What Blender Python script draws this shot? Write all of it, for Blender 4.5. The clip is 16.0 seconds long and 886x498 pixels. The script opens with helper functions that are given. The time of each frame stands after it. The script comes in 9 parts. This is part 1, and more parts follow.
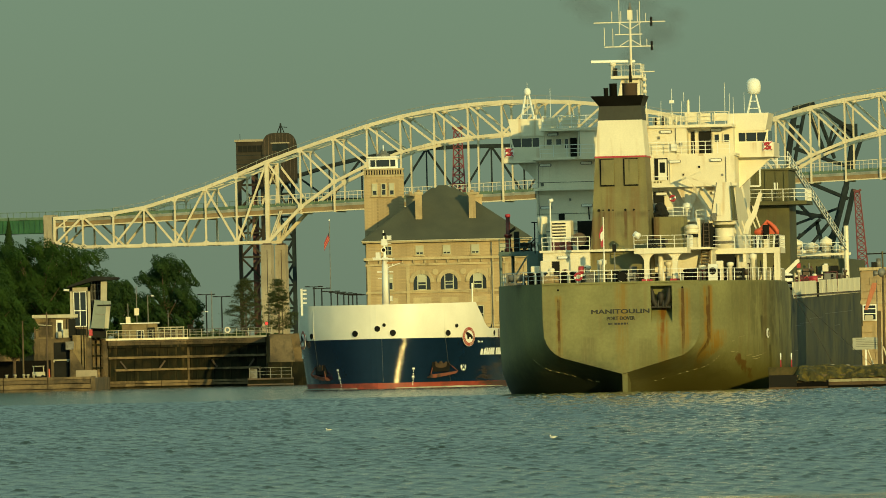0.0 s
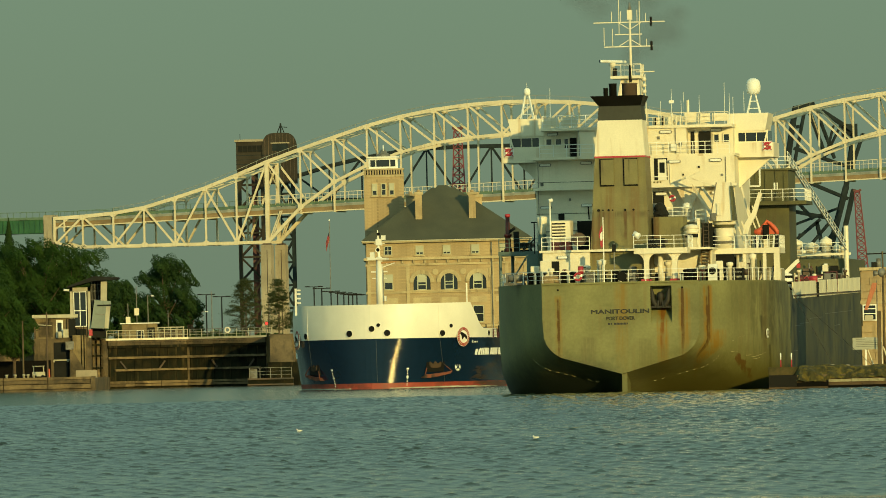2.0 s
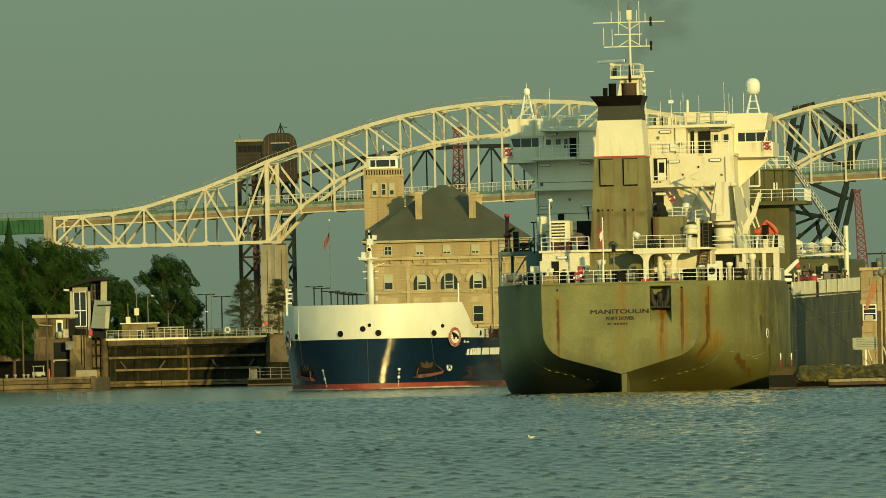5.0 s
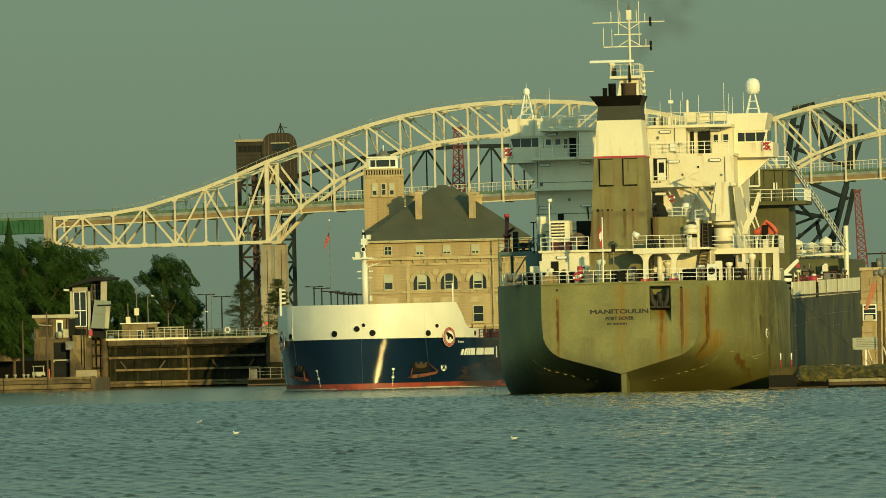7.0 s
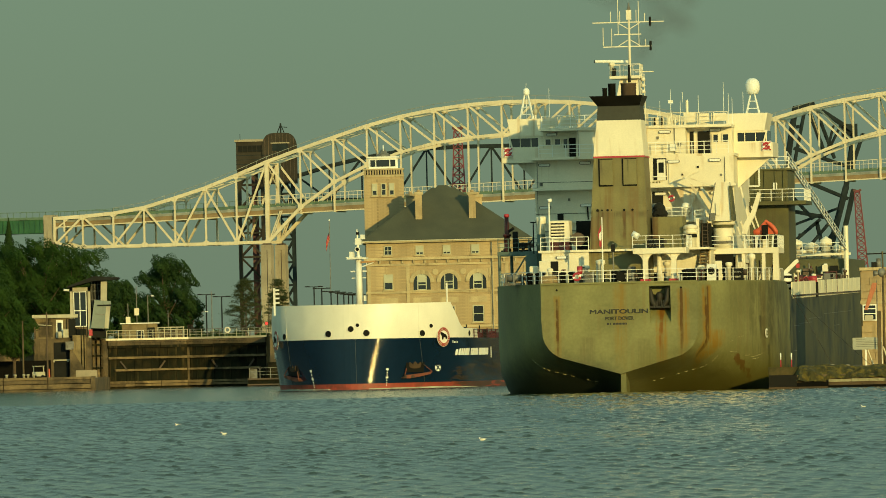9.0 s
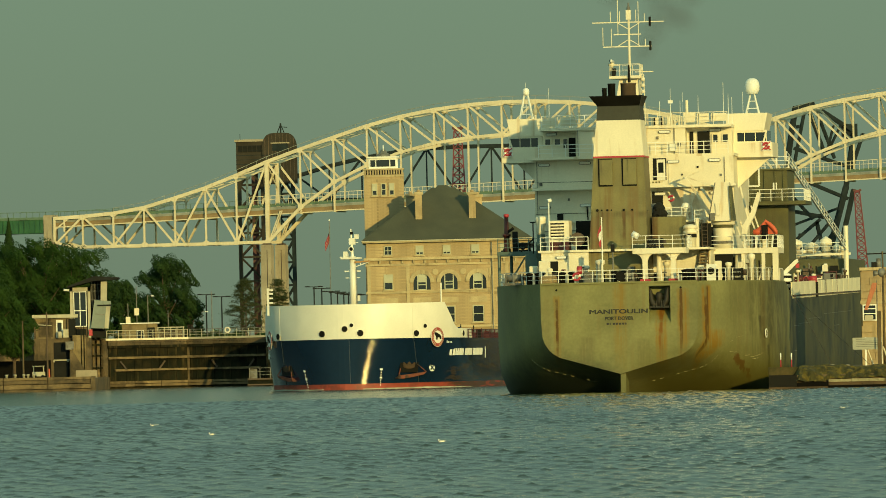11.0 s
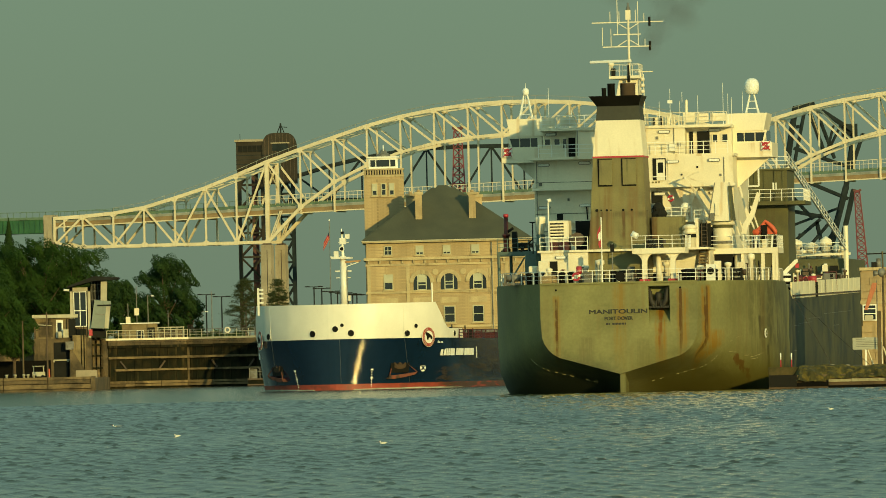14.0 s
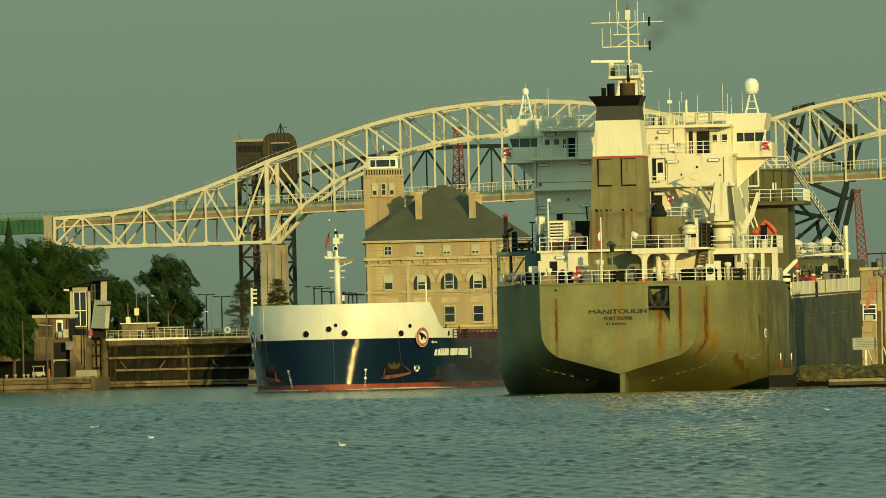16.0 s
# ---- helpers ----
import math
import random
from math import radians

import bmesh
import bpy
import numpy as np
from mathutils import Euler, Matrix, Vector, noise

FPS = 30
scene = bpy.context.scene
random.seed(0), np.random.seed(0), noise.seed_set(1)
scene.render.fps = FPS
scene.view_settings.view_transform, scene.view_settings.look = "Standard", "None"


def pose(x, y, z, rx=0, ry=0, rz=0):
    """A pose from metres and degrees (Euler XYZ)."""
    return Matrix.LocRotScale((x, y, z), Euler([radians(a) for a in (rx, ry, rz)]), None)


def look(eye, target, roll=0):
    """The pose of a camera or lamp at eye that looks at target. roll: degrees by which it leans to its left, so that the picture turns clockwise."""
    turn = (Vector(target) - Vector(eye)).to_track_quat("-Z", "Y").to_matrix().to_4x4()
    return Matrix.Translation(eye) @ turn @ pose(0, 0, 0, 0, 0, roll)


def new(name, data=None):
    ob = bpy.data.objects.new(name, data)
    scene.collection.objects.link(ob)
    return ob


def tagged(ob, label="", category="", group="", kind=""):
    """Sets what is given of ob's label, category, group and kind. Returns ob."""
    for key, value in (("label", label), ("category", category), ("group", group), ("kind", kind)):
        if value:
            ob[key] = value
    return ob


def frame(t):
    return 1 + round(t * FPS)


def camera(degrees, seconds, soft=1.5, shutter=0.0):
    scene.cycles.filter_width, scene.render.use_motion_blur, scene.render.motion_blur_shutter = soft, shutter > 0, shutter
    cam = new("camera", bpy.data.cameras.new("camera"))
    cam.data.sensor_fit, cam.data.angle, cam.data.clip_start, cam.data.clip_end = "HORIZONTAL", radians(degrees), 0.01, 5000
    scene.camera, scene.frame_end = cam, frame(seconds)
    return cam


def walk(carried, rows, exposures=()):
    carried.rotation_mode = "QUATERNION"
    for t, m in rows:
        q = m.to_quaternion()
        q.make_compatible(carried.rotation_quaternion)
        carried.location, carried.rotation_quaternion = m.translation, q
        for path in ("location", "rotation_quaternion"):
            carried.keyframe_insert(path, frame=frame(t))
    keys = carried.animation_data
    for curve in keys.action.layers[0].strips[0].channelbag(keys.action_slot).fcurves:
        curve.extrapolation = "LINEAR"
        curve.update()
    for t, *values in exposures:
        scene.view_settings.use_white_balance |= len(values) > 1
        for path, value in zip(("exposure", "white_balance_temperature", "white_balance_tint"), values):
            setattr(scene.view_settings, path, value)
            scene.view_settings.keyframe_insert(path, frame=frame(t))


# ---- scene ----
cam = camera(5.611, 16.0, soft=0.56)
EYE = (0, 0, 2.6)
VIEW = look(EYE, (0, 1000, 2.6 + 12.69), roll=-1.3)
walk(cam, [(0, VIEW), (16, VIEW)], exposures=[(0, 0.0, 6500, -9), (16, 0.0, 6500, -9)])

# ---- daylight ----
SUN_AZ, SUN_EL = 155.0, 9.5
world = bpy.data.worlds.new("sky")
scene.world = world
world.use_nodes = True
wn = world.node_tree
wn.nodes.clear()
w_out = wn.nodes.new("ShaderNodeOutputWorld")
w_bg = wn.nodes.new("ShaderNodeBackground")
w_sky = wn.nodes.new("ShaderNodeTexSky")
w_sky.sky_type = "NISHITA"
w_sky.sun_disc = False
w_sky.sun_elevation = radians(SUN_EL)
w_sky.sun_rotation = radians(SUN_AZ)
w_sky.air_density, w_sky.dust_density, w_sky.ozone_density = 1.0, 2.0, 2.0
w_tint = wn.nodes.new("ShaderNodeMix")
w_tint.data_type, w_tint.blend_type = "RGBA", "MULTIPLY"
w_tint.inputs[0].default_value = 1.0
w_tint.inputs[7].default_value = (0.62, 0.90, 0.92, 1)
w_bg.inputs["Strength"].default_value = 0.15
wn.links.new(w_sky.outputs[0], w_tint.inputs[6])
w_haze = wn.nodes.new("ShaderNodeMix")
w_haze.data_type = "RGBA"
w_co = wn.nodes.new("ShaderNodeTexCoord")
w_xyz = wn.nodes.new("ShaderNodeSeparateXYZ")
w_depth = wn.nodes.new("ShaderNodeMapRange")
w_depth.interpolation_type = "SMOOTHSTEP"
for s_name, s_val in (("From Min", 0.08), ("From Max", 0.6), ("To Min", 0.0), ("To Max", 1.0)):
    w_depth.inputs[s_name].default_value = s_val
wn.links.new(w_co.outputs["Generated"], w_xyz.inputs[0])
wn.links.new(w_xyz.outputs[2], w_depth.inputs["Value"])
w_air = wn.nodes.new("ShaderNodeMix")
w_air.data_type = "RGBA"
w_air.inputs[6].default_value = (1.30, 1.60, 1.18, 1)
w_air.inputs[7].default_value = (2.5, 3.5, 2.7, 1)
wn.links.new(w_depth.outputs[0], w_air.inputs[0])
w_side = wn.nodes.new("ShaderNodeMapRange")
w_side.interpolation_type = "SMOOTHSTEP"
for s_name, s_val in (("From Min", 0.15), ("From Max", -0.95), ("To Min", 0.0), ("To Max", 1.0)):
    w_side.inputs[s_name].default_value = s_val
wn.links.new(w_xyz.outputs[1], w_side.inputs["Value"])
w_glow = wn.nodes.new("ShaderNodeMix")
w_glow.data_type = "RGBA"
w_glow.inputs[7].default_value = (3.5, 4.8, 4.0, 1)
wn.links.new(w_side.outputs[0], w_glow.inputs[0])
wn.links.new(w_air.outputs[2], w_glow.inputs[6])
wn.links.new(w_glow.outputs[2], w_haze.inputs[7])
w_haze.inputs[0].default_value = 0.8
wn.links.new(w_tint.outputs[2], w_haze.inputs[6])
wn.links.new(w_haze.outputs[2], w_bg.inputs["Color"])
wn.links.new(w_bg.outputs[0], w_out.inputs["Surface"])

sun_data = bpy.data.lights.new("sun", "SUN")
sun_data.energy, sun_data.angle, sun_data.color = 3.85, radians(0.5), (1.0, 0.70, 0.25)
sun = new("sun", sun_data)
sun_from = Vector((math.sin(radians(SUN_AZ)) * math.cos(radians(SUN_EL)), math.cos(radians(SUN_AZ)) * math.cos(radians(SUN_EL)), math.sin(radians(SUN_EL))))
sun.matrix_world = look(sun_from * 300, (0, 0, 0))


# ---- materials ----
def mat(name, base, rough=0.6, metal=0.0, vary=0.25, scale=1.5, bump=0.15, second=None, streaks=None, streak_amount=0.5, island=False):
    """Paint, stone or metal with grain at two scales; streaks: a second colour that runs down the surface."""
    m = bpy.data.materials.new(name)
    m.use_nodes = True
    nt = m.node_tree
    b = nt.nodes["Principled BSDF"]
    b.inputs["Roughness"].default_value = rough
    b.inputs["Metallic"].default_value = metal
    tc = nt.nodes.new("ShaderNodeTexCoord")

    def noise_tex(sc, detail, vec=None, stretch=None):
        src = tc.outputs["Object"]
        if stretch:
            mp = nt.nodes.new("ShaderNodeMapping")
            mp.inputs["Scale"].default_value = stretch
            nt.links.new(src, mp.inputs["Vector"])
            src = mp.outputs[0]
        n = nt.nodes.new("ShaderNodeTexNoise")
        n.inputs["Scale"].default_value = sc
        n.inputs["Detail"].default_value = detail
        nt.links.new(src, n.inputs["Vector"])
        return n.outputs["Fac"]

    def ramp(src, lo, hi, c0, c1):
        r = nt.nodes.new("ShaderNodeValToRGB")
        r.color_ramp.elements[0].position, r.color_ramp.elements[1].position = lo, hi
        r.color_ramp.elements[0].color, r.color_ramp.elements[1].color = (*c0, 1), (*c1, 1)
        nt.links.new(src, r.inputs[0])
        return r.outputs[0]

    def mix(fac, a, c, mode="MIX"):
        x = nt.nodes.new("ShaderNodeMix")
        x.data_type, x.blend_type = "RGBA", mode
        if hasattr(fac, "links"):
            nt.links.new(fac, x.inputs[0])
        else:
            x.inputs[0].default_value = fac
        for sock, v in ((x.inputs[6], a), (x.inputs[7], c)):
            if hasattr(v, "links"):
                nt.links.new(v, sock)
            else:
                sock.default_value = (*v, 1)
        return x.outputs[2]

    dark = tuple(c * (1 - vary) for c in base)
    light = tuple(min(1, c * (1 + vary)) for c in base)
    coarse = noise_tex(scale * 0.35, 4)
    fine = noise_tex(scale * 6, 5)
    col = ramp(coarse, 0.3, 0.7, dark, light)
    if second:
        col = mix(ramp(noise_tex(scale * 0.8, 6), 0.48, 0.62, (0, 0, 0), (1, 1, 1)), col, second)
    col = mix(0.5 * vary + 0.1, col, ramp(fine, 0.3, 0.75, (0.25, 0.25, 0.25), (1, 1, 1)), "MULTIPLY")
    if streaks:
        s = noise_tex(1.0, 3, stretch=(1.6, 1.6, 0.06))
        gate = noise_tex(0.35, 3)
        g2 = mix(1.0, ramp(s, 0.56, 0.66, (0, 0, 0), (1, 1, 1)), ramp(gate, 0.45, 0.6, (0, 0, 0), (1, 1, 1)), "MULTIPLY")
        g3 = mix(1.0, g2, (streak_amount,) * 3, "MULTIPLY")
        col = mix(g3, col, streaks)
    if island:
        geo = nt.nodes.new("ShaderNodeObjectInfo")
        col = mix(0.55, col, ramp(geo.outputs["Random"], 0.0, 1.0, (0.45, 0.45, 0.45), (1, 1, 1)), "MULTIPLY")
    nt.links.new(col, b.inputs["Base Color"])
    if bump:
        bp = nt.nodes.new("ShaderNodeBump")
        bp.inputs["Strength"].default_value = bump
        bp.inputs["Distance"].default_value = 0.05
        nt.links.new(fine, bp.inputs["Height"])
        nt.links.new(bp.outputs[0], b.inputs["Normal"])
    rr = nt.nodes.new("ShaderNodeMapRange")
    rr.inputs["To Min"].default_value, rr.inputs["To Max"].default_value = max(0.02, rough - 0.12), min(1, rough + 0.12)
    nt.links.new(coarse, rr.inputs["Value"])
    nt.links.new(rr.outputs[0], b.inputs["Roughness"])
    return m


CREAM = mat("cream_paint", (0.76, 0.70, 0.555), 0.5, vary=0.05, bump=0.05, streaks=(0.42, 0.27, 0.11), streak_amount=0.55)
CREAM_CLEAN = mat("white_paint", (0.80, 0.78, 0.70), 0.34, vary=0.05, bump=0.05)
HULL_GREY = mat("grey_hull_paint", (0.206, 0.203, 0.090), 0.5, vary=0.28, scale=0.7, bump=0.06, streaks=(0.17, 0.12, 0.05), streak_amount=0.3)
# the forebody has a darker tone than the stern hull
HULL_FORE = mat("dark_grey_forebody", (0.070, 0.070, 0.034), 0.6, vary=0.35, scale=0.5, second=(0.030, 0.035, 0.026), streaks=(0.11, 0.09, 0.05), streak_amount=0.2)
HULL_BLUE = mat("navy_hull_paint", (0.005, 0.017, 0.045), 0.15, vary=0.25, scale=0.25, bump=0.3)
SEAM_GREY = mat("worn_weld_paint", (0.05, 0.065, 0.08), 0.4, vary=0.2)
EMBLEM_RED = mat("faded_red_emblem_paint", (0.34, 0.05, 0.04), 0.5, vary=0.15)
BOOT_RED = mat("red_boot_topping", (0.32, 0.055, 0.035), 0.55, vary=0.25, second=(0.20, 0.045, 0.03))
FUNNEL_TAN = mat("sooty_funnel_paint", (0.172, 0.155, 0.064), 0.6, vary=0.2, streaks=(0.07, 0.05, 0.025), streak_amount=0.6)
BLACK = mat("black_paint", (0.009, 0.009, 0.008), 0.6)
DARK = mat("dark_recess", (0.016, 0.017, 0.016), 0.8)
GREY = mat("grey_machinery", (0.18, 0.18, 0.17), 0.5, second=(0.10, 0.09, 0.07))
OLIVE = mat("olive_grey_paint", (0.088, 0.086, 0.032), 0.6, vary=0.3, streaks=(0.06, 0.035, 0.012), streak_amount=0.7)
ORANGE = mat("orange_plastic", (0.56, 0.095, 0.04), 0.5, vary=0.15)
RED = mat("red_paint", (0.40, 0.03, 0.05), 0.5, vary=0.15)
DARKRED = mat("dark_red_paint", (0.07, 0.012, 0.014), 0.5)
BRIDGE_Y = mat("pale_yellow_steel_paint", (0.67, 0.59, 0.435), 0.55, vary=0.12, scale=0.4, streaks=(0.33, 0.22, 0.12), streak_amount=0.4)
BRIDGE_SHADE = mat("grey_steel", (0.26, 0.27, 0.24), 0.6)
GREEN = mat("green_girder_paint", (0.03, 0.105, 0.045), 0.5, vary=0.2)
GREEN_FENCE = mat("green_railing_paint", (0.10, 0.16, 0.11), 0.6)
RUSTY = mat("rusty_steel", (0.10, 0.07, 0.05), 0.8, vary=0.35, scale=0.4, second=(0.05, 0.045, 0.04))
BLACKSTEEL = mat("black_steel", (0.018, 0.019, 0.018), 0.75, vary=0.3)
CONCRETE = mat("pier_concrete", (0.36, 0.31, 0.23), 0.9, vary=0.25, scale=0.5, bump=0.4, streaks=(0.12, 0.09, 0.05), streak_amount=0.6)
STONE = mat("sandstone_blocks", (0.40, 0.305, 0.175), 0.85, vary=0.3, scale=0.6, bump=0.4, streaks=(0.20, 0.15, 0.08), streak_amount=0.5)
STONE_TRIM = mat("pale_sandstone_trim", (0.46, 0.375, 0.225), 0.85, vary=0.25, scale=0.8, streaks=(0.16, 0.12, 0.07), streak_amount=0.6)
SLATE = mat("dark_slate", (0.065, 0.066, 0.042), 0.75, vary=0.2, scale=0.8)
TIMBER = mat("weathered_timber", (0.125, 0.09, 0.048), 0.9, vary=0.45, scale=0.7, bump=0.5, second=(0.06, 0.045, 0.025), streaks=(0.03, 0.028, 0.018), streak_amount=0.7)
GATE_STEEL = mat("weathered_gate_steel", (0.012, 0.0135, 0.008), 0.95, vary=0.55, scale=0.8, second=(0.024, 0.021, 0.011), streaks=(0.09, 0.065, 0.03), streak_amount=0.55)
LAND = mat("mown_grass", (0.07, 0.09, 0.03), 0.95, vary=0.3, scale=0.1)
BARK = mat("bark", (0.10, 0.07, 0.045), 0.9, vary=0.3, bump=0.6)
CONCRETE_DARK = mat("stained_lock_concrete", (0.135, 0.100, 0.056), 0.9, vary=0.4, scale=0.6, bump=0.4, second=(0.060, 0.046, 0.026), streaks=(0.05, 0.04, 0.025), streak_amount=0.7)
PALE = mat("faded_window_paint", (0.42, 0.42, 0.32), 0.6, vary=0.1)
DIRTY_WHITE = mat("dirty_white_paint", (0.43, 0.40, 0.30), 0.6, vary=0.2, streaks=(0.25, 0.18, 0.1))
BULWARK_WHITE = mat("stained_white_bulwark_paint", (0.88, 0.81, 0.60), 0.4, vary=0.08, scale=2.0, streaks=(0.30, 0.16, 0.05), streak_amount=0.8)
FAIRLEAD = mat("dull_beige_steel_paint", (0.30, 0.28, 0.21), 0.6, vary=0.2, streaks=(0.2, 0.1, 0.04))
TAN_WALL = mat("stained_tan_stucco", (0.22, 0.17, 0.09), 0.9, vary=0.3, scale=0.7, bump=0.3, second=(0.14, 0.105, 0.055), streaks=(0.07, 0.05, 0.03), streak_amount=0.6)
# panel turned from the sun: its shade is put into this grey
PANEL_GREY = mat("shaded_panel_paint", (0.20, 0.24, 0.22), 0.6, vary=0.15, scale=0.5, streaks=(0.12, 0.12, 0.1))
SOOT_GREY = mat("sooty_dark_grey_paint", (0.034, 0.036, 0.027), 0.7, vary=0.25, scale=0.6)
# teal carries the shade on the port-side deck fittings in its colour
TEAL = mat("shaded_teal_paint", (0.10, 0.15, 0.14), 0.55, vary=0.2)
BOARD_GREY = mat("weathered_board_paint", (0.34, 0.35, 0.30), 0.7, vary=0.12)
WHITE = mat("white_enamel", (0.80, 0.80, 0.76), 0.4, vary=0.04)
ANCHOR_STEEL = mat("anchor_steel", (0.020, 0.017, 0.011), 0.7, vary=0.3)
ROPE = mat("tan_rope", (0.30, 0.22, 0.12), 0.9, vary=0.3, scale=3)
BOLSTER = mat("scraped_bolster", (0.17, 0.05, 0.03), 0.8, vary=0.4, scale=1.5, second=(0.05, 0.03, 0.02))
MOSS = mat("mossy_timber", (0.034, 0.030, 0.008), 0.95, vary=0.4, scale=1.2, bump=0.5, second=(0.08, 0.06, 0.02))
# shade on the pier timbers and fence is put into this near-black
NEAR_BLACK = mat("near_black_timber", (0.006, 0.0055, 0.0045), 0.95, vary=0.4)
BRIDGE_STEEL = mat("dark_bridge_steel", (0.020, 0.028, 0.032), 0.8, vary=0.3)
HOUSE_BROWN = mat("brown_corrugated_steel", (0.045, 0.040, 0.032), 0.85, vary=0.3, scale=0.4)
TAN_ORANGE = mat("tan_orange_paint", (0.45, 0.24, 0.09), 0.6, vary=0.15)
SALMON = mat("faded_salmon_cloth", (0.42, 0.16, 0.09), 0.9, vary=0.2)
for dull in (NEAR_BLACK, BRIDGE_STEEL, HOUSE_BROWN, BLACK, BLACKSTEEL, DARK, GATE_STEEL):
    dull.node_tree.nodes["Principled BSDF"].inputs["Specular IOR Level"].default_value = 0.1
FLAG_RED = mat("faded_flag_red", (0.30, 0.035, 0.055), 0.9, vary=0.3, scale=2)
CRANE_RED = mat("crane_red_paint", (0.13, 0.012, 0.026), 0.6, vary=0.2)
HULL_GREY.node_tree.nodes["Principled BSDF"].inputs["Specular IOR Level"].default_value = 0.25
WALER = mat("pale_weathered_waler", (0.19, 0.138, 0.072), 0.9, vary=0.45, scale=0.7, bump=0.5, second=(0.09, 0.065, 0.035))
# brown tone puts the near floor girder's shade into its paint
GIRDER_BROWN = mat("shaded_girder_paint", (0.24, 0.17, 0.09), 0.7, vary=0.3, scale=0.5)
ANCHOR_RUST = mat("rusty_anchor", (0.055, 0.032, 0.016), 0.85, vary=0.4, scale=2)
FOAM = mat("water_foam", (0.42, 0.46, 0.40), 0.8, vary=0.3, scale=3, second=(0.20, 0.25, 0.21))
LETTER = mat("black_lettering", (0.025, 0.025, 0.022), 0.5)


def glass_mat(name, tint, rough=0.06):
    m = bpy.data.materials.new(name)
    m.use_nodes = True
    b = m.node_tree.nodes["Principled BSDF"]
    b.inputs["Base Color"].default_value = (*tint, 1)
    b.inputs["Roughness"].default_value = rough
    b.inputs["IOR"].default_value = 1.5
    n = m.node_tree.nodes.new("ShaderNodeTexNoise")
    n.inputs["Scale"].default_value = 0.8
    bp = m.node_tree.nodes.new("ShaderNodeBump")
    bp.inputs["Strength"].default_value = 0.03
    m.node_tree.links.new(n.outputs["Fac"], bp.inputs["Height"])
    m.node_tree.links.new(bp.outputs[0], b.inputs["Normal"])
    return m


PANE = glass_mat("dark_window_glass", (0.015, 0.018, 0.02))


def leaf_mat(name, base):
    m = bpy.data.materials.new(name)
    m.use_nodes = True
    nt = m.node_tree
    b = nt.nodes["Principled BSDF"]
    b.inputs["Roughness"].default_value = 0.85
    g = nt.nodes.new("ShaderNodeNewGeometry")
    r = nt.nodes.new("ShaderNodeValToRGB")
    r.color_ramp.elements[0].color = (*(c * 0.8 for c in base), 1)
    r.color_ramp.elements[1].color = (*(c * 1.2 for c in base), 1)
    nt.links.new(g.outputs["Random Per Island"], r.inputs[0])
    nt.links.new(r.outputs[0], b.inputs["Base Color"])
    b.inputs["Specular IOR Level"].default_value = 0.15
    thin = nt.nodes.new("ShaderNodeBsdfTranslucent")
    both = nt.nodes.new("ShaderNodeMixShader")
    both.inputs[0].default_value = 0.25
    nt.links.new(r.outputs[0], thin.inputs["Color"])
    nt.links.new(b.outputs[0], both.inputs[1])
    nt.links.new(thin.outputs[0], both.inputs[2])
    nt.links.new(both.outputs[0], nt.nodes["Material Output"].inputs["Surface"])
    return m


SIGNAL_RED = mat("red_signal_glass", (0.5, 0.02, 0.03), 0.3, vary=0.05)
SIGNAL_RED.node_tree.nodes["Principled BSDF"].inputs["Emission Color"].default_value = (1.0, 0.08, 0.06, 1)
SIGNAL_RED.node_tree.nodes["Principled BSDF"].inputs["Emission Strength"].default_value = 0.8
LEAF = leaf_mat("broad_leaves", (0.031, 0.066, 0.013))
LEAF_DARK = leaf_mat("dark_leaves", (0.028, 0.057, 0.017))
NEEDLE = leaf_mat("pine_needles", (0.052, 0.066, 0.028))
BANK = mat("mossy_rubble", (0.045, 0.040, 0.008), 0.95, vary=0.5, scale=3.2, bump=0.8, second=(0.135, 0.100, 0.014))
PALE_LIP = mat("pale_worn_concrete", (0.30, 0.27, 0.17), 0.9, vary=0.45, scale=1.5, bump=0.4, second=(0.14, 0.12, 0.07))
SCRAPED_RED = mat("red_brown_timber", (0.085, 0.055, 0.030), 0.9, vary=0.4, scale=1.5, bump=0.4)


# ---- mesh helpers ----
def face_all(bm, verts, quads):
    vs = [bm.verts.new(v) for v in verts]
    for q in quads:
        try:
            bm.faces.new([vs[i] for i in q])
        except ValueError:
            pass
    return vs


def box(bm, x0, x1, y0, y1, z0, z1):
    face_all(bm, [(x0, y0, z0), (x1, y0, z0), (x1, y1, z0), (x0, y1, z0), (x0, y0, z1), (x1, y0, z1), (x1, y1, z1), (x0, y1, z1)],
             [(3, 2, 1, 0), (4, 5, 6, 7), (0, 1, 5, 4), (1, 2, 6, 5), (2, 3, 7, 6), (3, 0, 4, 7)])
    return bm


def bar(bm, p, q, w, h=None, up=(0, 0, 1)):
    """A square bar from p to q."""
    p, q = Vector(p), Vector(q)
    h = h or w
    d = (q - p).normalized()
    u = Vector(up)
    if abs(d.dot(u)) > 0.98:
        u = Vector((0, 1, 0))
    s = d.cross(u).normalized() * w / 2
    t = s.cross(d).normalized() * h / 2
    vs = [p - s - t, p + s - t, p + s + t, p - s + t, q - s - t, q + s - t, q + s + t, q - s + t]
    face_all(bm, vs, [(3, 2, 1, 0), (4, 5, 6, 7), (0, 1, 5, 4), (1, 2, 6, 5), (2, 3, 7, 6), (3, 0, 4, 7)])
    return bm


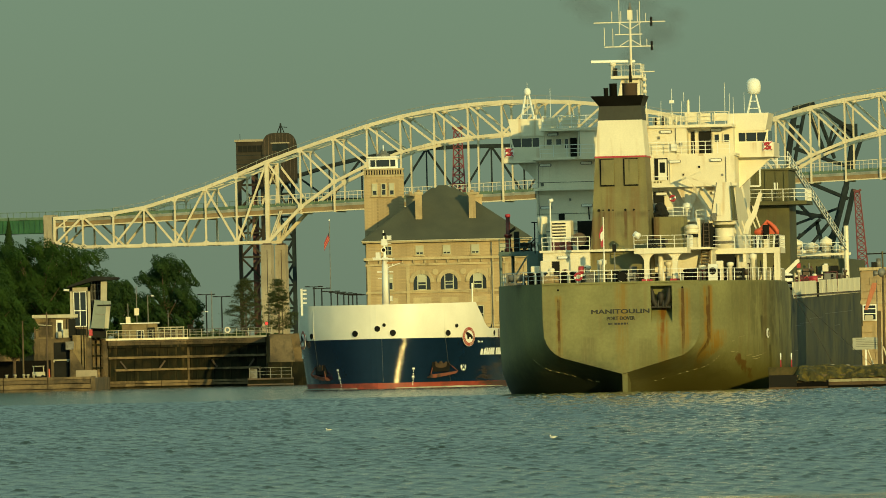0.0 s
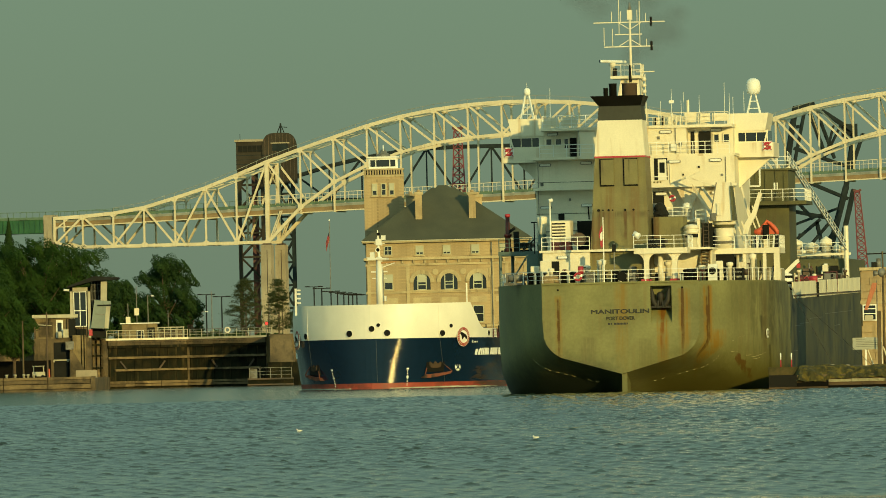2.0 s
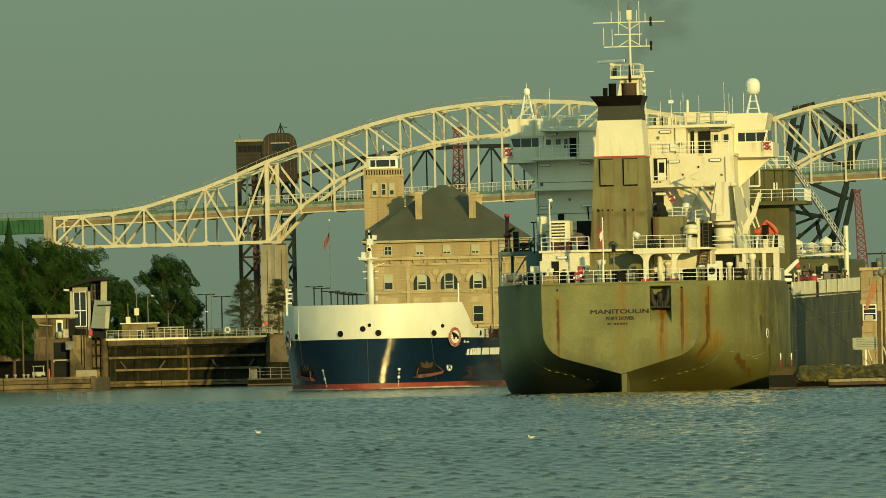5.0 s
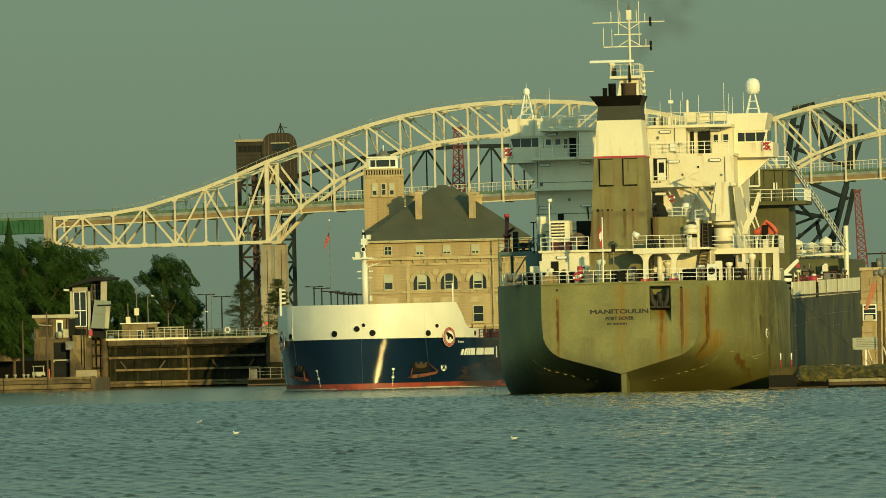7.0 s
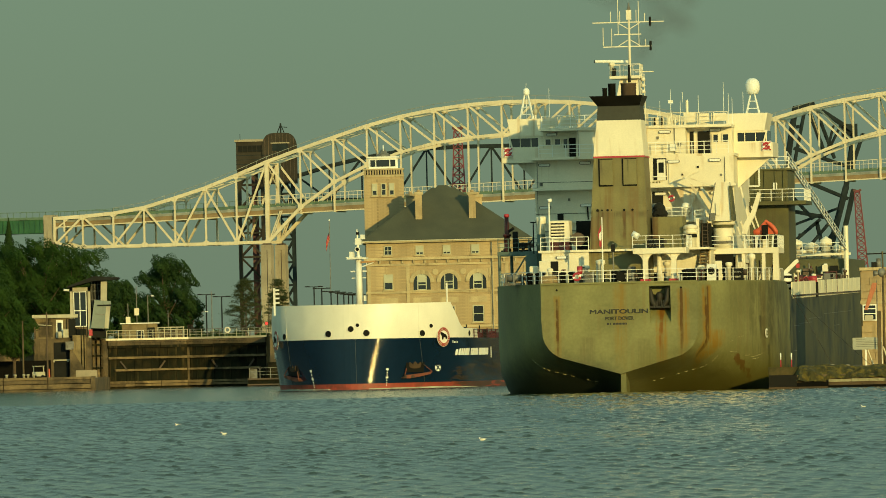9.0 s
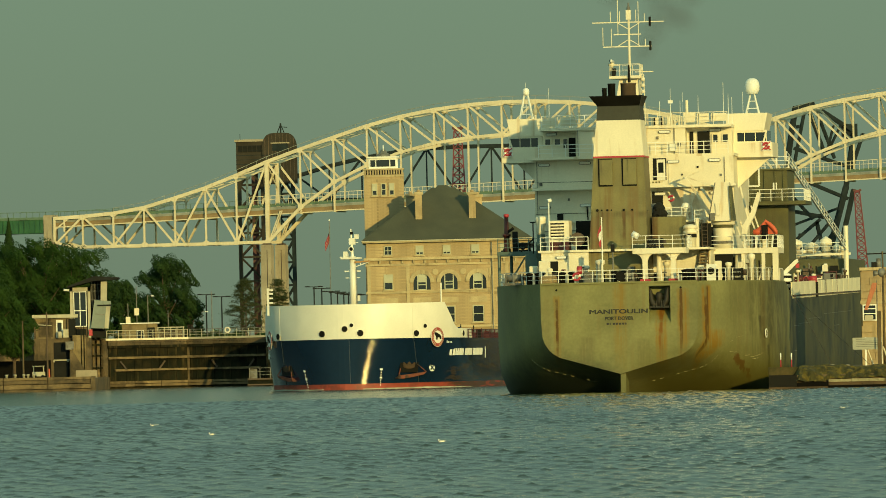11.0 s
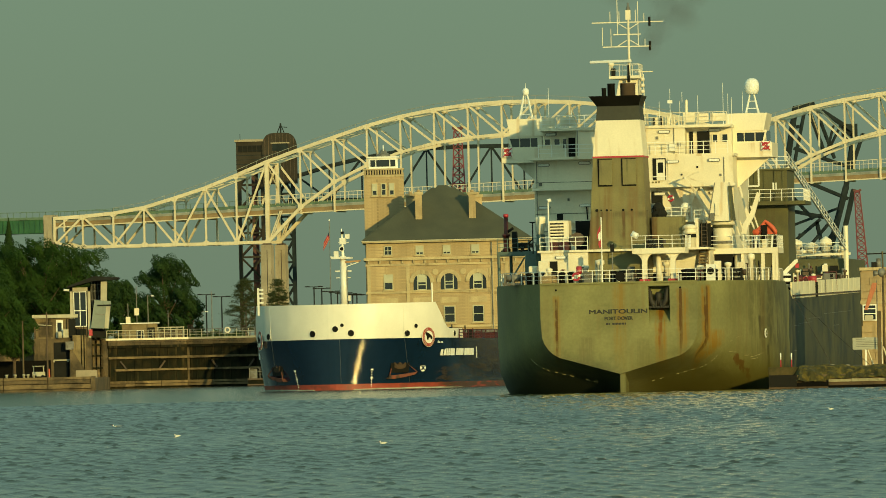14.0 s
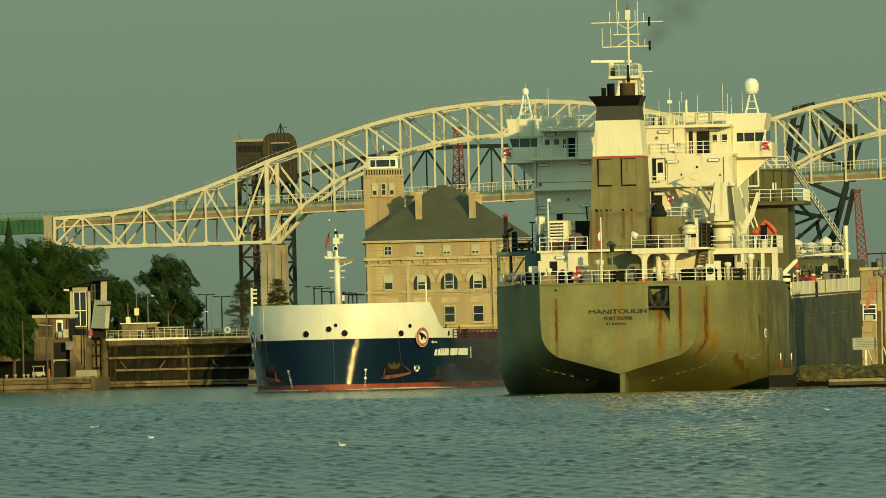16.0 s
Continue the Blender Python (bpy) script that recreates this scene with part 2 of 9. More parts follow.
def tube(bm, p, q, r, r2=None, n=8):
    p, q = Vector(p), Vector(q)
    r2 = r if r2 is None else r2
    d = (q - p).normalized()
    u = Vector((0, 0, 1)) if abs(d.z) < 0.95 else Vector((1, 0, 0))
    s = d.cross(u).normalized()
    t = s.cross(d)
    a = [bm.verts.new(p + (s * math.cos(2 * math.pi * i / n) + t * math.sin(2 * math.pi * i / n)) * r) for i in range(n)]
    b = [bm.verts.new(q + (s * math.cos(2 * math.pi * i / n) + t * math.sin(2 * math.pi * i / n)) * r2) for i in range(n)]
    for i in range(n):
        f = bm.faces.new((a[i], a[(i + 1) % n], b[(i + 1) % n], b[i]))
        f.smooth = n > 8
    bm.faces.new(a[::-1])
    bm.faces.new(b)
    return bm


def prism(bm, outline, y0, y1):
    """An outline of (x, z) pushed from y0 to y1."""
    n = len(outline)
    a = [bm.verts.new((x, y0, z)) for x, z in outline]
    b = [bm.verts.new((x, y1, z)) for x, z in outline]
    bm.faces.new(a)
    bm.faces.new(b[::-1])
    for i in range(n):
        bm.faces.new((a[(i + 1) % n], a[i], b[i], b[(i + 1) % n]))
    return bm


def lathe(bm, cx, cy, profile, n=16):
    """Profile of (radius, z) turned about the upright axis."""
    rings = []
    for r, z in profile:
        rings.append([bm.verts.new((cx + r * math.cos(2 * math.pi * i / n), cy + r * math.sin(2 * math.pi * i / n), z)) for i in range(n)])
    for a, b in zip(rings, rings[1:]):
        for i in range(n):
            f = bm.faces.new((a[i], a[(i + 1) % n], b[(i + 1) % n], b[i]))
            f.smooth = True
    bm.faces.new(rings[0][::-1])
    bm.faces.new(rings[-1])
    return bm


def sweep(bm, path, n=10):
    """A round bar swept along points (x, y, z, radius) that lie in one upright plane facing -y."""
    rings = []
    for i, (x, y, z, r) in enumerate(path):
        a, b = path[max(0, i - 1)], path[min(len(path) - 1, i + 1)]
        t = Vector((b[0] - a[0], 0, b[2] - a[2])).normalized()
        s = Vector((-t.z, 0, t.x))
        rings.append([bm.verts.new(Vector((x, y, z)) + (s * math.cos(2 * math.pi * k / n) + Vector((0, 1, 0)) * math.sin(2 * math.pi * k / n)) * r) for k in range(n)])
    for a, b in zip(rings, rings[1:]):
        for k in range(n):
            bm.faces.new((a[k], a[(k + 1) % n], b[(k + 1) % n], b[k])).smooth = True
    bm.faces.new(rings[0])
    bm.faces.new(rings[-1][::-1])
    return bm


def mesh_of(name, bm, material):
    bmesh.ops.recalc_face_normals(bm, faces=bm.faces)
    me = bpy.data.meshes.new(name)
    bm.to_mesh(me)
    bm.free()
    for m in (material if isinstance(material, (list, tuple)) else [material]):
        me.materials.append(m)
    return me


def part(name, bm, material, parent=None, label="", at=None):
    me = bm if isinstance(bm, bpy.types.Mesh) else mesh_of(name, bm, material)
    ob = new(name, me)
    ob.parent = parent
    if at is not None:
        ob.matrix_basis = at
    if label:
        ob["label"] = label
    return ob


def thing(name, label, category, at=None, group="", kind=""):
    ob = new(name)
    ob.empty_display_size = 0.5
    if at is not None:
        ob.matrix_basis = at
    return tagged(ob, label, category, group, kind)


def solid(name, bm, material, label, category="", at=None, group="", kind=""):
    ob = part(name, bm, material, None, "", at)
    return tagged(ob, label, category, group, kind)


B = bmesh.new


def railing(parent, pts, material, height=1.05, rails=3, gap=1.4, thick=0.042, name="railing"):
    """A ship's or deck railing along pts, with its stanchions as parts."""
    bm = B()
    for p, q in zip(pts, pts[1:]):
        for k in range(rails):
            z = height * (k + 1) / rails
            bar(bm, (p[0], p[1], p[2] + z), (q[0], q[1], q[2] + z), thick * (1.1 if k == rails - 1 else 0.8))
    rail = part(name, bm, material, parent)
    post = mesh_of("stanchion", bar(B(), (0, 0, 0), (0, 0, height), thick * 1.3), material)
    for p, q in zip(pts, pts[1:]):
        a, b = Vector(p), Vector(q)
        n = max(1, round((b - a).length / gap))
        for i in range(n + 1 if q is pts[-1] else n):
            c = a.lerp(b, i / n)
            part("stanchion", post, material, rail, at=Matrix.Translation(c))
    return rail


def interp(tab, x):
    if x <= tab[0][0]:
        return tab[0][1]
    for (a, va), (b, vb) in zip(tab, tab[1:]):
        if x <= b:
            return va + (vb - va) * (x - a) / (b - a)
    return tab[-1][1]


def frustum(bm, lo, hi):
    """lo, hi: (x0, x1, y0, y1, z) of the foot and the top."""
    (a, b, c, d, z), (e, f, g, h, w) = lo, hi
    face_all(bm, [(a, c, z), (b, c, z), (b, d, z), (a, d, z), (e, g, w), (f, g, w), (f, h, w), (e, h, w)],
             [(3, 2, 1, 0), (4, 5, 6, 7), (0, 1, 5, 4), (1, 2, 6, 5), (2, 3, 7, 6), (3, 0, 4, 7)])
    return bm


def window_unit(parent, x0, x1, y, z0, z1, frame_m, panes=1, name="window", depth=0.12):
    """A framed window on a wall that faces -y, with its glass set back in the frame."""
    d = B()
    w = 0.09
    box(d, x0, x1, y - depth, y, z0, z0 + w)
    box(d, x0, x1, y - depth, y, z1 - w, z1)
    for i in range(panes + 1):
        x = x0 + (x1 - x0 - w) * i / panes
        box(d, x, x + w, y - depth, y, z0 + w, z1 - w)
    win = part(name, d, frame_m, parent)
    part("pane", box(B(), x0 + 0.02, x1 - 0.02, y - depth * 0.4, y - 0.004, z0 + 0.02, z1 - 0.02), PANE, win)
    return win


def writing(name, text, width, height, material, parent, at):
    """Raised letters of the built-in font, fitted to a width and height."""
    cu = bpy.data.curves.new(name, "FONT")
    cu.body, cu.extrude, cu.align_x = text, 0.01, "CENTER"
    cu.bevel_depth, cu.bevel_resolution = 0.028, 0
    tmp = bpy.data.objects.new(name, cu)
    me = bpy.data.meshes.new_from_object(tmp)
    bpy.data.objects.remove(tmp)
    co = np.array([v.co[:] for v in me.vertices])
    lo, hi = co.min(0), co.max(0)
    me.transform(Matrix.Diagonal((width / (hi[0] - lo[0]), height / (hi[1] - lo[1]), 1, 1)))
    me.materials.clear()
    me.materials.append(material)
    ob = new(name, me)
    ob.parent = parent
    ob.matrix_basis = at
    return ob


# ---- water and land ----
def water_sheet():
    """Wind ripples as real relief where the camera looks over the river, a flat sheet beyond."""
    rng = np.random.RandomState(7)
    waves = []
    for i in range(44):
        wl = 0.27 * 1.04 ** i
        waves.append((2 * math.pi / wl, rng.normal(math.pi * 0.49, 0.36), rng.uniform(0, 6.28), 0.0086 * wl * math.exp(-max(0, wl - 0.4) / 0.13)))
    groups = [(2 * math.pi / rng.uniform(0.5, 2.0) * rng.choice([-1, 1]), 2 * math.pi / rng.uniform(2, 12), rng.uniform(0, 6.28)) for i in range(14)]

    def relief(X, Y):
        # the ripples lengthen a little out on the open river
        grow = (Y / 220) ** 0.45
        X, Y = X / grow, 220 ** 0.45 * Y ** 0.55 / 0.55
        Z = np.zeros_like(X)
        for i, (k, ang, ph, amp) in enumerate(waves):
            w = k * (X * math.cos(ang) + Y * math.sin(ang)) + ph + 1.2 * np.sin(0.21 * X + 0.07 * Y + i) + 0.8 * np.sin(0.05 * Y - 0.13 * X + 2 * i)
            Z += amp * (np.sin(w) + 0.35 * np.sin(2 * w + 0.6))
        lane = 1.0 + 0.12 * np.sin(0.045 * Y + 0.02 * X + 1.0) + 0.12 * np.sin(0.017 * Y - 0.03 * X) * np.sin(0.11 * X + 0.02 * Y) + 0.1 * np.sin(0.19 * Y + 0.3 * np.sin(0.2 * X))
        gust = np.zeros_like(X)
        for kx, ky, ph in groups:
            gust += np.sin(kx * X + ky * Y + ph + 0.9 * np.sin(0.31 * ky * Y + ph))
        return Z * grow * (lane * (0.5 + 0.36 * np.exp(0.38 * gust)) * (0.05 + 0.95 * grow)).clip(0.5, 3.0)

    y_n, y_f, nx, ny = 158.0, 716.0, 330, 2500
    wide = lambda y: 0.052 * y + 4.5
    U, Y = np.meshgrid(np.linspace(-1, 1, nx), y_n * (y_f / y_n) ** np.linspace(0, 1, ny))
    X = U * wide(Y)
    Z = relief(X, Y) * np.minimum(1, (1 - np.abs(U)) * 20) * np.clip((y_f - Y) / 6, 0, 1) * np.clip((Y - y_n) / 6, 0, 1)
    n = nx * ny
    idx = np.arange(n).reshape(ny, nx)
    quads = np.stack([idx[:-1, :-1], idx[:-1, 1:], idx[1:, 1:], idx[1:, :-1]], -1).reshape(-1, 4)
    a, b_ = wide(y_n), wide(y_f)
    far = [(-3000, -300, 0), (3000, -300, 0), (3000, 4800, 0), (-3000, 4800, 0), (-a, y_n, 0), (a, y_n, 0), (b_, y_f, 0), (-b_, y_f, 0)]
    outer = [(n + i, n + (i + 1) % 4, n + 4 + (i + 1) % 4, n + 4 + i) for i in range(4)]
    me = bpy.data.meshes.new("water")
    me.from_pydata(np.stack([X, Y, Z], -1).reshape(-1, 3).tolist() + far, [], quads.tolist() + outer)
    me.polygons.foreach_set("use_smooth", [True] * len(me.polygons))
    m = bpy.data.materials.new("river_water")
    m.use_nodes = True
    nt = m.node_tree
    b = nt.nodes["Principled BSDF"]
    b.inputs["Base Color"].default_value = (0.022, 0.034, 0.021, 1)
    b.inputs["Roughness"].default_value = 0.06
    b.inputs["IOR"].default_value = 1.333
    tc = nt.nodes.new("ShaderNodeTexCoord")
    mp = nt.nodes.new("ShaderNodeMapping")
    mp.inputs["Scale"].default_value = (0.55, 1.0, 1.0)
    nt.links.new(tc.outputs["Object"], mp.inputs["Vector"])
    last = None
    for sc, st, di in ((2.2, 0.12, 0.08), (7.0, 0.15, 0.02)):
        n_ = nt.nodes.new("ShaderNodeTexNoise")
        n_.inputs["Scale"].default_value, n_.inputs["Detail"].default_value = sc, 4
        nt.links.new(mp.outputs[0], n_.inputs["Vector"])
        bp = nt.nodes.new("ShaderNodeBump")
        bp.inputs["Strength"].default_value, bp.inputs["Distance"].default_value = st, di
        nt.links.new(n_.outputs["Fac"], bp.inputs["Height"])
        if last:
            nt.links.new(last, bp.inputs["Normal"])
        last = bp.outputs[0]
    nt.links.new(last, b.inputs["Normal"])
    me.materials.append(m)
    ruffled = m.copy()
    ruffled.name = "wind_ruffled_water"
    ruffled.node_tree.nodes["Principled BSDF"].inputs["Roughness"].default_value = 0.13
    me.materials.append(ruffled)
    for f in me.polygons[len(me.polygons) - 4:]:
        f.material_index = 1
    return tagged(new("water", me), "rippled grey-green river water", "water", kind="structure")


river = water_sheet()


def land():
    solid("ground", box(B(), -2500, 2500, 1345, 4700, -2, 6.6), LAND, "flat grassy land behind the locks", "ground", kind="structure")


land()


# ---- steel arch bridge ----
def bridge():
    root = thing("arch_bridge", "pale yellow steel arch truss highway bridge", "bridge", pose(0, 2400, 0, 0, 0, -15))
    top = [57.5, 60.6, 63.5, 66.3, 68.5, 70.1, 71.1, 71.6]
    low = [36.2, 45.2, 51.6, 55.9, 59.1, 61.2, 62.4, 63.0]

    def curve(tab, k):
        k = min(max(k, 0), 15)
        k = 15 - k if k > 7.5 else k
        i = min(int(k), 6)
        return tab[i] + (tab[i + 1] - tab[i]) * (k - i)

    def zt(k):
        if k < 0:
            return interp([(-7, 44.0), (-6, 44.3), (-5, 44.9), (-4, 46.2), (-3, 48.5), (-2, 51.0), (-1, 54.1), (0, 57.5)], k)
        return curve(top, k) if k < 13.5 else curve(top, k - 12.4)

    def zl(k):
        if k < 0:
            return 36.1
        if k <= 13:
            return max(curve(low, k), 47.0 if k > 11.5 else 0)
        return max(curve(low, k - 13.2), 48.5)

    def ax(k):
        return -48.2 + (9.3 * k if k >= 0 else 8.62 * k)

    def zdeck(x):
        return 44.7 + 0.031 * (x + 12)

    m_ = BRIDGE_Y
    plate = mesh_of("gusset_plate", prism(B(), [(-0.75, -0.4), (-0.4, -0.7), (0.4, -0.7), (0.75, -0.4), (0.75, 0.3), (0.35, 0.6), (-0.35, 0.6), (-0.75, 0.3)], -0.42, 0.42), m_)
    member = lambda nm, p, q, w, h=None: part(nm, bar(B(), p, q, w, h), m_, root)
    ks = list(range(-6, 25))
    for y in (0, 10.5):
        for k in ks:
            a, b = (ax(k), y, zt(k)), (ax(k), y, zl(k))
            if k + 1 in ks:
                a2, b2 = (ax(k + 1), y, zt(k + 1)), (ax(k + 1), y, zl(k + 1))
                member("top_chord", a, a2, 0.75, 0.95)
                member("bottom_chord", b, b2, 0.65, 0.8)
                if k < 0:
                    if k % 2 == 0:
                        member("diagonal", a, b2, 0.5) if k == -6 or k == -4 or k == -2 else None
                    else:
                        member("diagonal", b, a2, 0.5)
                elif k < 7 or 13 <= k < 20:
                    member("diagonal", a, b2, 0.5)
                else:
                    member("diagonal", b, a2, 0.5)
            foot = min(b[2], zdeck(ax(k)))
            member("hanger", a, (ax(k), y, foot), 0.46 if k else 1.0)
            part("gusset_plate", plate, m_, root, at=pose(ax(k), y, zt(k) - 0.2))
            part("gusset_plate", plate, m_, root, at=pose(ax(k), y, zl(k) + 0.2))
        member("top_chord", (ax(-6.95), y, 43.9), (ax(-6), y, zt(-6)), 0.75, 0.95)
        member("end_post", (ax(-6.92), y, 43.9), (ax(-6.92), y, 37.6), 0.6)
        member("diagonal", (ax(-6), y, zt(-6)), (ax(-6.85), y, 37.4), 0.5)
        member("bottom_chord", (ax(-6), y, 36.1), (ax(-6.4), y, 36.2), 0.65, 0.8)
        member("bottom_chord", (ax(-6.4), y, 36.2), (ax(-6.9), y, 37.6), 0.6)
        member("hanger", (ax(-6.6), y, 43.7), (ax(-6.6), y, 40.2), 0.4)
        member("diagonal", (ax(-6.92), y, 40.8), (ax(-6.5), y, 43.6), 0.35)
        # bearing leg at the pier
        member("bearing_leg", (ax(0), y, 36.1), (ax(1), y, 45.2), 0.85)
        for dx in (0.5, 1.0):
            member("bearing_leg", (ax(0) + dx, y + 0.1, 37.0), (ax(0) + dx + 3.0, y + 0.1, 44.4), 0.3)
    for k in ks:
        member("top_strut", (ax(k), 0, zt(k) - 0.3), (ax(k), 10.5, zt(k) - 0.3), 0.45)
        if k < 24:
            member("sway_brace", (ax(k), 0.4, zt(k) - 0.3), (ax(k + 1), 10.1, zt(k + 1) - 0.3), 0.28)
        member("floor_beam", (ax(k), 0, zdeck(ax(k)) - 0.2), (ax(k), 10.5, zdeck(ax(k)) - 0.2), 0.6)
        if k >= 0:
            member("portal_brace", (ax(k), 0.3, zt(k) - 0.6), (ax(k), 10.2, max(zl(k), zt(k) - 7)), 0.25)
        if k < 0:
            member("lower_strut", (ax(k), 0, zl(k)), (ax(k), 10.5, zl(k)), 0.35)
            if k < -1:
                member("lower_lateral", (ax(k), 0, zl(k)), (ax(k + 1), 10.5, zl(k + 1)), 0.25)
    x0, x1 = ax(-6.95), ax(24)

    def strip(nm, lo_, hi_, y0, y1, m, label="", xa=None, xb=None):
        d = B()
        a, b = x0 if xa is None else xa, x1 if xb is None else xb
        prism(d, [(a, zdeck(a) + lo_), (b, zdeck(b) + lo_), (b, zdeck(b) + hi_), (a, zdeck(a) + hi_)], y0, y1)
        return part(nm, d, m, root, label)

    strip("floor_girder", 0.0, 1.1, 0.5, 0.9, GIRDER_BROWN)
    strip("tie_flange", -0.28, 0.0, 0.1, 0.9, BRIDGE_Y)
    strip("floor_girder", 0.0, 1.1, 9.6, 10.0, BRIDGE_Y)
    strip("roadway", 1.1, 1.8, 0.4, 10.1, BRIDGE_SHADE)
    strip("parapet", 1.9, 2.7, 0.55, 0.7, GREEN_FENCE, "dark green mesh parapet")
    rail = strip("safety_railing", 4.75, 4.9, 0.45, 0.6, BRIDGE_Y, "cream steel railing", ax(-0.6))
    strip("approach_fence", 3.9, 4.0, 0.45, 0.55, GREEN_FENCE, "grey-green road fence", None, ax(-0.6))
    fpost = mesh_of("fence_post", box(B(), -0.05, 0.05, 0.44, 0.54, 2.4, 4.0), GREEN_FENCE)
    for i in range(30):
        x = x0 + (ax(-0.6) - x0) * i / 30
        part("fence_post", fpost, GREEN_FENCE, root, at=pose(x, 0, zdeck(x)))
    strip("safety_railing", 3.8, 3.92, 0.45, 0.6, BRIDGE_Y, "cream steel railing", ax(-0.6))
    post = mesh_of("railing_post", box(B(), -0.045, 0.045, 0.44, 0.6, 2.4, 4.85), BRIDGE_Y)
    for i in range(200):
        x = ax(-0.6) + 1.2 * i
        if x < x1:
            part("railing_post", post, BRIDGE_Y, rail, at=pose(x, 0, zdeck(x)))
    # maintenance walkway rail along the top chord
    d = B()
    for k in range(-5, 24):
        bar(d, (ax(k), 0.2, zt(k) + 1.45), (ax(k + 1), 0.2, zt(k + 1) + 1.45), 0.12)
        for j in range(3):
            t = j / 3
            bar(d, (ax(k + t), 0.2, zt(k) + (zt(k + 1) - zt(k)) * t + 0.3), (ax(k + t), 0.2, zt(k) + (zt(k + 1) - zt(k)) * t + 1.45), 0.09)
    tagged(part("chord_handrail", d, BRIDGE_SHADE, root), kind="stuff")
    for kx in (0, 13.2):
        for y in (0, 10.5):
            d = B()
            c = ax(kx) + (0.05 if y else -0.35) * (1 if kx == 0 else 0) + (0.5 if y else 0)
            frustum(d, (c - 1.6, c + 1.6, y - 1.6, y + 1.6, 0), (c - 1.42, c + 1.42, y - 1.4, y + 1.4, 35.4))
            shaft = part("pier_shaft", d, CONCRETE, root, "tan concrete pier shaft")
            # dark strip on the face paints the shading of a groove
            part("pier_groove", frustum(B(), (c + 0.25, c + 0.5, y - 1.63, y - 1.5, 0), (c + 0.22, c + 0.42, y - 1.43, y - 1.3, 34.0)), RUSTY, shaft)
            part("bearing_block", box(B(), c - 1.0, c + 1.0, y - 0.9, y + 0.9, 35.4, 35.8), RUSTY, shaft)
            part("stain_pad", box(B(), c - 1.44, c + 1.44, y - 1.44, y + 1.44, 34.9, 35.2), CONCRETE, shaft)
    x = ax(-7.1)
    part("abutment_pier", box(B(), x - 1.6, x + 1.2, 0.2, 4.0, 5, 44.9), CONCRETE, root, "tan concrete pier")
    gird = part("approach_girder", box(B(), x - 60, x - 1.5, 0.5, 10, 40.1, 43.7), GREEN, root, "green plate girder approach span")
    rib = mesh_of("stiffener", box(B(), -0.08, 0.08, 0.28, 0.5, 40.2, 43.6), GREEN)
    for i in range(30):
        part("stiffener", rib, GREEN, gird, at=pose(x - 2.6 - i * 1.5, 0, 0))
    part("approach_deck", box(B(), x - 60, x - 1.6, 0.2, 10.3, 43.7, 44.4), GREEN_FENCE, root)
    part("approach_rail", box(B(), x - 60, x + 20, 0.3, 0.4, 45.7, 45.85), GREEN_FENCE, root)
    pst = mesh_of("railing_post", box(B(), -0.07, 0.07, 0.3, 0.42, 44.4, 45.8), GREEN_FENCE)
    for i in range(24):
        part("railing_post", pst, GREEN_FENCE, root, at=pose(x + 8 - i * 1.8, 0, 0))
    return root


bridge()


def lattice(root, name, x0, x1, y0, y1, z0, z1, n, w, material):
    """An upright lattice: four legs and crossed lacing, each bar a part."""
    for x in (x0, x1):
        for y in (y0, y1):
            part(name + "_leg", bar(B(), (x, y, z0), (x, y, z1), w), material, root)
    for i in range(n):
        a, b = z0 + (z1 - z0) * i / n, z0 + (z1 - z0) * (i + 1) / n
        for y in (y0, y1):
            part("lacing_bar", bar(B(), (x0, y, a), (x1, y, b), w * 0.55), material, root)
            part("lacing_bar", bar(B(), (x1, y, a), (x0, y, b), w * 0.55), material, root)
            part("cross_bar", bar(B(), (x0, y, b), (x1, y, b), w * 0.5), material, root)
        for x in (x0, x1):
            part("lacing_bar", bar(B(), (x, y0, a), (x, y1, b), w * 0.5), material, root)


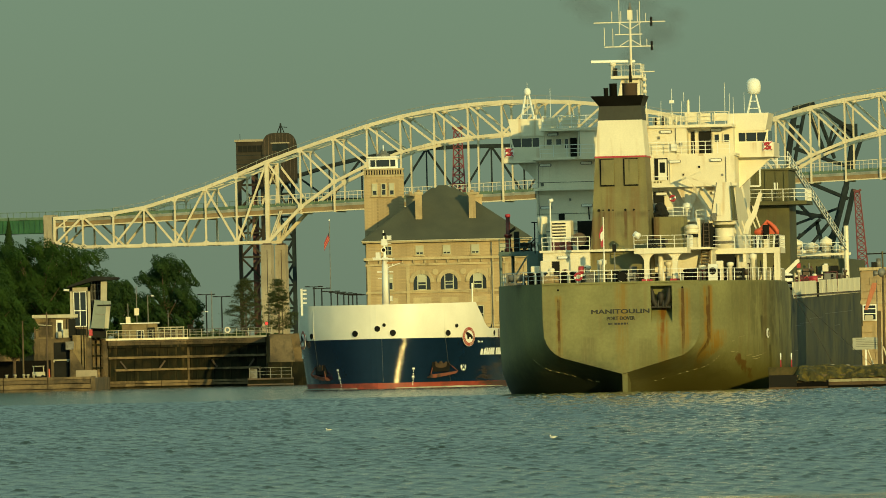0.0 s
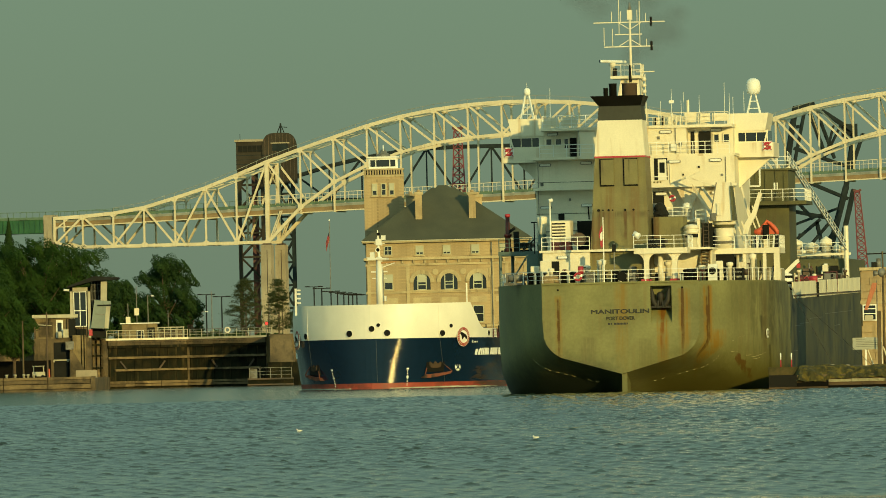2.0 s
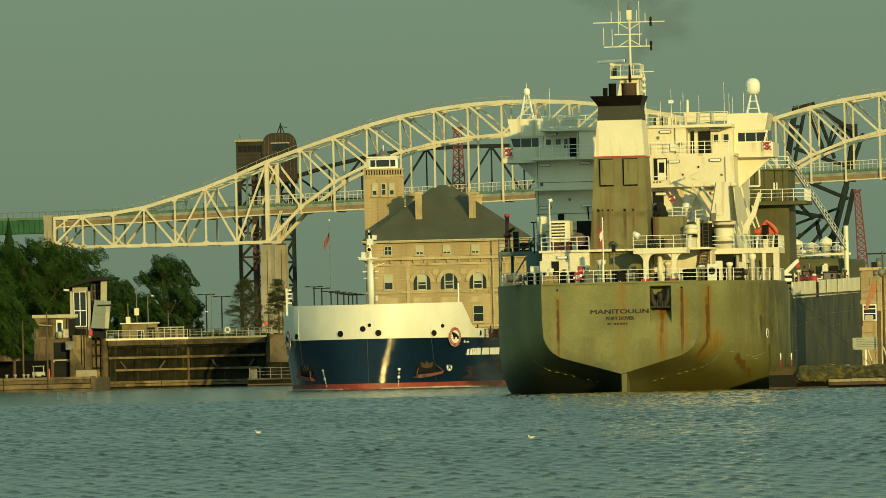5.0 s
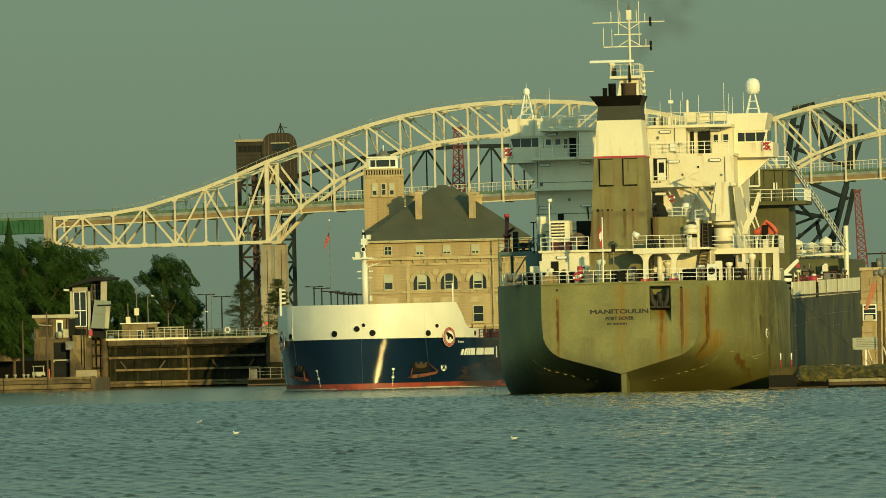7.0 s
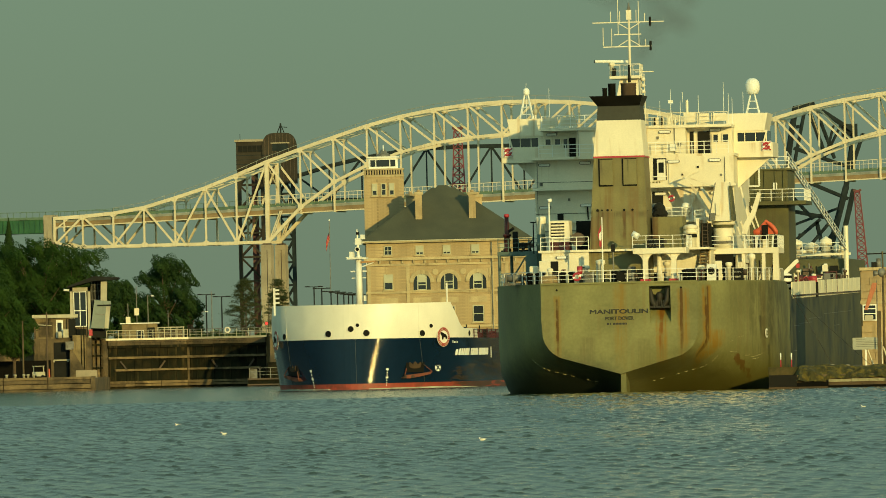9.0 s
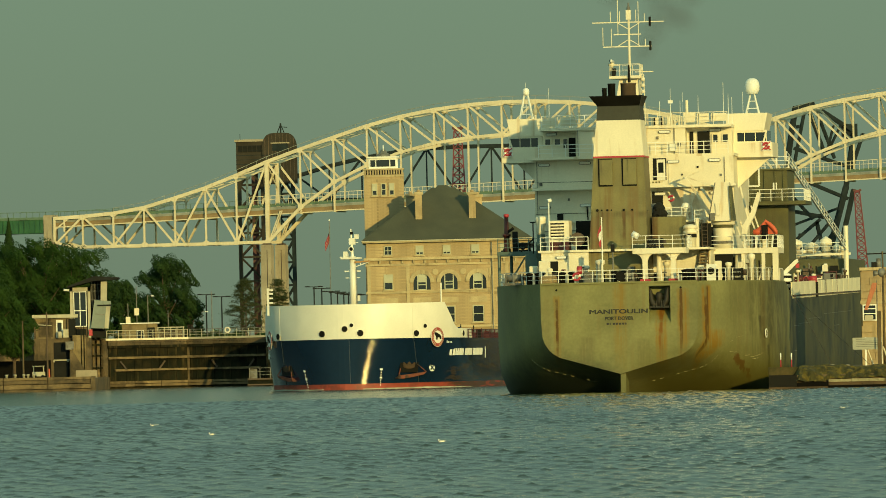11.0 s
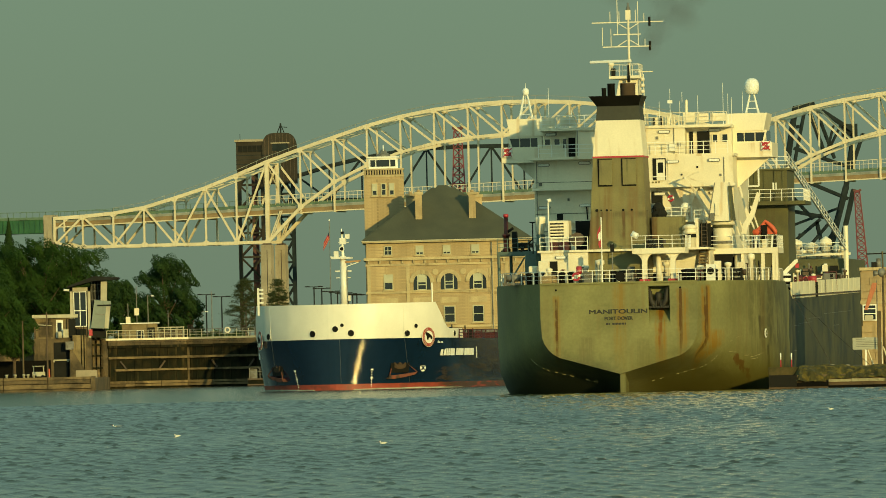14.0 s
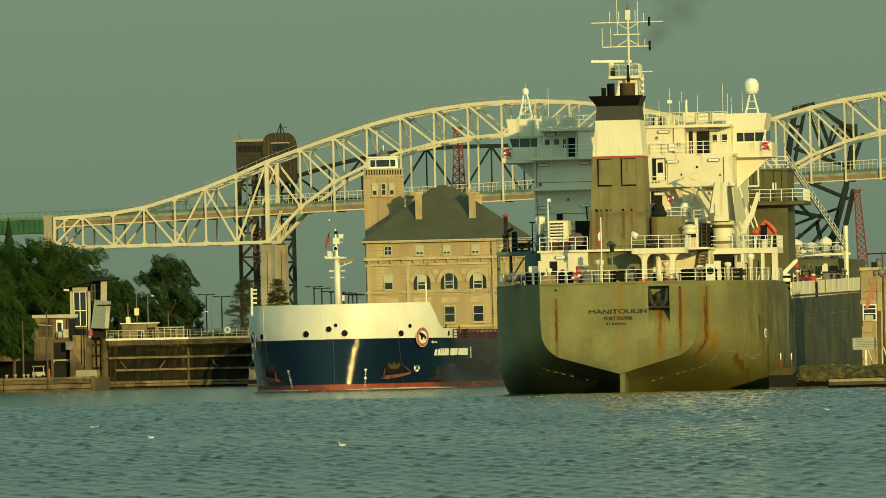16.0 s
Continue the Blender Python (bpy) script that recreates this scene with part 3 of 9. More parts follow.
def lift_bridge():
    """Railway lift bridge beyond the arch bridge."""
    root = thing("lift_bridge", "dark rusty steel railway lift bridge with machine house", "bridge", pose(0, 2500, 0))
    lattice(root, "tower", -56.0, -49.6, 0, 9, 0, 60, 9, 0.9, HOUSE_BROWN)
    lattice(root, "tower", -45.0, -41.2, 0, 9, 0, 57, 9, 1.0, BRIDGE_STEEL)
    part("counterweight_rope", box(B(), -52.6, -50.8, 3, 4, 8, 57), DARKRED, root)
    h = part("machine_house", box(B(), -56.6, -48.4, -1, 9, 57.4, 65.2), HOUSE_BROWN, root, "brown corrugated machine house")
    part("house_roof", box(B(), -57.0, -48.0, -1.4, 9.4, 65.2, 65.8), CONCRETE, h)
    for i in range(6):
        part("siding_board", box(B(), -56.62, -48.4, -1.08, -1.0, 57.6 + i * 1.25, 57.75 + i * 1.25), BRIDGE_STEEL, h)
    wm = mesh_of("house_window", box(B(), -0.55, 0.55, -0.1, 0.1, -0.9, 0.9), DARK)
    for i in range(6):
        part("house_window", wm, DARK, h, at=pose(-55.4 + i * 1.3, -1.05, 63.2))
    d = B()
    dome = [(-44.6 + 4.75 * math.copysign(abs(math.cos(a)) ** 0.55, math.cos(a)), 62.6 + 4.9 * math.sin(a) ** 0.7) for a in (math.pi * i / 20 for i in range(21))]
    prism(d, [(-49.35, 53.5), (-39.85, 53.5)] + dome, -1.5, 8)
    s = part("sheave_house", d, HOUSE_BROWN, root, "round-topped brown sheave house")
    for i in range(9):
        x = -48.6 + i
        top = 62.6 + 4.9 * max(0.0, 1 - (abs(x + 44.6) / 4.75) ** 3.6) ** 0.4
        part("rib", box(B(), x - 0.07, x + 0.07, -1.64, -1.5, 53.6, top - 0.25), RUSTY, s)
    part("siding_band", box(B(), -49.3, -39.9, -1.62, -1.5, 61.2, 61.5), BRIDGE_STEEL, s)
    part("sheave_window", box(B(), -46.6, -42.2, -1.7, -1.4, 62.5, 64.5), BRIDGE_STEEL, s)
    part("sheave_rim", box(B(), -47.0, -41.8, -1.75, -1.4, 64.5, 64.8), CONCRETE, s)
    for p, q, w in (((-44.2, 2, 67.4), (-44.2, 2, 70.2), 0.45), ((-45.2, 2, 67.4), (-44.2, 2, 69.9), 0.25), ((-43.2, 2, 67.4), (-44.2, 2, 69.9), 0.25), ((-44.2, 2, 69.2), (-42.4, 2, 69.0), 0.2)):
        part("finial_bar", bar(B(), p, q, w), BRIDGE_STEEL, root)
    part("roof_aerial", bar(B(), (-55.5, 2, 65.8), (-55.5, 2, 67.4), 0.15), BRIDGE_STEEL, root)
    for y in (0, 9):
        pts = [(-40 + i * 9.0, 62.6 - 7.1 * max(0, 1 - i / 5) ** 2) for i in range(13)]
        for i in range(12):
            (x, z), (x2, z2) = pts[i], pts[i + 1]
            part("span_chord", bar(B(), (x, y, z), (x2, y, z2), 0.9), BRIDGE_STEEL, root)
            part("span_chord", bar(B(), (x, y, 48.6), (x2, y, 48.6), 0.9), BRIDGE_STEEL, root)
            part("span_diagonal", bar(B(), (x, y, 48.6 if i % 2 else z), (x2, y, z2 if i % 2 else 48.6), 0.5), BRIDGE_STEEL, root)
            part("span_post", bar(B(), (x2, y, 48.6), (x2, y, z2), 0.4), BRIDGE_STEEL, root)
    return root


lift_bridge()


def bascule_bridge():
    """Raised leaf: each member as foot and head (x, z) and its thickness."""
    root = thing("bascule_bridge", "raised black steel bascule railway bridge leaf", "bridge", pose(0, 2500, 0))
    for y in (0, 7):
        for x, z, x2, z2, w in ((97.8, 71.0, 103.7, 72.1, 1.5), (98.4, 71.0, 95.7, 55.0, 1.7), (100.9, 70.0, 98.0, 56.5, 0.9), (103.4, 71.8, 113.9, 64.7, 1.2),
                       (102.1, 70.9, 106.5, 57.7, 1.0), (104.3, 70.2, 109.0, 57.0, 0.8), (97.8, 60.1, 107.7, 56.4, 1.0), (107.7, 56.4, 114.3, 54.1, 0.9),
                       (106.5, 57.7, 111.4, 67.0, 0.7), (108.9, 66.1, 106.8, 58.3, 0.6), (106.5, 57.7, 112.6, 62.6, 0.7), (114.5, 63.8, 112.0, 49.1, 1.5),
                       (117.0, 63.7, 113.6, 53.8, 1.0), (112.0, 49.1, 107.2, 32.0, 1.8), (114.1, 48.3, 110.0, 32.0, 1.4), (101.4, 50.6, 112.5, 45.7, 1.0),
                       (95.9, 42.9, 107.1, 40.5, 1.1), (95.6, 32.9, 104.6, 40.2, 1.0), (96.4, 38.5, 110.6, 43.5, 0.9), (99.3, 30.3, 107.4, 39.5, 0.9),
                       (95.6, 29.2, 108.7, 30.4, 1.2), (102.4, 29.0, 109.5, 38.2, 0.9), (96.0, 47.9, 102.7, 40.3, 0.8), (103.6, 39.6, 105.9, 28.9, 1.0),
                       (95.8, 55.0, 95.6, 44.8, 1.2)):
            part("leaf_member", bar(B(), (x, y, z), (x2, y, z2), w * 0.82), BRIDGE_STEEL, root)
        for x, x2 in ((97, 99), (113, 107)):
            part("support_leg", bar(B(), (x, y, 0), (x2, y, 33), 1.6), BRIDGE_STEEL, root)
    for z in (66, 55, 45, 36):
        part("cross_strut", bar(B(), (99, 0, z), (99, 7, z), 0.8), BRIDGE_STEEL, root)
    part("counterweight", box(B(), 111.2, 115.4, 0.5, 6.5, 63.0, 66.4), BRIDGE_STEEL, root)


bascule_bridge()


def red_crane(x, y, z1, w, label, lean=0.0):
    """A lattice mast that narrows towards its head and leans by lean metres."""
    root = thing("lattice_crane", label, "crane", pose(x, y, 0))
    half = lambda z: w * 0.5 * (0.62 + 0.028 * max(0.0, min(z1 - z, 30)))
    off = lambda z: lean * (z - 6) / (z1 - 6)
    n = int((z1 - 6) / (w * 0.75))
    zs = [6 + (z1 - 6) * i / n for i in range(n + 1)]
    for a, b in zip(zs, zs[1:]):
        p, q = half(a), half(b)
        for sx in (-1, 1):
            for yy in (0, 1):
                part("mast_leg", bar(B(), (sx * p + off(a), yy * 2 * p, a), (sx * q + off(b), yy * 2 * q, b), w * 0.11), CRANE_RED, root)
        for yy in (0, 1):
            part("lacing_bar", bar(B(), (off(a) - p, yy * 2 * p, a), (off(b) + q, yy * 2 * q, b), w * 0.085), CRANE_RED, root)
            part("lacing_bar", bar(B(), (off(a) + p, yy * 2 * p, a), (off(b) - q, yy * 2 * q, b), w * 0.085), CRANE_RED, root)
            part("cross_bar", bar(B(), (off(b) - q, yy * 2 * q, b), (off(b) + q, yy * 2 * q, b), w * 0.085), CRANE_RED, root)
    h = half(z1)
    part("crane_head", prism(B(), [(lean - h * 1.1, z1), (lean + h * 1.1, z1), (lean + h * 0.9, z1 + w * 0.3), (lean - h * 0.9, z1 + w * 0.3)], -0.2, w * 0.6), CRANE_RED, root)
    for sx in (-1, 1):
        part("head_sheave", tube(B(), (lean + sx * h * 1.1, -0.35, z1 + w * 0.25), (lean + sx * h * 1.1, 0.0, z1 + w * 0.25), w * 0.16, n=12), DARKRED, root)


red_crane(4.75, 2480, 66.4, 3.2, "dark red lattice crane mast behind the bridge")
red_crane(105.6, 2250, 42.9, 2.1, "dark red lattice crane mast at the bascule bridge", -2.2)


# ---- office building with tower ----
def arch_band(cx, cz, r0, r1, y0, y1, n=14):
    """Half ring that stands on a wall."""
    d = B()
    ring = []
    for i in range(n + 1):
        a = math.pi * i / n
        ring.append([d.verts.new((cx + r * math.cos(a), y, cz + r * math.sin(a))) for r, y in ((r0, y0), (r1, y0), (r1, y1), (r0, y1))])
    for a, b in zip(ring, ring[1:]):
        for j in range(4):
            d.faces.new((a[j], b[j], b[(j + 1) % 4], a[(j + 1) % 4]))
    d.faces.new(ring[0])
    d.faces.new(ring[-1][::-1])
    return d


def sash(parent, x, z0, z1, w, y=0.0, blind=0.5, panes=1):
    """A sash window with stone sill, white frame, glass and a half-drawn blind."""
    win = part("window", box(B(), x - w / 2 - 0.12, x + w / 2 + 0.12, y - 0.10, y, z0 - 0.12, z1 + 0.12), STONE_TRIM, parent)
    part("pane", box(B(), x - w / 2, x + w / 2, y - 0.13, y - 0.10, z0, z1), PANE, win)
    fr = B()
    t = 0.12
    for i in range(panes + 1):
        xx = x - w / 2 + (w - t) * i / panes
        box(fr, xx, xx + t, y - 0.2, y - 0.13, z0, z1)
    for z in (z0, (z0 + z1) / 2 - t / 2, z1 - t):
        box(fr, x - w / 2, x + w / 2, y - 0.19, y - 0.13, z, z + t)
    part("window_frame", fr, PALE, win)
    if blind:
        part("blind", box(B(), x - w / 2 + 0.05, x + w / 2 - 0.05, y - 0.15, y - 0.13, z1 - (z1 - z0) * blind, z1 - 0.05), PALE, win)
    part("window_sill", box(B(), x - w / 2 - 0.25, x + w / 2 + 0.25, y - 0.35, y, z0 - 0.3, z0 - 0.1), STONE_TRIM, win)
    return win


def office():
    root = thing("office_building", "sandstone office building with dark hipped roof and tower", "building", pose(0.6, 1600, 0))
    x0, x1, d0, z0, z1 = -14.2, 14.4, 24.0, 6.6, 24.3
    wall = part("wall", box(B(), x0, x1, 0, d0, z0, z1), STONE, root)
    e = 0.9
    part("roof", frustum(B(), (x0 - e, x1 + e, -e, d0 + e, z1 + 0.3), (-2.4, 1.7, 11, 14, 34.0)), SLATE, root, "dark hipped slate roof")
    part("roof_cap", frustum(B(), (-1.7, 0.9, 11.4, 13.6, 34.0), (-1.2, 0.4, 11.9, 13.2, 34.45)), SLATE, root)
    part("eaves_gutter", box(B(), x0 - 0.7, x1 + 0.7, -0.9, d0 + 0.7, z1 - 0.1, z1 + 0.12), STONE_TRIM, root)
    part("eaves_trim", box(B(), x0 - 0.85, x1 + 0.85, -1.0, d0 + 0.8, z1 + 0.12, z1 + 0.3), DIRTY_WHITE, root)
    part("cornice", box(B(), x0 - 0.5, x1 + 0.5, -0.55, d0 + 0.3, 21.1, 21.55), STONE_TRIM, root)
    part("cornice", box(B(), x0 - 0.2, x1 + 0.2, -0.25, d0 + 0.2, 20.1, 20.45), STONE_TRIM, root)
    dent = mesh_of("dentil", box(B(), -0.16, 0.16, -0.4, 0, 0, 0.5), STONE_TRIM)
    for i in range(15):
        part("dentil", dent, STONE_TRIM, root, at=pose(x0 + 0.4 + i * 2.0, -0.004, 20.55))
    part("string_course", box(B(), x0 - 0.15, x1 + 0.15, -0.22, 0, 15.2, 15.6), STONE_TRIM, root)
    part("string_course", box(B(), x0 - 0.2, x1 + 0.2, -0.35, 0, 9.0, 9.35), STONE_TRIM, root)
    part("string_course", box(B(), x0 - 0.2, x1 + 0.2, -0.25, 0, 8.1, 8.3), STONE_TRIM, root)
    # coursed ashlar: thin raised courses
    crs = mesh_of("ashlar_course", box(B(), x0 - 0.02, x1 + 0.02, -0.035, 0, 0, 0.50), STONE)
    for i in range(30):
        z = 6.7 + i * 0.58
        if not (14.7 < z < 15.7 or 19.9 < z < 21.6 or 8.0 < z < 9.4):
            part("ashlar_course", crs, STONE, wall, at=pose(0, 0, z))
    # pilasters
    for x in (-6.9, 8.0, 10.6, 13.9, -13.8):
        part("pilaster", box(B(), x - 0.3, x + 0.3, -0.16, 0, 8.3, 20.1), STONE_TRIM, root)
    for x in (-10.35, -4.75, 0.05, 5.1, 10.2):
        sash(root, x, 22.0, 23.6, 1.35, -0.035, 0.0 if x < -9 else 0.75, 2)
    for x in (-4.45, 0.35, 5.45):
        band = part("arch_surround", arch_band(x, 17.1, 1.5, 2.2, -0.3, 0), STONE_TRIM, root, "stone arch surround")
        glass = B()
        pts = [(x + 1.5 * math.cos(math.pi * i / 14), 17.1 + 1.5 * math.sin(math.pi * i / 14)) for i in range(15)] + [(x - 1.5, 15.75), (x + 1.5, 15.75)]
        prism(glass, pts, -0.09, -0.04)
        part("pane", glass, PANE, band)
        fr = B()
        for dx in (-0.75, 0.75):
            box(fr, x + dx - 0.09, x + dx + 0.09, -0.16, -0.09, 15.75, 18.6)
        for z in (15.75, 16.6, 17.1):
            box(fr, x - 0.75, x + 0.75, -0.16, -0.09, z, z + 0.14)
        part("window_frame", fr, PALE, band)
        part("blind", box(B(), x - 0.65, x + 0.65, -0.12, -0.09, 17.2, 18.5), PALE if abs(x - 0.35) > 1 else PANE, band)
        part("window_sill", box(B(), x - 2.1, x + 2.1, -0.35, 0, 15.5, 15.75), STONE_TRIM, band)
    for x in (-2.05, 2.9, 7.6):
        part("medallion", tube(B(), (x, -0.2, 18.9), (x, 0, 18.9), 0.55, n=16), STONE_TRIM, root)
    sash(root, -10.35, 15.9, 18.6, 1.55, -0.035, 0.55)
    for x in (-4.45, 0.35, 5.45, -10.35, 10.2):
        part("panel", box(B(), x - 1.6, x + 1.6, -0.12, 0, 13.4, 14.4), STONE_TRIM, root)
        sash(root, x, 9.9, 12.8, 1.9, -0.035, 0.0)
    part("drainpipe", tube(B(), (8.0, -0.35, 7), (8.0, -0.35, 24.0), 0.09, n=8), GREY, root)
    # tower behind the roof
    t = part("tower", box(B(), -14.45, -7.35, 14, 21.5, z0, 37.0), STONE, root, "square sandstone tower")
    tc = mesh_of("ashlar_course", box(B(), -14.47, -7.33, 13.965, 14, 0, 0.5), STONE)
    for i in range(16):
        part("ashlar_course", tc, STONE, t, at=pose(0, 0, 26.6 + i * 0.58))
    part("tower_parapet", box(B(), -14.5, -7.3, 13.85, 21.6, 36.2, 36.55), STONE_TRIM, t)
    part("tower_parapet", box(B(), -14.55, -7.25, 13.8, 21.7, 37.45, 37.7), STONE_TRIM, t)
    slot = mesh_of("baluster", box(B(), -0.13, 0.13, 13.75, 14.0, 36.6, 37.4), STONE_TRIM)
    for i in range(15):
        part("baluster", slot, STONE_TRIM, t, at=pose(-14.2 + i * 0.47, 0, 0))
    part("parapet_recess", box(B(), -14.3, -7.5, 13.98, 14.0, 36.6, 37.4), DARK, t)
    for x in (-12.55, -10.95, -9.5):
        sash(t, x, 32.9, 35.0, 0.85, 13.965, 0.6 if x != -10.95 else 0.0)
    cab = part("tower_cabin", box(B(), -13.55, -8.35, 14.8, 20.8, 37.7, 39.6), WHITE, t, "white glazed lookout cabin")
    part("cabin_glass", box(B(), -13.25, -8.65, 14.74, 14.8, 38.05, 39.25), PANE, cab)
    for x in (-13.3, -12.25, -9.75, -8.7):
        part("mullion", box(B(), x - 0.07, x + 0.07, 14.68, 14.8, 38.0, 39.3), WHITE, cab)
    part("cabin_roof", box(B(), -13.85, -8.05, 14.4, 21.2, 39.6, 39.85), WHITE, t)
    part("roof_box", lathe(B(), -10.9, 17.5, [(1.3, 39.85), (1.25, 40.2), (0.7, 40.6), (0.55, 41.0), (0.2, 41.2)], 12), GREY, t)
    part("roof_mast", tube(B(), (-10.9, 17, 40.5), (-10.9, 17, 42.0), 0.1, n=6), WHITE, t)
    for x, y, w, zt_ in ((-4.75, 3.8, 1.2, 33.2), (-6.2, 9.0, 1.6, 33.0), (4.75, 3.8, 1.2, 33.0), (5.75, 9.0, 1.5, 32.6)):
        c = part("chimney", box(B(), x - w / 2, x + w / 2, y, y + 1.6, 26.5, zt_ - 0.5), STONE, root, "sandstone chimney")
        part("chimney_cap", box(B(), x - w / 2 - 0.2, x + w / 2 + 0.2, y - 0.2, y + 1.8, zt_ - 0.5, zt_), STONE_TRIM, c)
        part("flue", tube(B(), (x, y + 0.8, zt_), (x, y + 0.8, zt_ + 0.4), 0.35, n=10), STONE, c)
    return root


office_root = office()


# ---- ships ----
def hull_mesh(stations, levels, half, cap_first=True, deck=True):
    """Loft of both sides; half(y, t) gives half breadth, height and place along the ship, t from keel 0 to deck 1."""
    bm = B()
    cols = []
    for y in stations:
        p = [half(y, t) for t in levels]
        right = [bm.verts.new((b, v, z)) for b, z, v in p]
        left = [bm.verts.new((-b, v, z)) for b, z, v in p]
        cols.append((right, left))
    for (r0, l0), (r1, l1) in zip(cols, cols[1:]):
        for i in range(len(levels) - 1):
            for q in ((r0[i], r1[i], r1[i + 1], r0[i + 1]), (l0[i], l0[i + 1], l1[i + 1], l1[i])):
                f = bm.faces.new(q)
                f.smooth = True
        if deck:
            bm.faces.new((r0[-1], r1[-1], l1[-1], l0[-1]))
        for edge in ((r0[-1], r1[-1]), (l0[-1], l1[-1]), (r0[0], r1[0]), (l0[0], l1[0])):
            e = bm.edges.get(edge)
            if e:
                e.smooth = False
    for n, (r, l) in enumerate((cols[0], cols[-1])):
        if n == 0 and not cap_first:
            continue
        for i in range(len(levels) - 1):
            if (l[i].co - r[i].co).length < 1e-5:
                bm.faces.new((r[i], r[i + 1], l[i + 1]))
            else:
                bm.faces.new((l[i], r[i], r[i + 1], l[i + 1]))
        for i in range(len(levels) - 1):
            for side in (r, l):
                e = bm.edges.get((side[i], side[i + 1]))
                if e and n:
                    e.smooth = False
    return bm


def add_runs(m, runs, aft_end, weed_and_shade=False):
    """Adds rust and soot runs and wide darker bands to a paint: (x, half width, top, foot, colour, amount)."""
    nt = m.node_tree
    b = nt.nodes["Principled BSDF"]
    old = b.inputs["Base Color"].links[0].from_socket
    tc = nt.nodes.new("ShaderNodeTexCoord")
    sep = nt.nodes.new("ShaderNodeSeparateXYZ")
    nt.links.new(tc.outputs["Object"], sep.inputs[0])
    wob = nt.nodes.new("ShaderNodeTexNoise")
    wob.inputs["Scale"].default_value, wob.inputs["Detail"].default_value = 1.4, 6
    nt.links.new(tc.outputs["Object"], wob.inputs["Vector"])

    def math_node(op, a, c):
        n = nt.nodes.new("ShaderNodeMath")
        n.operation = op
        for s, v in zip(n.inputs, (a, c)):
            if hasattr(v, "links"):
                nt.links.new(v, s)
            else:
                s.default_value = v
        return n.outputs[0]

    def ranged(v, a, c, lo=0.0, hi=1.0):
        n = nt.nodes.new("ShaderNodeMapRange")
        n.interpolation_type = "SMOOTHSTEP"
        for s, x in zip(("From Min", "From Max", "To Min", "To Max"), (a, c, lo, hi)):
            n.inputs[s].default_value = x
        nt.links.new(v, n.inputs["Value"])
        return n.outputs[0]

    x_w = math_node("ADD", sep.outputs[0], math_node("MULTIPLY", math_node("SUBTRACT", wob.outputs["Fac"], 0.5), 0.12))
    below = math_node("MAXIMUM", math_node("SUBTRACT", 4.4, sep.outputs[2]), 0.0)
    bend = math_node("MULTIPLY", math_node("MULTIPLY", below, below), math_node("MULTIPLY", ranged(sep.outputs[0], 4.5, 6.5), math_node("MULTIPLY", ranged(sep.outputs[0], 8.8, 7.6), 0.42)))
    x_plain = math_node("ADD", x_w, math_node("MULTIPLY", math_node("SUBTRACT", wob.outputs["Fac"], 0.5), 0.5))
    x_w = math_node("ADD", x_w, bend)
    aft = ranged(sep.outputs[1], aft_end, aft_end - 2)
    ragged = ranged(wob.outputs["Fac"], 0.25, 0.6, 0.35, 1.0)
    fall = nt.nodes.new("ShaderNodeMapping")
    fall.inputs["Scale"].default_value = (7.0, 1.0, 0.3)
    nt.links.new(tc.outputs["Object"], fall.inputs["Vector"])
    drip = nt.nodes.new("ShaderNodeTexNoise")
    drip.inputs["Scale"].default_value, drip.inputs["Detail"].default_value = 1.0, 4
    nt.links.new(fall.outputs[0], drip.inputs["Vector"])
    ragged = math_node("MULTIPLY", ragged, ranged(drip.outputs["Fac"], 0.34, 0.56, 0.4, 1.2))
    for u, wid, ztop, zlow, col, amt in runs:
        band = ranged(math_node("ABSOLUTE", math_node("SUBTRACT", x_plain if 8.5 < u < 9.7 else x_w, u), 0), wid, wid * 0.4)
        top = ranged(sep.outputs[2], ztop, ztop - 0.3)
        low = ranged(sep.outputs[2], zlow, zlow + 0.6 * (ztop - zlow))
        fac = math_node("MULTIPLY", math_node("MULTIPLY", band, top), math_node("MULTIPLY", math_node("MULTIPLY", low, aft), amt))
        fac = math_node("MULTIPLY", fac, ragged)
        mx = nt.nodes.new("ShaderNodeMix")
        mx.data_type = "RGBA"
        nt.links.new(fac, mx.inputs[0])
        nt.links.new(old, mx.inputs[6])
        mx.inputs[7].default_value = (*col, 1)
        old = mx.outputs[2]
    if weed_and_shade:
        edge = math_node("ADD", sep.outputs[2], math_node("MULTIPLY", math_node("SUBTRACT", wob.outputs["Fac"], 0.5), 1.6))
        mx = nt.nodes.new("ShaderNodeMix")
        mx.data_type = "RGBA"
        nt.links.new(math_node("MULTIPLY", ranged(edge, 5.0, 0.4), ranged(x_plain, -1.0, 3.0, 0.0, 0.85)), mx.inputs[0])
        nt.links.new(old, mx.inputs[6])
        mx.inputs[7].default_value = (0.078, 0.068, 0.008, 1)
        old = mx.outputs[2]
        # shade of the port quarter, painted as a dark green tone low down
        port_shade = nt.nodes.new("ShaderNodeMix")
        port_shade.data_type = "RGBA"
        nt.links.new(math_node("MULTIPLY", ranged(edge, 3.6, 0.8), ranged(x_plain, 1.0, -2.0, 0.0, 0.85)), port_shade.inputs[0])
        nt.links.new(old, port_shade.inputs[6])
        port_shade.inputs[7].default_value = (0.024, 0.034, 0.022, 1)
        old = port_shade.outputs[2]
    nt.links.new(old, b.inputs["Base Color"])


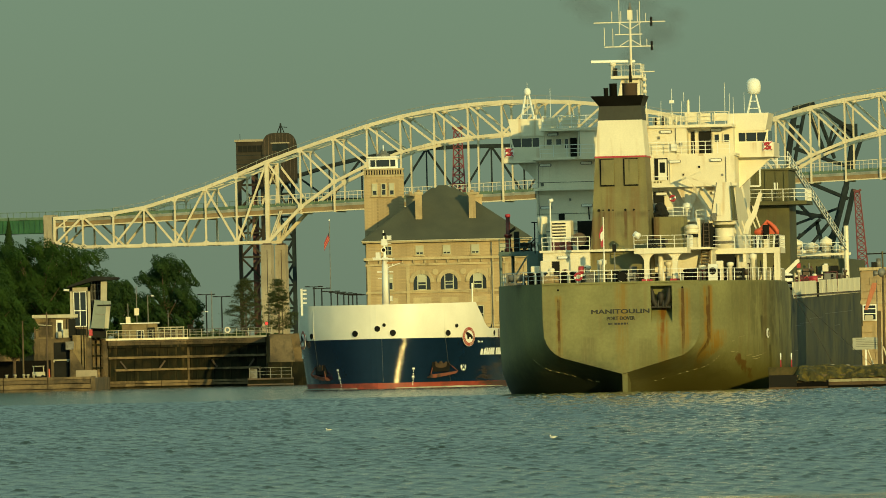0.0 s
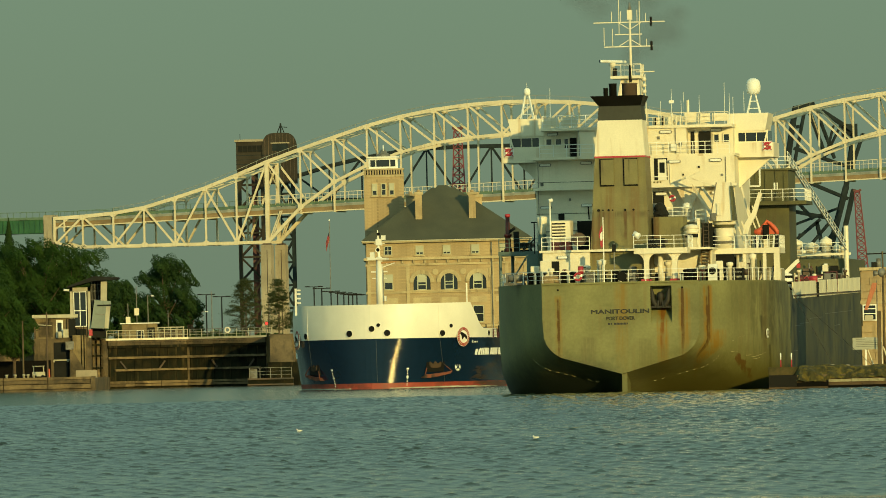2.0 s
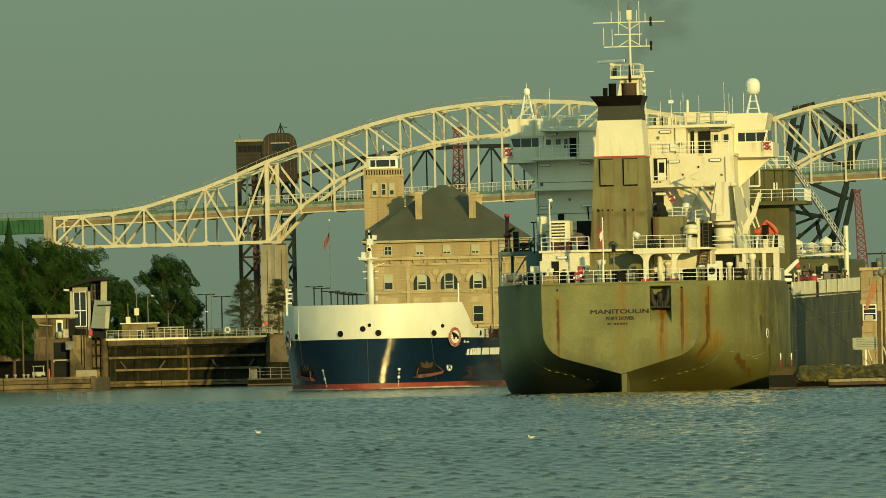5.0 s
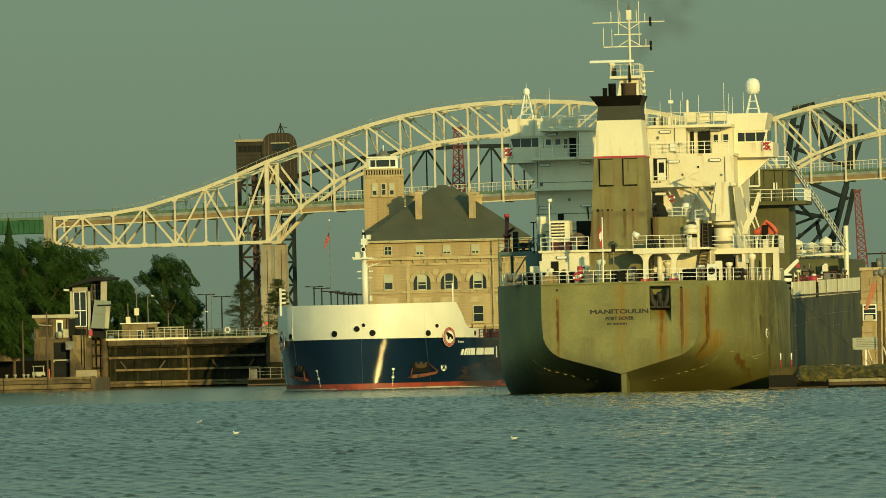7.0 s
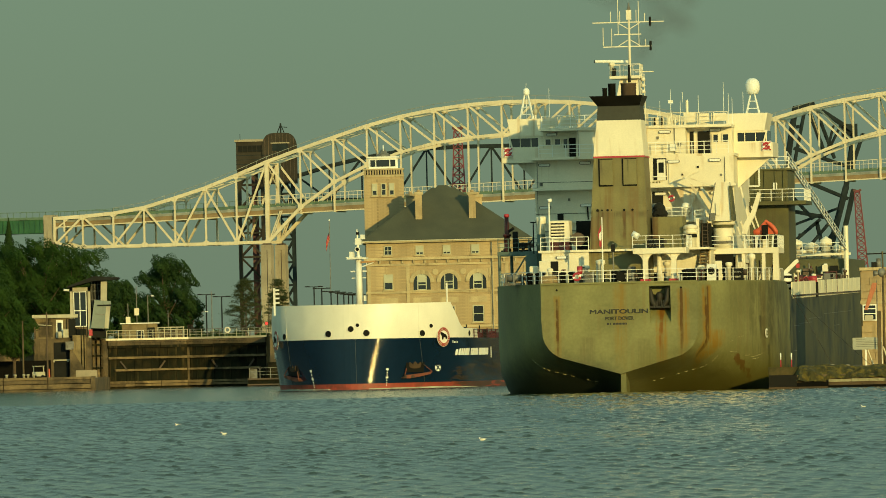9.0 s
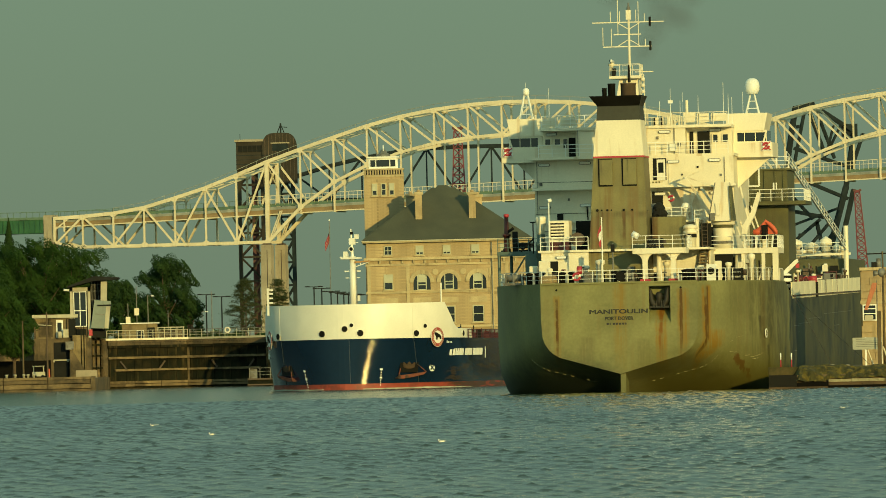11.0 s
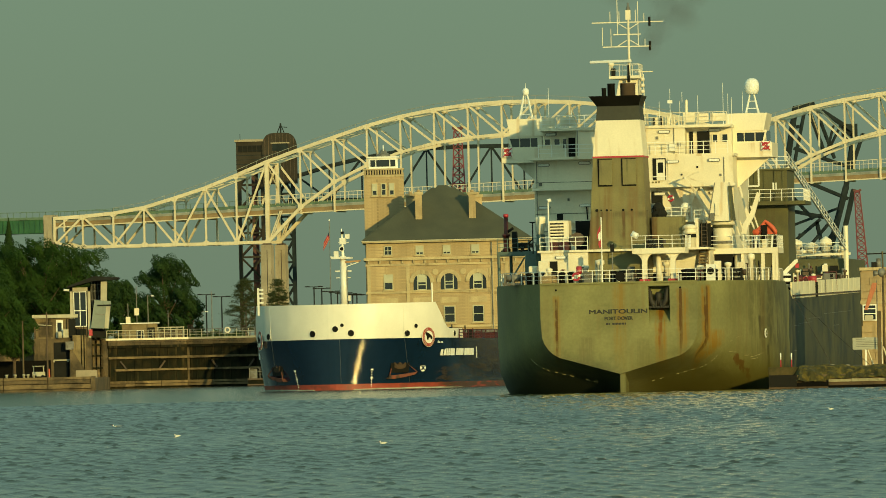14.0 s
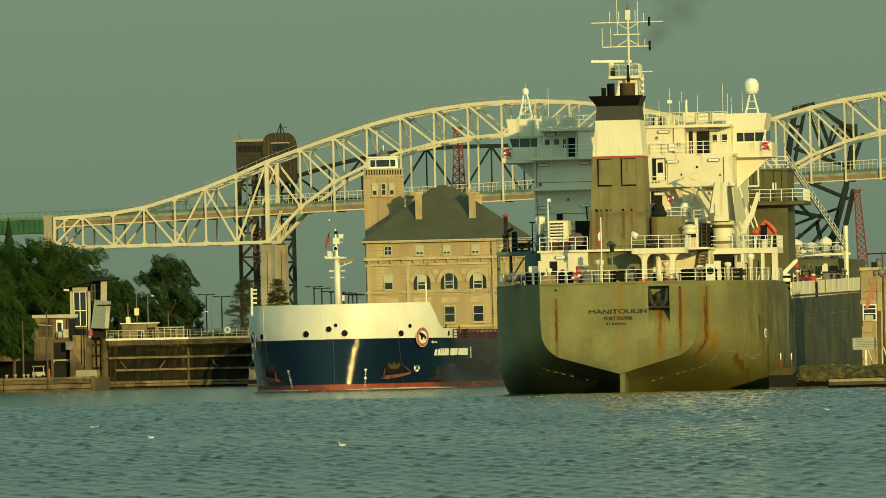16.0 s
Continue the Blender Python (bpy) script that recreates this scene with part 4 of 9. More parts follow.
BROWN, DEEP = (0.22, 0.125, 0.018), (0.085, 0.045, 0.010)
# the last three are wide olive bands, darker towards the starboard side
add_runs(HULL_GREY, [(-5.05, 0.4, 8.0, 0.6, BROWN, 0.5), (-5.05, 0.15, 7.7, 1.6, DEEP, 1.1), (0.05, 0.7, 8.9, 0.2, BROWN, 0.4), (0.2, 0.2, 8.8, 3.0, BROWN, 0.4), (3.35, 0.6, 7.0, 0.6, BROWN, 0.85), (3.35, 0.24, 7.0, 1.8, (0.16, 0.07, 0.012), 1.0),
                         (5.15, 0.6, 8.4, 0.8, BROWN, 0.75), (5.0, 0.17, 8.4, 1.6, DEEP, 1.3), (6.95, 0.42, 8.6, 0.2, BROWN, 0.9), (6.95, 0.17, 8.5, 0.9, DEEP, 1.4), (7.6, 0.7, 5.0, 0.0, BROWN, 0.8), (-2.7, 0.9, 4.6, 0.4, (0.12, 0.10, 0.05), 0.4),
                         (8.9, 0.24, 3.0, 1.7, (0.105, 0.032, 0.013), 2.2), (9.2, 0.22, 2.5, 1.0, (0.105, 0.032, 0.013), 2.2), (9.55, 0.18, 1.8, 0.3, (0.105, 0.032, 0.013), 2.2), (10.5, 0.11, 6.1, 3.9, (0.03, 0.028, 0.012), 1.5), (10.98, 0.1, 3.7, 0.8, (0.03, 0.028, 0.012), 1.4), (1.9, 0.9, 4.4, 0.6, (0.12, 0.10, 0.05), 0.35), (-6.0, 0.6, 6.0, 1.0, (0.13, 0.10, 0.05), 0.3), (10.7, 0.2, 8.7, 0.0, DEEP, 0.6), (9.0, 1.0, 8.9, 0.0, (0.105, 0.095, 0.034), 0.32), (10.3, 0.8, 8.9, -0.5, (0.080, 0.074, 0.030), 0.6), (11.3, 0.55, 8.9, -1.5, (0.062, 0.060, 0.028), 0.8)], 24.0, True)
SCRAPED = mat("scraped_pale_paint", (0.34, 0.31, 0.16), 0.7, vary=0.4, scale=3.0)
SOOT = (0.018, 0.015, 0.006)
add_runs(FUNNEL_TAN, [(1.95, 0.26, 15.2, 8.4, SOOT, 1.1), (-2.24, 0.13, 14.9, 11.4, SOOT, 1.2), (-1.42, 0.09, 14.9, 12.6, SOOT, 1.2), (-0.08, 0.11, 14.9, 12.4, SOOT, 1.2), (0.61, 0.09, 14.9, 12.8, SOOT, 1.2), (-2.75, 0.16, 14.9, 9.5, SOOT, 0.9), (0.3, 0.1, 19.0, 17.0, SOOT, 0.6), (-1.0, 1.4, 14.75, 13.9, (0.09, 0.075, 0.03), 0.7), (1.0, 1.2, 14.75, 13.9, (0.09, 0.075, 0.03), 0.7), (-2.24, 0.24, 14.9, 10.5, DEEP, 0.95), (-1.42, 0.16, 14.8, 11.6, DEEP, 0.9), (-0.08, 0.2, 14.8, 11.4, DEEP, 0.95), (0.61, 0.16, 14.8, 11.9, DEEP, 0.9), (-1.85, 0.12, 14.8, 13.4, DEEP, 0.8), (-1.3, 0.55, 16.8, 9.0, (0.15, 0.10, 0.035), 0.7), (0.7, 0.6, 16.8, 9.0, (0.15, 0.10, 0.035), 0.7),
                          (2.2, 0.35, 15.4, 8.6, DEEP, 0.7), (-2.5, 0.4, 14.4, 8.6, (0.15, 0.09, 0.03), 0.7), (1.7, 0.3, 18.9, 12.0, (0.14, 0.10, 0.04), 0.5), (-0.2, 0.25, 19.0, 13.0, (0.15, 0.11, 0.04), 0.5)], 40.0)


def add_scuffs(m, y_fore, y_aft, z_top, colour, amount, spread=0.55):
    """Fender rub on one side of a hull: streaks along the ship between two places on it."""
    nt = m.node_tree
    b = nt.nodes["Principled BSDF"]
    old = b.inputs["Base Color"].links[0].from_socket
    tc = nt.nodes.new("ShaderNodeTexCoord")
    sep = nt.nodes.new("ShaderNodeSeparateXYZ")
    nt.links.new(tc.outputs["Object"], sep.inputs[0])

    def ranged(v, a, c):
        n = nt.nodes.new("ShaderNodeMapRange")
        n.interpolation_type = "SMOOTHSTEP"
        n.inputs["From Min"].default_value, n.inputs["From Max"].default_value = a, c
        nt.links.new(v, n.inputs["Value"])
        return n.outputs[0]

    def times(a, c):
        n = nt.nodes.new("ShaderNodeMath")
        n.operation = "MULTIPLY"
        nt.links.new(a, n.inputs[0])
        if hasattr(c, "links"):
            nt.links.new(c, n.inputs[1])
        else:
            n.inputs[1].default_value = c
        return n.outputs[0]

    mp = nt.nodes.new("ShaderNodeMapping")
    mp.inputs["Scale"].default_value = (1.0, 0.22, 2.6)
    nt.links.new(tc.outputs["Object"], mp.inputs["Vector"])
    nz = nt.nodes.new("ShaderNodeTexNoise")
    nz.inputs["Scale"].default_value, nz.inputs["Detail"].default_value = 1.5, 6
    nt.links.new(mp.outputs[0], nz.inputs["Vector"])
    fac = times(ranged(nz.outputs["Fac"], spread, spread + 0.1), amount)
    fac = times(fac, ranged(sep.outputs[0], 0.0, -1.0))
    fac = times(fac, times(ranged(sep.outputs[1], y_fore, y_fore - 2.5), ranged(sep.outputs[1], y_aft - 3.0, y_aft)))
    fac = times(fac, ranged(sep.outputs[2], z_top, z_top - 0.4))
    mx = nt.nodes.new("ShaderNodeMix")
    mx.data_type = "RGBA"
    nt.links.new(fac, mx.inputs[0])
    nt.links.new(old, mx.inputs[6])
    mx.inputs[7].default_value = (*colour, 1)
    nt.links.new(mx.outputs[2], b.inputs["Base Color"])


add_scuffs(HULL_BLUE, -13.0, -120.0, 5.6, (0.035, 0.04, 0.038), 0.8, 0.5)
add_scuffs(HULL_BLUE, -8.5, -24.0, 2.75, (0.060, 0.040, 0.020), 0.8, 0.47)
add_scuffs(HULL_BLUE, -9.5, -23.0, 2.5, (0.014, 0.011, 0.008), 0.9, 0.52)
add_scuffs(BOOT_RED, -9.0, -120.0, 1.0, (0.05, 0.03, 0.02), 0.95, 0.36)


def lifebuoy(parent, x, y, z, r=0.38):
    d = B()
    n, k = 20, 8
    rings = []
    for i in range(n):
        a = 2 * math.pi * i / n
        rings.append([d.verts.new((x + (r + 0.09 * math.cos(2 * math.pi * j / k)) * math.cos(a), y + 0.08 * math.sin(2 * math.pi * j / k), z + (r + 0.09 * math.cos(2 * math.pi * j / k)) * math.sin(a))) for j in range(k)])
    for i in range(n):
        for j in range(k):
            d.faces.new((rings[i][j], rings[(i + 1) % n][j], rings[(i + 1) % n][(j + 1) % k], rings[i][(j + 1) % k])).material_index = 1 if (i // 2) % 5 == 0 else 0
    part("lifebuoy", d, [RED, WHITE], parent, "red lifebuoy with white bands")


def bulkhead_lamp(parent, x, y, z, w=1.0):
    d = B()
    box(d, x - w / 2, x + w / 2, y - 0.16, y, z - 0.13, z + 0.13)
    bmesh.ops.bevel(d, geom=list(d.edges), offset=0.05, segments=2, affect="EDGES")
    lamp = part("bulkhead_lamp", d, GREY, parent)
    part("diffuser", box(B(), x - w * 0.43, x + w * 0.43, y - 0.19, y - 0.16, z - 0.09, z + 0.09), WHITE, lamp)


def bollard_pair(parent, x, y, z):
    for dx in (-0.35, 0.35):
        part("bollard", lathe(B(), x + dx, y, [(0.22, z), (0.22, z + 0.75), (0.28, z + 0.78), (0.28, z + 0.9), (0.1, z + 0.95)], 10), BLACK, parent)


def mooring_winch(parent, x, y, z, s=1.0, m=None):
    d = B()
    box(d, x - 0.9 * s, x + 0.9 * s, y - 0.5 * s, y + 0.5 * s, z, z + 0.2 * s)
    for dx in (-0.7, 0.0, 0.75):
        box(d, x + dx * s - 0.07, x + dx * s + 0.07, y - 0.45 * s, y + 0.45 * s, z + 0.2 * s, z + 1.0 * s)
    winch = part("mooring_winch", d, m or GREY, parent)
    part("drum", tube(B(), (x - 0.7 * s, y, z + 0.65 * s), (x + 0.75 * s, y, z + 0.65 * s), 0.33 * s, n=14), m or GREY, winch)
    part("warping_head", tube(B(), (x + 0.85 * s, y, z + 0.65 * s), (x + 1.15 * s, y, z + 0.65 * s), 0.24 * s, n=12), RUSTY, winch)
    return winch


def antenna(parent, x, y, z0, z1, r=0.024, m=None):
    part("antenna", tube(B(), (x, y, z0), (x, y, z1), r * 1.3, r * 0.7, n=6), m or WHITE, parent)


def stern_ship():
    root = thing("bulk_carrier", "grey-hulled bulk carrier with rust-streaked stern and cream superstructure", "ship", pose(14.2, 727.3, 0, 0, 0, -7))
    beam = [(0, 6.35), (0.7, 6.72), (1.5, 7.14), (3, 7.92), (5, 8.9), (8, 10.15), (12, 11.25), (18, 11.6), (150, 11.6), (175, 10), (190, 6), (200, 1.0)]
    keel = [(0, 1.46), (3, 0.5), (6, -0.9), (10, -2.6), (14, -4.0), (22, -5.0), (300, -5.0)]
    prof = [(0, 0.0), (0.19, 0.77), (0.235, 0.855), (0.28, 0.91), (0.34, 0.955), (0.41, 0.985), (0.6, 1.0), (1, 1.0)]
    deck = [(0, 8.82), (21.5, 8.82), (28.0, 7.5), (110, 8.5), (200, 10)]

    def half(y, t):
        zk, zd = interp(keel, y), interp(deck, y)
        return interp(beam, y) * interp(prof, t), zk + (zd - zk) * t, y

    levels = [0, 0.06, 0.12, 0.19, 0.235, 0.28, 0.34, 0.41, 0.5, 0.6, 0.8, 1.0]
    st = [0, 0.7, 1.5, 2.2, 3, 4, 5, 6.5, 8, 10, 12, 15, 18, 21.5, 25.0, 26.5, 28.0, 40, 60, 85, 110, 150, 165, 175, 185, 190, 195, 200]
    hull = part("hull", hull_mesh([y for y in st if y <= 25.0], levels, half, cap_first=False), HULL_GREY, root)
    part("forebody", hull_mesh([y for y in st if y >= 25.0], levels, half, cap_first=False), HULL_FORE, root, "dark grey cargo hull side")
    # transom plate with the anchor pocket cut through it
    px0, px1, pz0, pz1 = 2.42, 4.14, 5.5, 8.48
    rim = [half(0, t)[:2] for t in levels]

    def z_rim(x):
        for (b0, z0), (b1, z1) in zip(rim, rim[1:]):
            if b0 <= x <= b1:
                return z0 + (z1 - z0) * (x - b0) / max(1e-6, b1 - b0)
        return 8.82

    tr = B()

    def poly(pts):
        tr.faces.new([tr.verts.new((x, 0, z)) for x, z in pts])

    poly([(-b, z) for b, z in rim[::-1]] + [(b, z) for b, z in rim[1:] if b < px0] + [(px0, z_rim(px0)), (px0, pz0), (px0, pz1), (px0, 8.82)])
    poly([(px1, z_rim(px1))] + [(b, z) for b, z in rim if b > px1] + [(px1, 8.82), (px1, pz1), (px1, pz0)])
    poly([(px0, z_rim(px0))] + [(b, z) for b, z in rim if px0 < b < px1] + [(px1, z_rim(px1)), (px1, pz0), (px0, pz0)])
    poly([(px0, pz1), (px1, pz1), (px1, 8.82), (px0, 8.82)])
    part("transom_plate", tr, HULL_GREY, hull, "rust-streaked grey transom plate")
    pk = B()
    a, b_, c, e = px0, px1, pz0, pz1
    face_all(pk, [(a, 0, c), (b_, 0, c), (b_, 0, e), (a, 0, e), (a, 1.3, 6.9), (b_, 1.3, 6.9), (b_, 1.3, e), (a, 1.3, e)], [(4, 5, 6, 7), (0, 1, 5, 4), (1, 2, 6, 5), (2, 3, 7, 6), (3, 0, 4, 7)])
    part("anchor_pocket", pk, HULL_GREY, hull)
    an = B()
    cx = 3.2
    lathe(an, cx, 0.35, [(0.16, 6.8), (0.2, 7.2), (0.26, 7.45), (0.3, 7.65), (0.26, 7.85), (0.14, 7.98), (0.03, 8.0)], 14)
    for s in (-1, 1):
        arm = [(0.22, 6.86, 0.2), (0.46, 7.02, 0.22), (0.6, 7.3, 0.22), (0.64, 7.6, 0.21), (0.66, 7.9, 0.17), (0.7, 8.15, 0.12), (0.76, 8.36, 0.03)]
        sweep(an, [(cx + s * x, 0.25, z, r) for x, z, r in arm])
        for dx in (0.22, 0.44):
            tube(an, (cx + s * dx, 0.1, 6.75), (cx + s * dx * 0.8, 0.2, 7.3), 0.11, 0.06, n=8)
    box(an, cx - 0.85, cx + 0.85, 0.05, 0.5, 6.7, 6.86)
    part("anchor", an, ANCHOR_STEEL, root, "dark stockless anchor in its pocket")
    # rudder head below the counter
    rd_ = box(B(), -0.02, 0.4, 0.15, 2.6, -3.0, 1.5)
    part("rudder", rd_, HULL_GREY, root, "grey rudder blade below the counter")
    # name and port of registry
    wall = lambda x, z: Matrix.Translation((x, -0.012, z)) @ Matrix.Rotation(radians(90), 4, "X")
    writing("ship_name", "MANITOULIN", 4.72, 0.36, LETTER, hull, wall(-0.05, 6.33))
    writing("port_name", "PORT DOVER", 2.3, 0.30, LETTER, hull, wall(-0.03, 5.80))
    d = B()
    for i, w in enumerate((0.3, 0.08, 0.24, 0.2, 0.26, 0.2, 0.12)):
        box(d, -1.05 + i * 0.25, -1.05 + i * 0.25 + min(w, 0.2), -0.02, -0.004, 5.42, 5.58)
    part("registry_bars", d, LETTER, hull)
    # dashed frame line on both quarters
    dash = mesh_of("frame_dash", box(B(), -0.14, 0.14, -0.006, 0.006, -0.015, 0.015), SCRAPED)
    for s in (-1, 1):
        for i in range(12):
            t0 = 0.07 + 0.0195 * i
            p, q = half(3.5, t0), half(3.5, t0 + 0.012)
            tilt = math.atan2(q[1] - p[1], q[0] - p[0])
            m = Matrix.Translation((s * (p[0] + 0.03), 3.42, p[1])) @ Matrix.Rotation(-s * tilt, 4, "Y")
            if i not in (2, 8):
                part("frame_dash", dash, SCRAPED, hull, at=m @ Matrix.Diagonal((1.0 if i < 7 else 0.62, 1, 1, 1)))
    ring = part("load_line_ring", tube(B(), (10.86, 10.5, 4.5), (10.94, 10.49, 4.5), 0.38, n=20), WHITE, hull)
    part("ring_field", tube(B(), (10.9, 10.495, 4.5), (10.946, 10.489, 4.5), 0.27, n=20), HULL_GREY, ring)
    part("load_line", bar(B(), (10.95, 10.1, 4.5), (10.95, 10.9, 4.5), 0.05), WHITE, ring)
    d = B()
    for p, q in (((-6.35, -0.06, 8.8), (6.35, -0.06, 8.8)),):
        bar(d, p, q, 0.14)
    part("rubbing_bar", d, HULL_GREY, hull)
    for x in (-5.05, 5.0):
        part("scupper_hole", tube(B(), (x, -0.02, 8.3), (x, 0.02, 8.3), 0.09, n=10), BLACK, hull)
    edge_r = [(interp(beam, y), y, 8.82) for y in (0, 1.5, 3, 5, 8, 12, 18, 21)]
    edge_l = [(-x, y, z) for x, y, z in edge_r]
    railing(root, [(x * 0.985, y + 0.1, z) for x, y, z in edge_l[::-1]] + [(x * 0.985, y + 0.1, z) for x, y, z in edge_r], WHITE, 1.0, 3, 1.35, 0.042)
    part("fairlead_block", box(B(), 9.9, 11.5, 18.6, 21.4, 8.82, 9.75), FAIRLEAD, root)
    # white bulwark plates of the cargo deck
    bw = mesh_of("bulwark_plate", box(B(), -0.06, 0.06, 0, 5.7, -0.12, 1.25), BULWARK_WHITE)
    for i in range(16):
        y = 28 + i * 6
        slope = math.degrees(math.atan(0.9 / 82))
        part("bulwark_plate", bw, BULWARK_WHITE, root, at=pose(11.56, y, interp(deck, y), slope))
        if i < 3 or i % 3 == 0:
            bollard_pair(root, 10.6, y + 5.7, interp(deck, y))
    part("scupper_rail", bar(B(), (11.72, 28, 7.62), (11.72, 125, 8.65), 0.12), RUSTY, root)

    # funnel
    fun = part("funnel", frustum(B(), (-3.14, 1.93, 5.95, 11.0, 8.8), (-2.47, 1.6, 6.3, 10.4, 19.05)), FUNNEL_TAN, root, "sooty tan funnel casing")
    part("funnel_band", frustum(B(), (-2.5, 1.63, 6.26, 10.4, 19.1), (-2.19, 1.4, 6.5, 10.0, 22.05)), CREAM, fun, "cream funnel band")
    part("band_edge", frustum(B(), (-2.53, 1.66, 6.22, 10.45, 19.0), (-2.52, 1.65, 6.23, 10.42, 19.14)), RED, fun, "thin red line below the band")
    part("funnel_neck", frustum(B(), (-2.19, 1.4, 6.5, 10.0, 22.05), (-2.1, 1.32, 6.58, 9.8, 23.2)), SOOT_GREY, fun)
    part("funnel_top", frustum(B(), (-2.1, 1.32, 6.58, 9.8, 23.2), (-2.72, 1.62, 6.0, 10.2, 24.03)), BLACK, fun, "black flared funnel top")
    for x0, x1 in ((-1.98, -0.92), (-0.06, 1.02)):
        fr = part("funnel_louvre", frustum(B(), (x0, x1, 5.98, 6.6, 16.8), (x0, x1, 6.06, 6.6, 18.85)), FUNNEL_TAN, fun)
        # dark edge to the left and below paints the panel's shadow line
        part("louvre_gap", frustum(B(), (x0 - 0.1, x1, 6.17, 6.6, 16.68), (x0 - 0.14, x1 - 0.02, 6.24, 6.6, 18.93)), DARK, fr)
    for z in (14.6, 12.2):
        part("casing_seam", box(B(), -3.0 + (z - 8.8) * 0.05, 1.9, 5.93 + (z - 8.8) * 0.034, 6.1 + (z - 8.8) * 0.034, z, z + 0.05), FUNNEL_TAN, fun)
    for x, r in ((-2.24, 0.12), (-1.88, 0.07), (-1.42, 0.1), (-1.09, 0.06), (-0.08, 0.1), (0.61, 0.09)):
        part("drain_hole", tube(B(), (x, 6.09, 14.75), (x, 6.2, 14.75), r, n=8), DARK, fun)
    for x, y, r, z, m in ((-1.7, 8.6, 0.19, 24.75, BLACK), (-1.12, 8.7, 0.31, 25.1, BLACK), (0.24, 8.7, 0.62, 25.1, RUSTY)):
        d = B()
        lathe(d, x, y, [(r, 23.9), (r, z - 0.1), (r * 1.07, z - 0.08), (r * 1.07, z), (r * 0.85, z), (r * 0.85, z - 0.3), (0.01, z - 0.3)], 14)
        part("exhaust_pipe", d, m, fun)

    # accommodation block
    house = part("deckhouse", box(B(), -8.72, 7.8, 18.6, 32, 8.8, 19.3), CREAM, root, "cream accommodation block")
    for z in (11.5, 14.1, 16.8):
        part("deck_edge", box(B(), -8.8, 7.9, 17.4 if z > 16 else 18.3, 18.6, z - 0.12, z + 0.12), CREAM, house)
    part("balcony_deck", box(B(), 0.3, 8.1, 16.9, 18.6, 16.7, 16.95), CREAM, house)
    part("balcony_front", box(B(), 0.3, 7.9, 16.9, 17.02, 16.95, 19.2), CREAM, house)
    part("bridge_deck", box(B(), -8.9, 8.0, 17.2, 32, 19.2, 19.42), CREAM, house)
    wh = part("wheelhouse", box(B(), -8.1, 7.6, 20.0, 31, 19.42, 21.6), CREAM, root)
    part("wheelhouse_end", box(B(), -5.1, -2.6, 18.2, 20.0, 19.42, 21.6), CREAM, wh)
    part("wheelhouse_end", box(B(), 0.5, 3.9, 18.2, 20.0, 19.42, 21.6), CREAM, wh)
    part("monkey_island", box(B(), -8.2, 7.7, 18.0, 31, 21.6, 21.84), CREAM, wh)
    railing(root, [(-8.0, 18.1, 21.84), (-3.2, 18.1, 21.84)], WHITE, 1.0, 3, 1.2, 0.045)
    railing(root, [(0.5, 18.1, 21.84), (7.4, 18.1, 21.84)], CREAM, 1.0, 3, 1.2, 0.045)
    for x0, x1 in ((4.0, 4.75), (4.9, 5.9), (6.05, 7.3)):
        part("dodger_panel", box(B(), x0, x1, 18.2, 18.25, 22.02 + 0.06 * (x0 > 6), 22.74), CREAM, root)
    for x in (1.3, 1.9, 2.3, 3.0, 3.35):
        part("vent_post", tube(B(), (x, 18.9, 21.84), (x, 18.9, 22.5 + 0.35 * ((x * 7) % 1)), 0.07, n=8), CREAM if x > 2 else DARK, root)
    for x0, x1 in ((-7.95, -6.65), (-6.45, -5.15)):
        part("dodger_panel", box(B(), x0, x1, 18.2, 18.26, 21.96, 22.72), CREAM, root)
    part("locker", box(B(), 1.0, 2.6, 19.2, 20.2, 21.84, 22.5), CREAM, root)
    part("locker", box(B(), 3.6, 4.6, 20, 21, 21.84, 22.9), CREAM, root)
    # bulwark plating and rail of the bridge deck
    railing(root, [(0.5, 17.3, 19.42), (7.5, 17.3, 19.42)], WHITE, 1.0, 3, 1.0, 0.05)
    railing(root, [(-8.2, 17.4, 19.42), (-2.6, 17.4, 19.42)], WHITE, 1.0, 3, 1.1, 0.05)
    part("door", box(B(), 4.75, 5.75, 19.9, 20.0, 19.45, 21.3), DARK, wh, "dark open wheelhouse doorway")
    part("door", box(B(), 4.1, 4.4, 19.9, 20.0, 19.45, 21.3), DARK, wh)
    window_unit(wh, 5.95, 6.5, 20.0, 20.3, 21.1, CREAM)
    window_unit(wh, 6.75, 7.35, 20.0, 20.3, 21.1, CREAM)
    part("door", box(B(), -5.95, -5.4, 19.92, 20.0, 19.45, 21.05), BLACK, wh, "dark open doorway")
    part("door_frame", box(B(), -6.5, -6.02, 19.9, 20.0, 19.45, 21.2), CREAM, wh)
    part("door_glass", box(B(), -6.4, -6.12, 19.88, 19.9, 20.2, 20.95), PANE, wh)
    for x in (-8.0, -7.2):
        window_unit(wh, x, x + 0.6, 20.0, 20.4, 21.05, CREAM)
    part("ring_buoy_box", box(B(), 2.6, 3.1, 17.9, 18.2, 19.7, 20.3), WHITE, wh)
    for s in (-1, 1):
        # wing: parapet, window band, roof, knee bracket
        wing = part("bridge_wing", box(B(), min(s * 7.6, s * 11.25), max(s * 7.6, s * 11.25), 21.1, 26.5, 19.1, 20.3), CREAM, root, "cream bridge wing", at=Matrix.Translation((-0.42, 0, 0)))
        roof = B()
        prism(roof, [(s * 7.4, 21.3), (s * 10.55, 21.3), (s * 10.85, 22.75), (s * 7.4, 22.75)], 21.5, 26.5)
        part("wing_roof", roof, CREAM, wing)
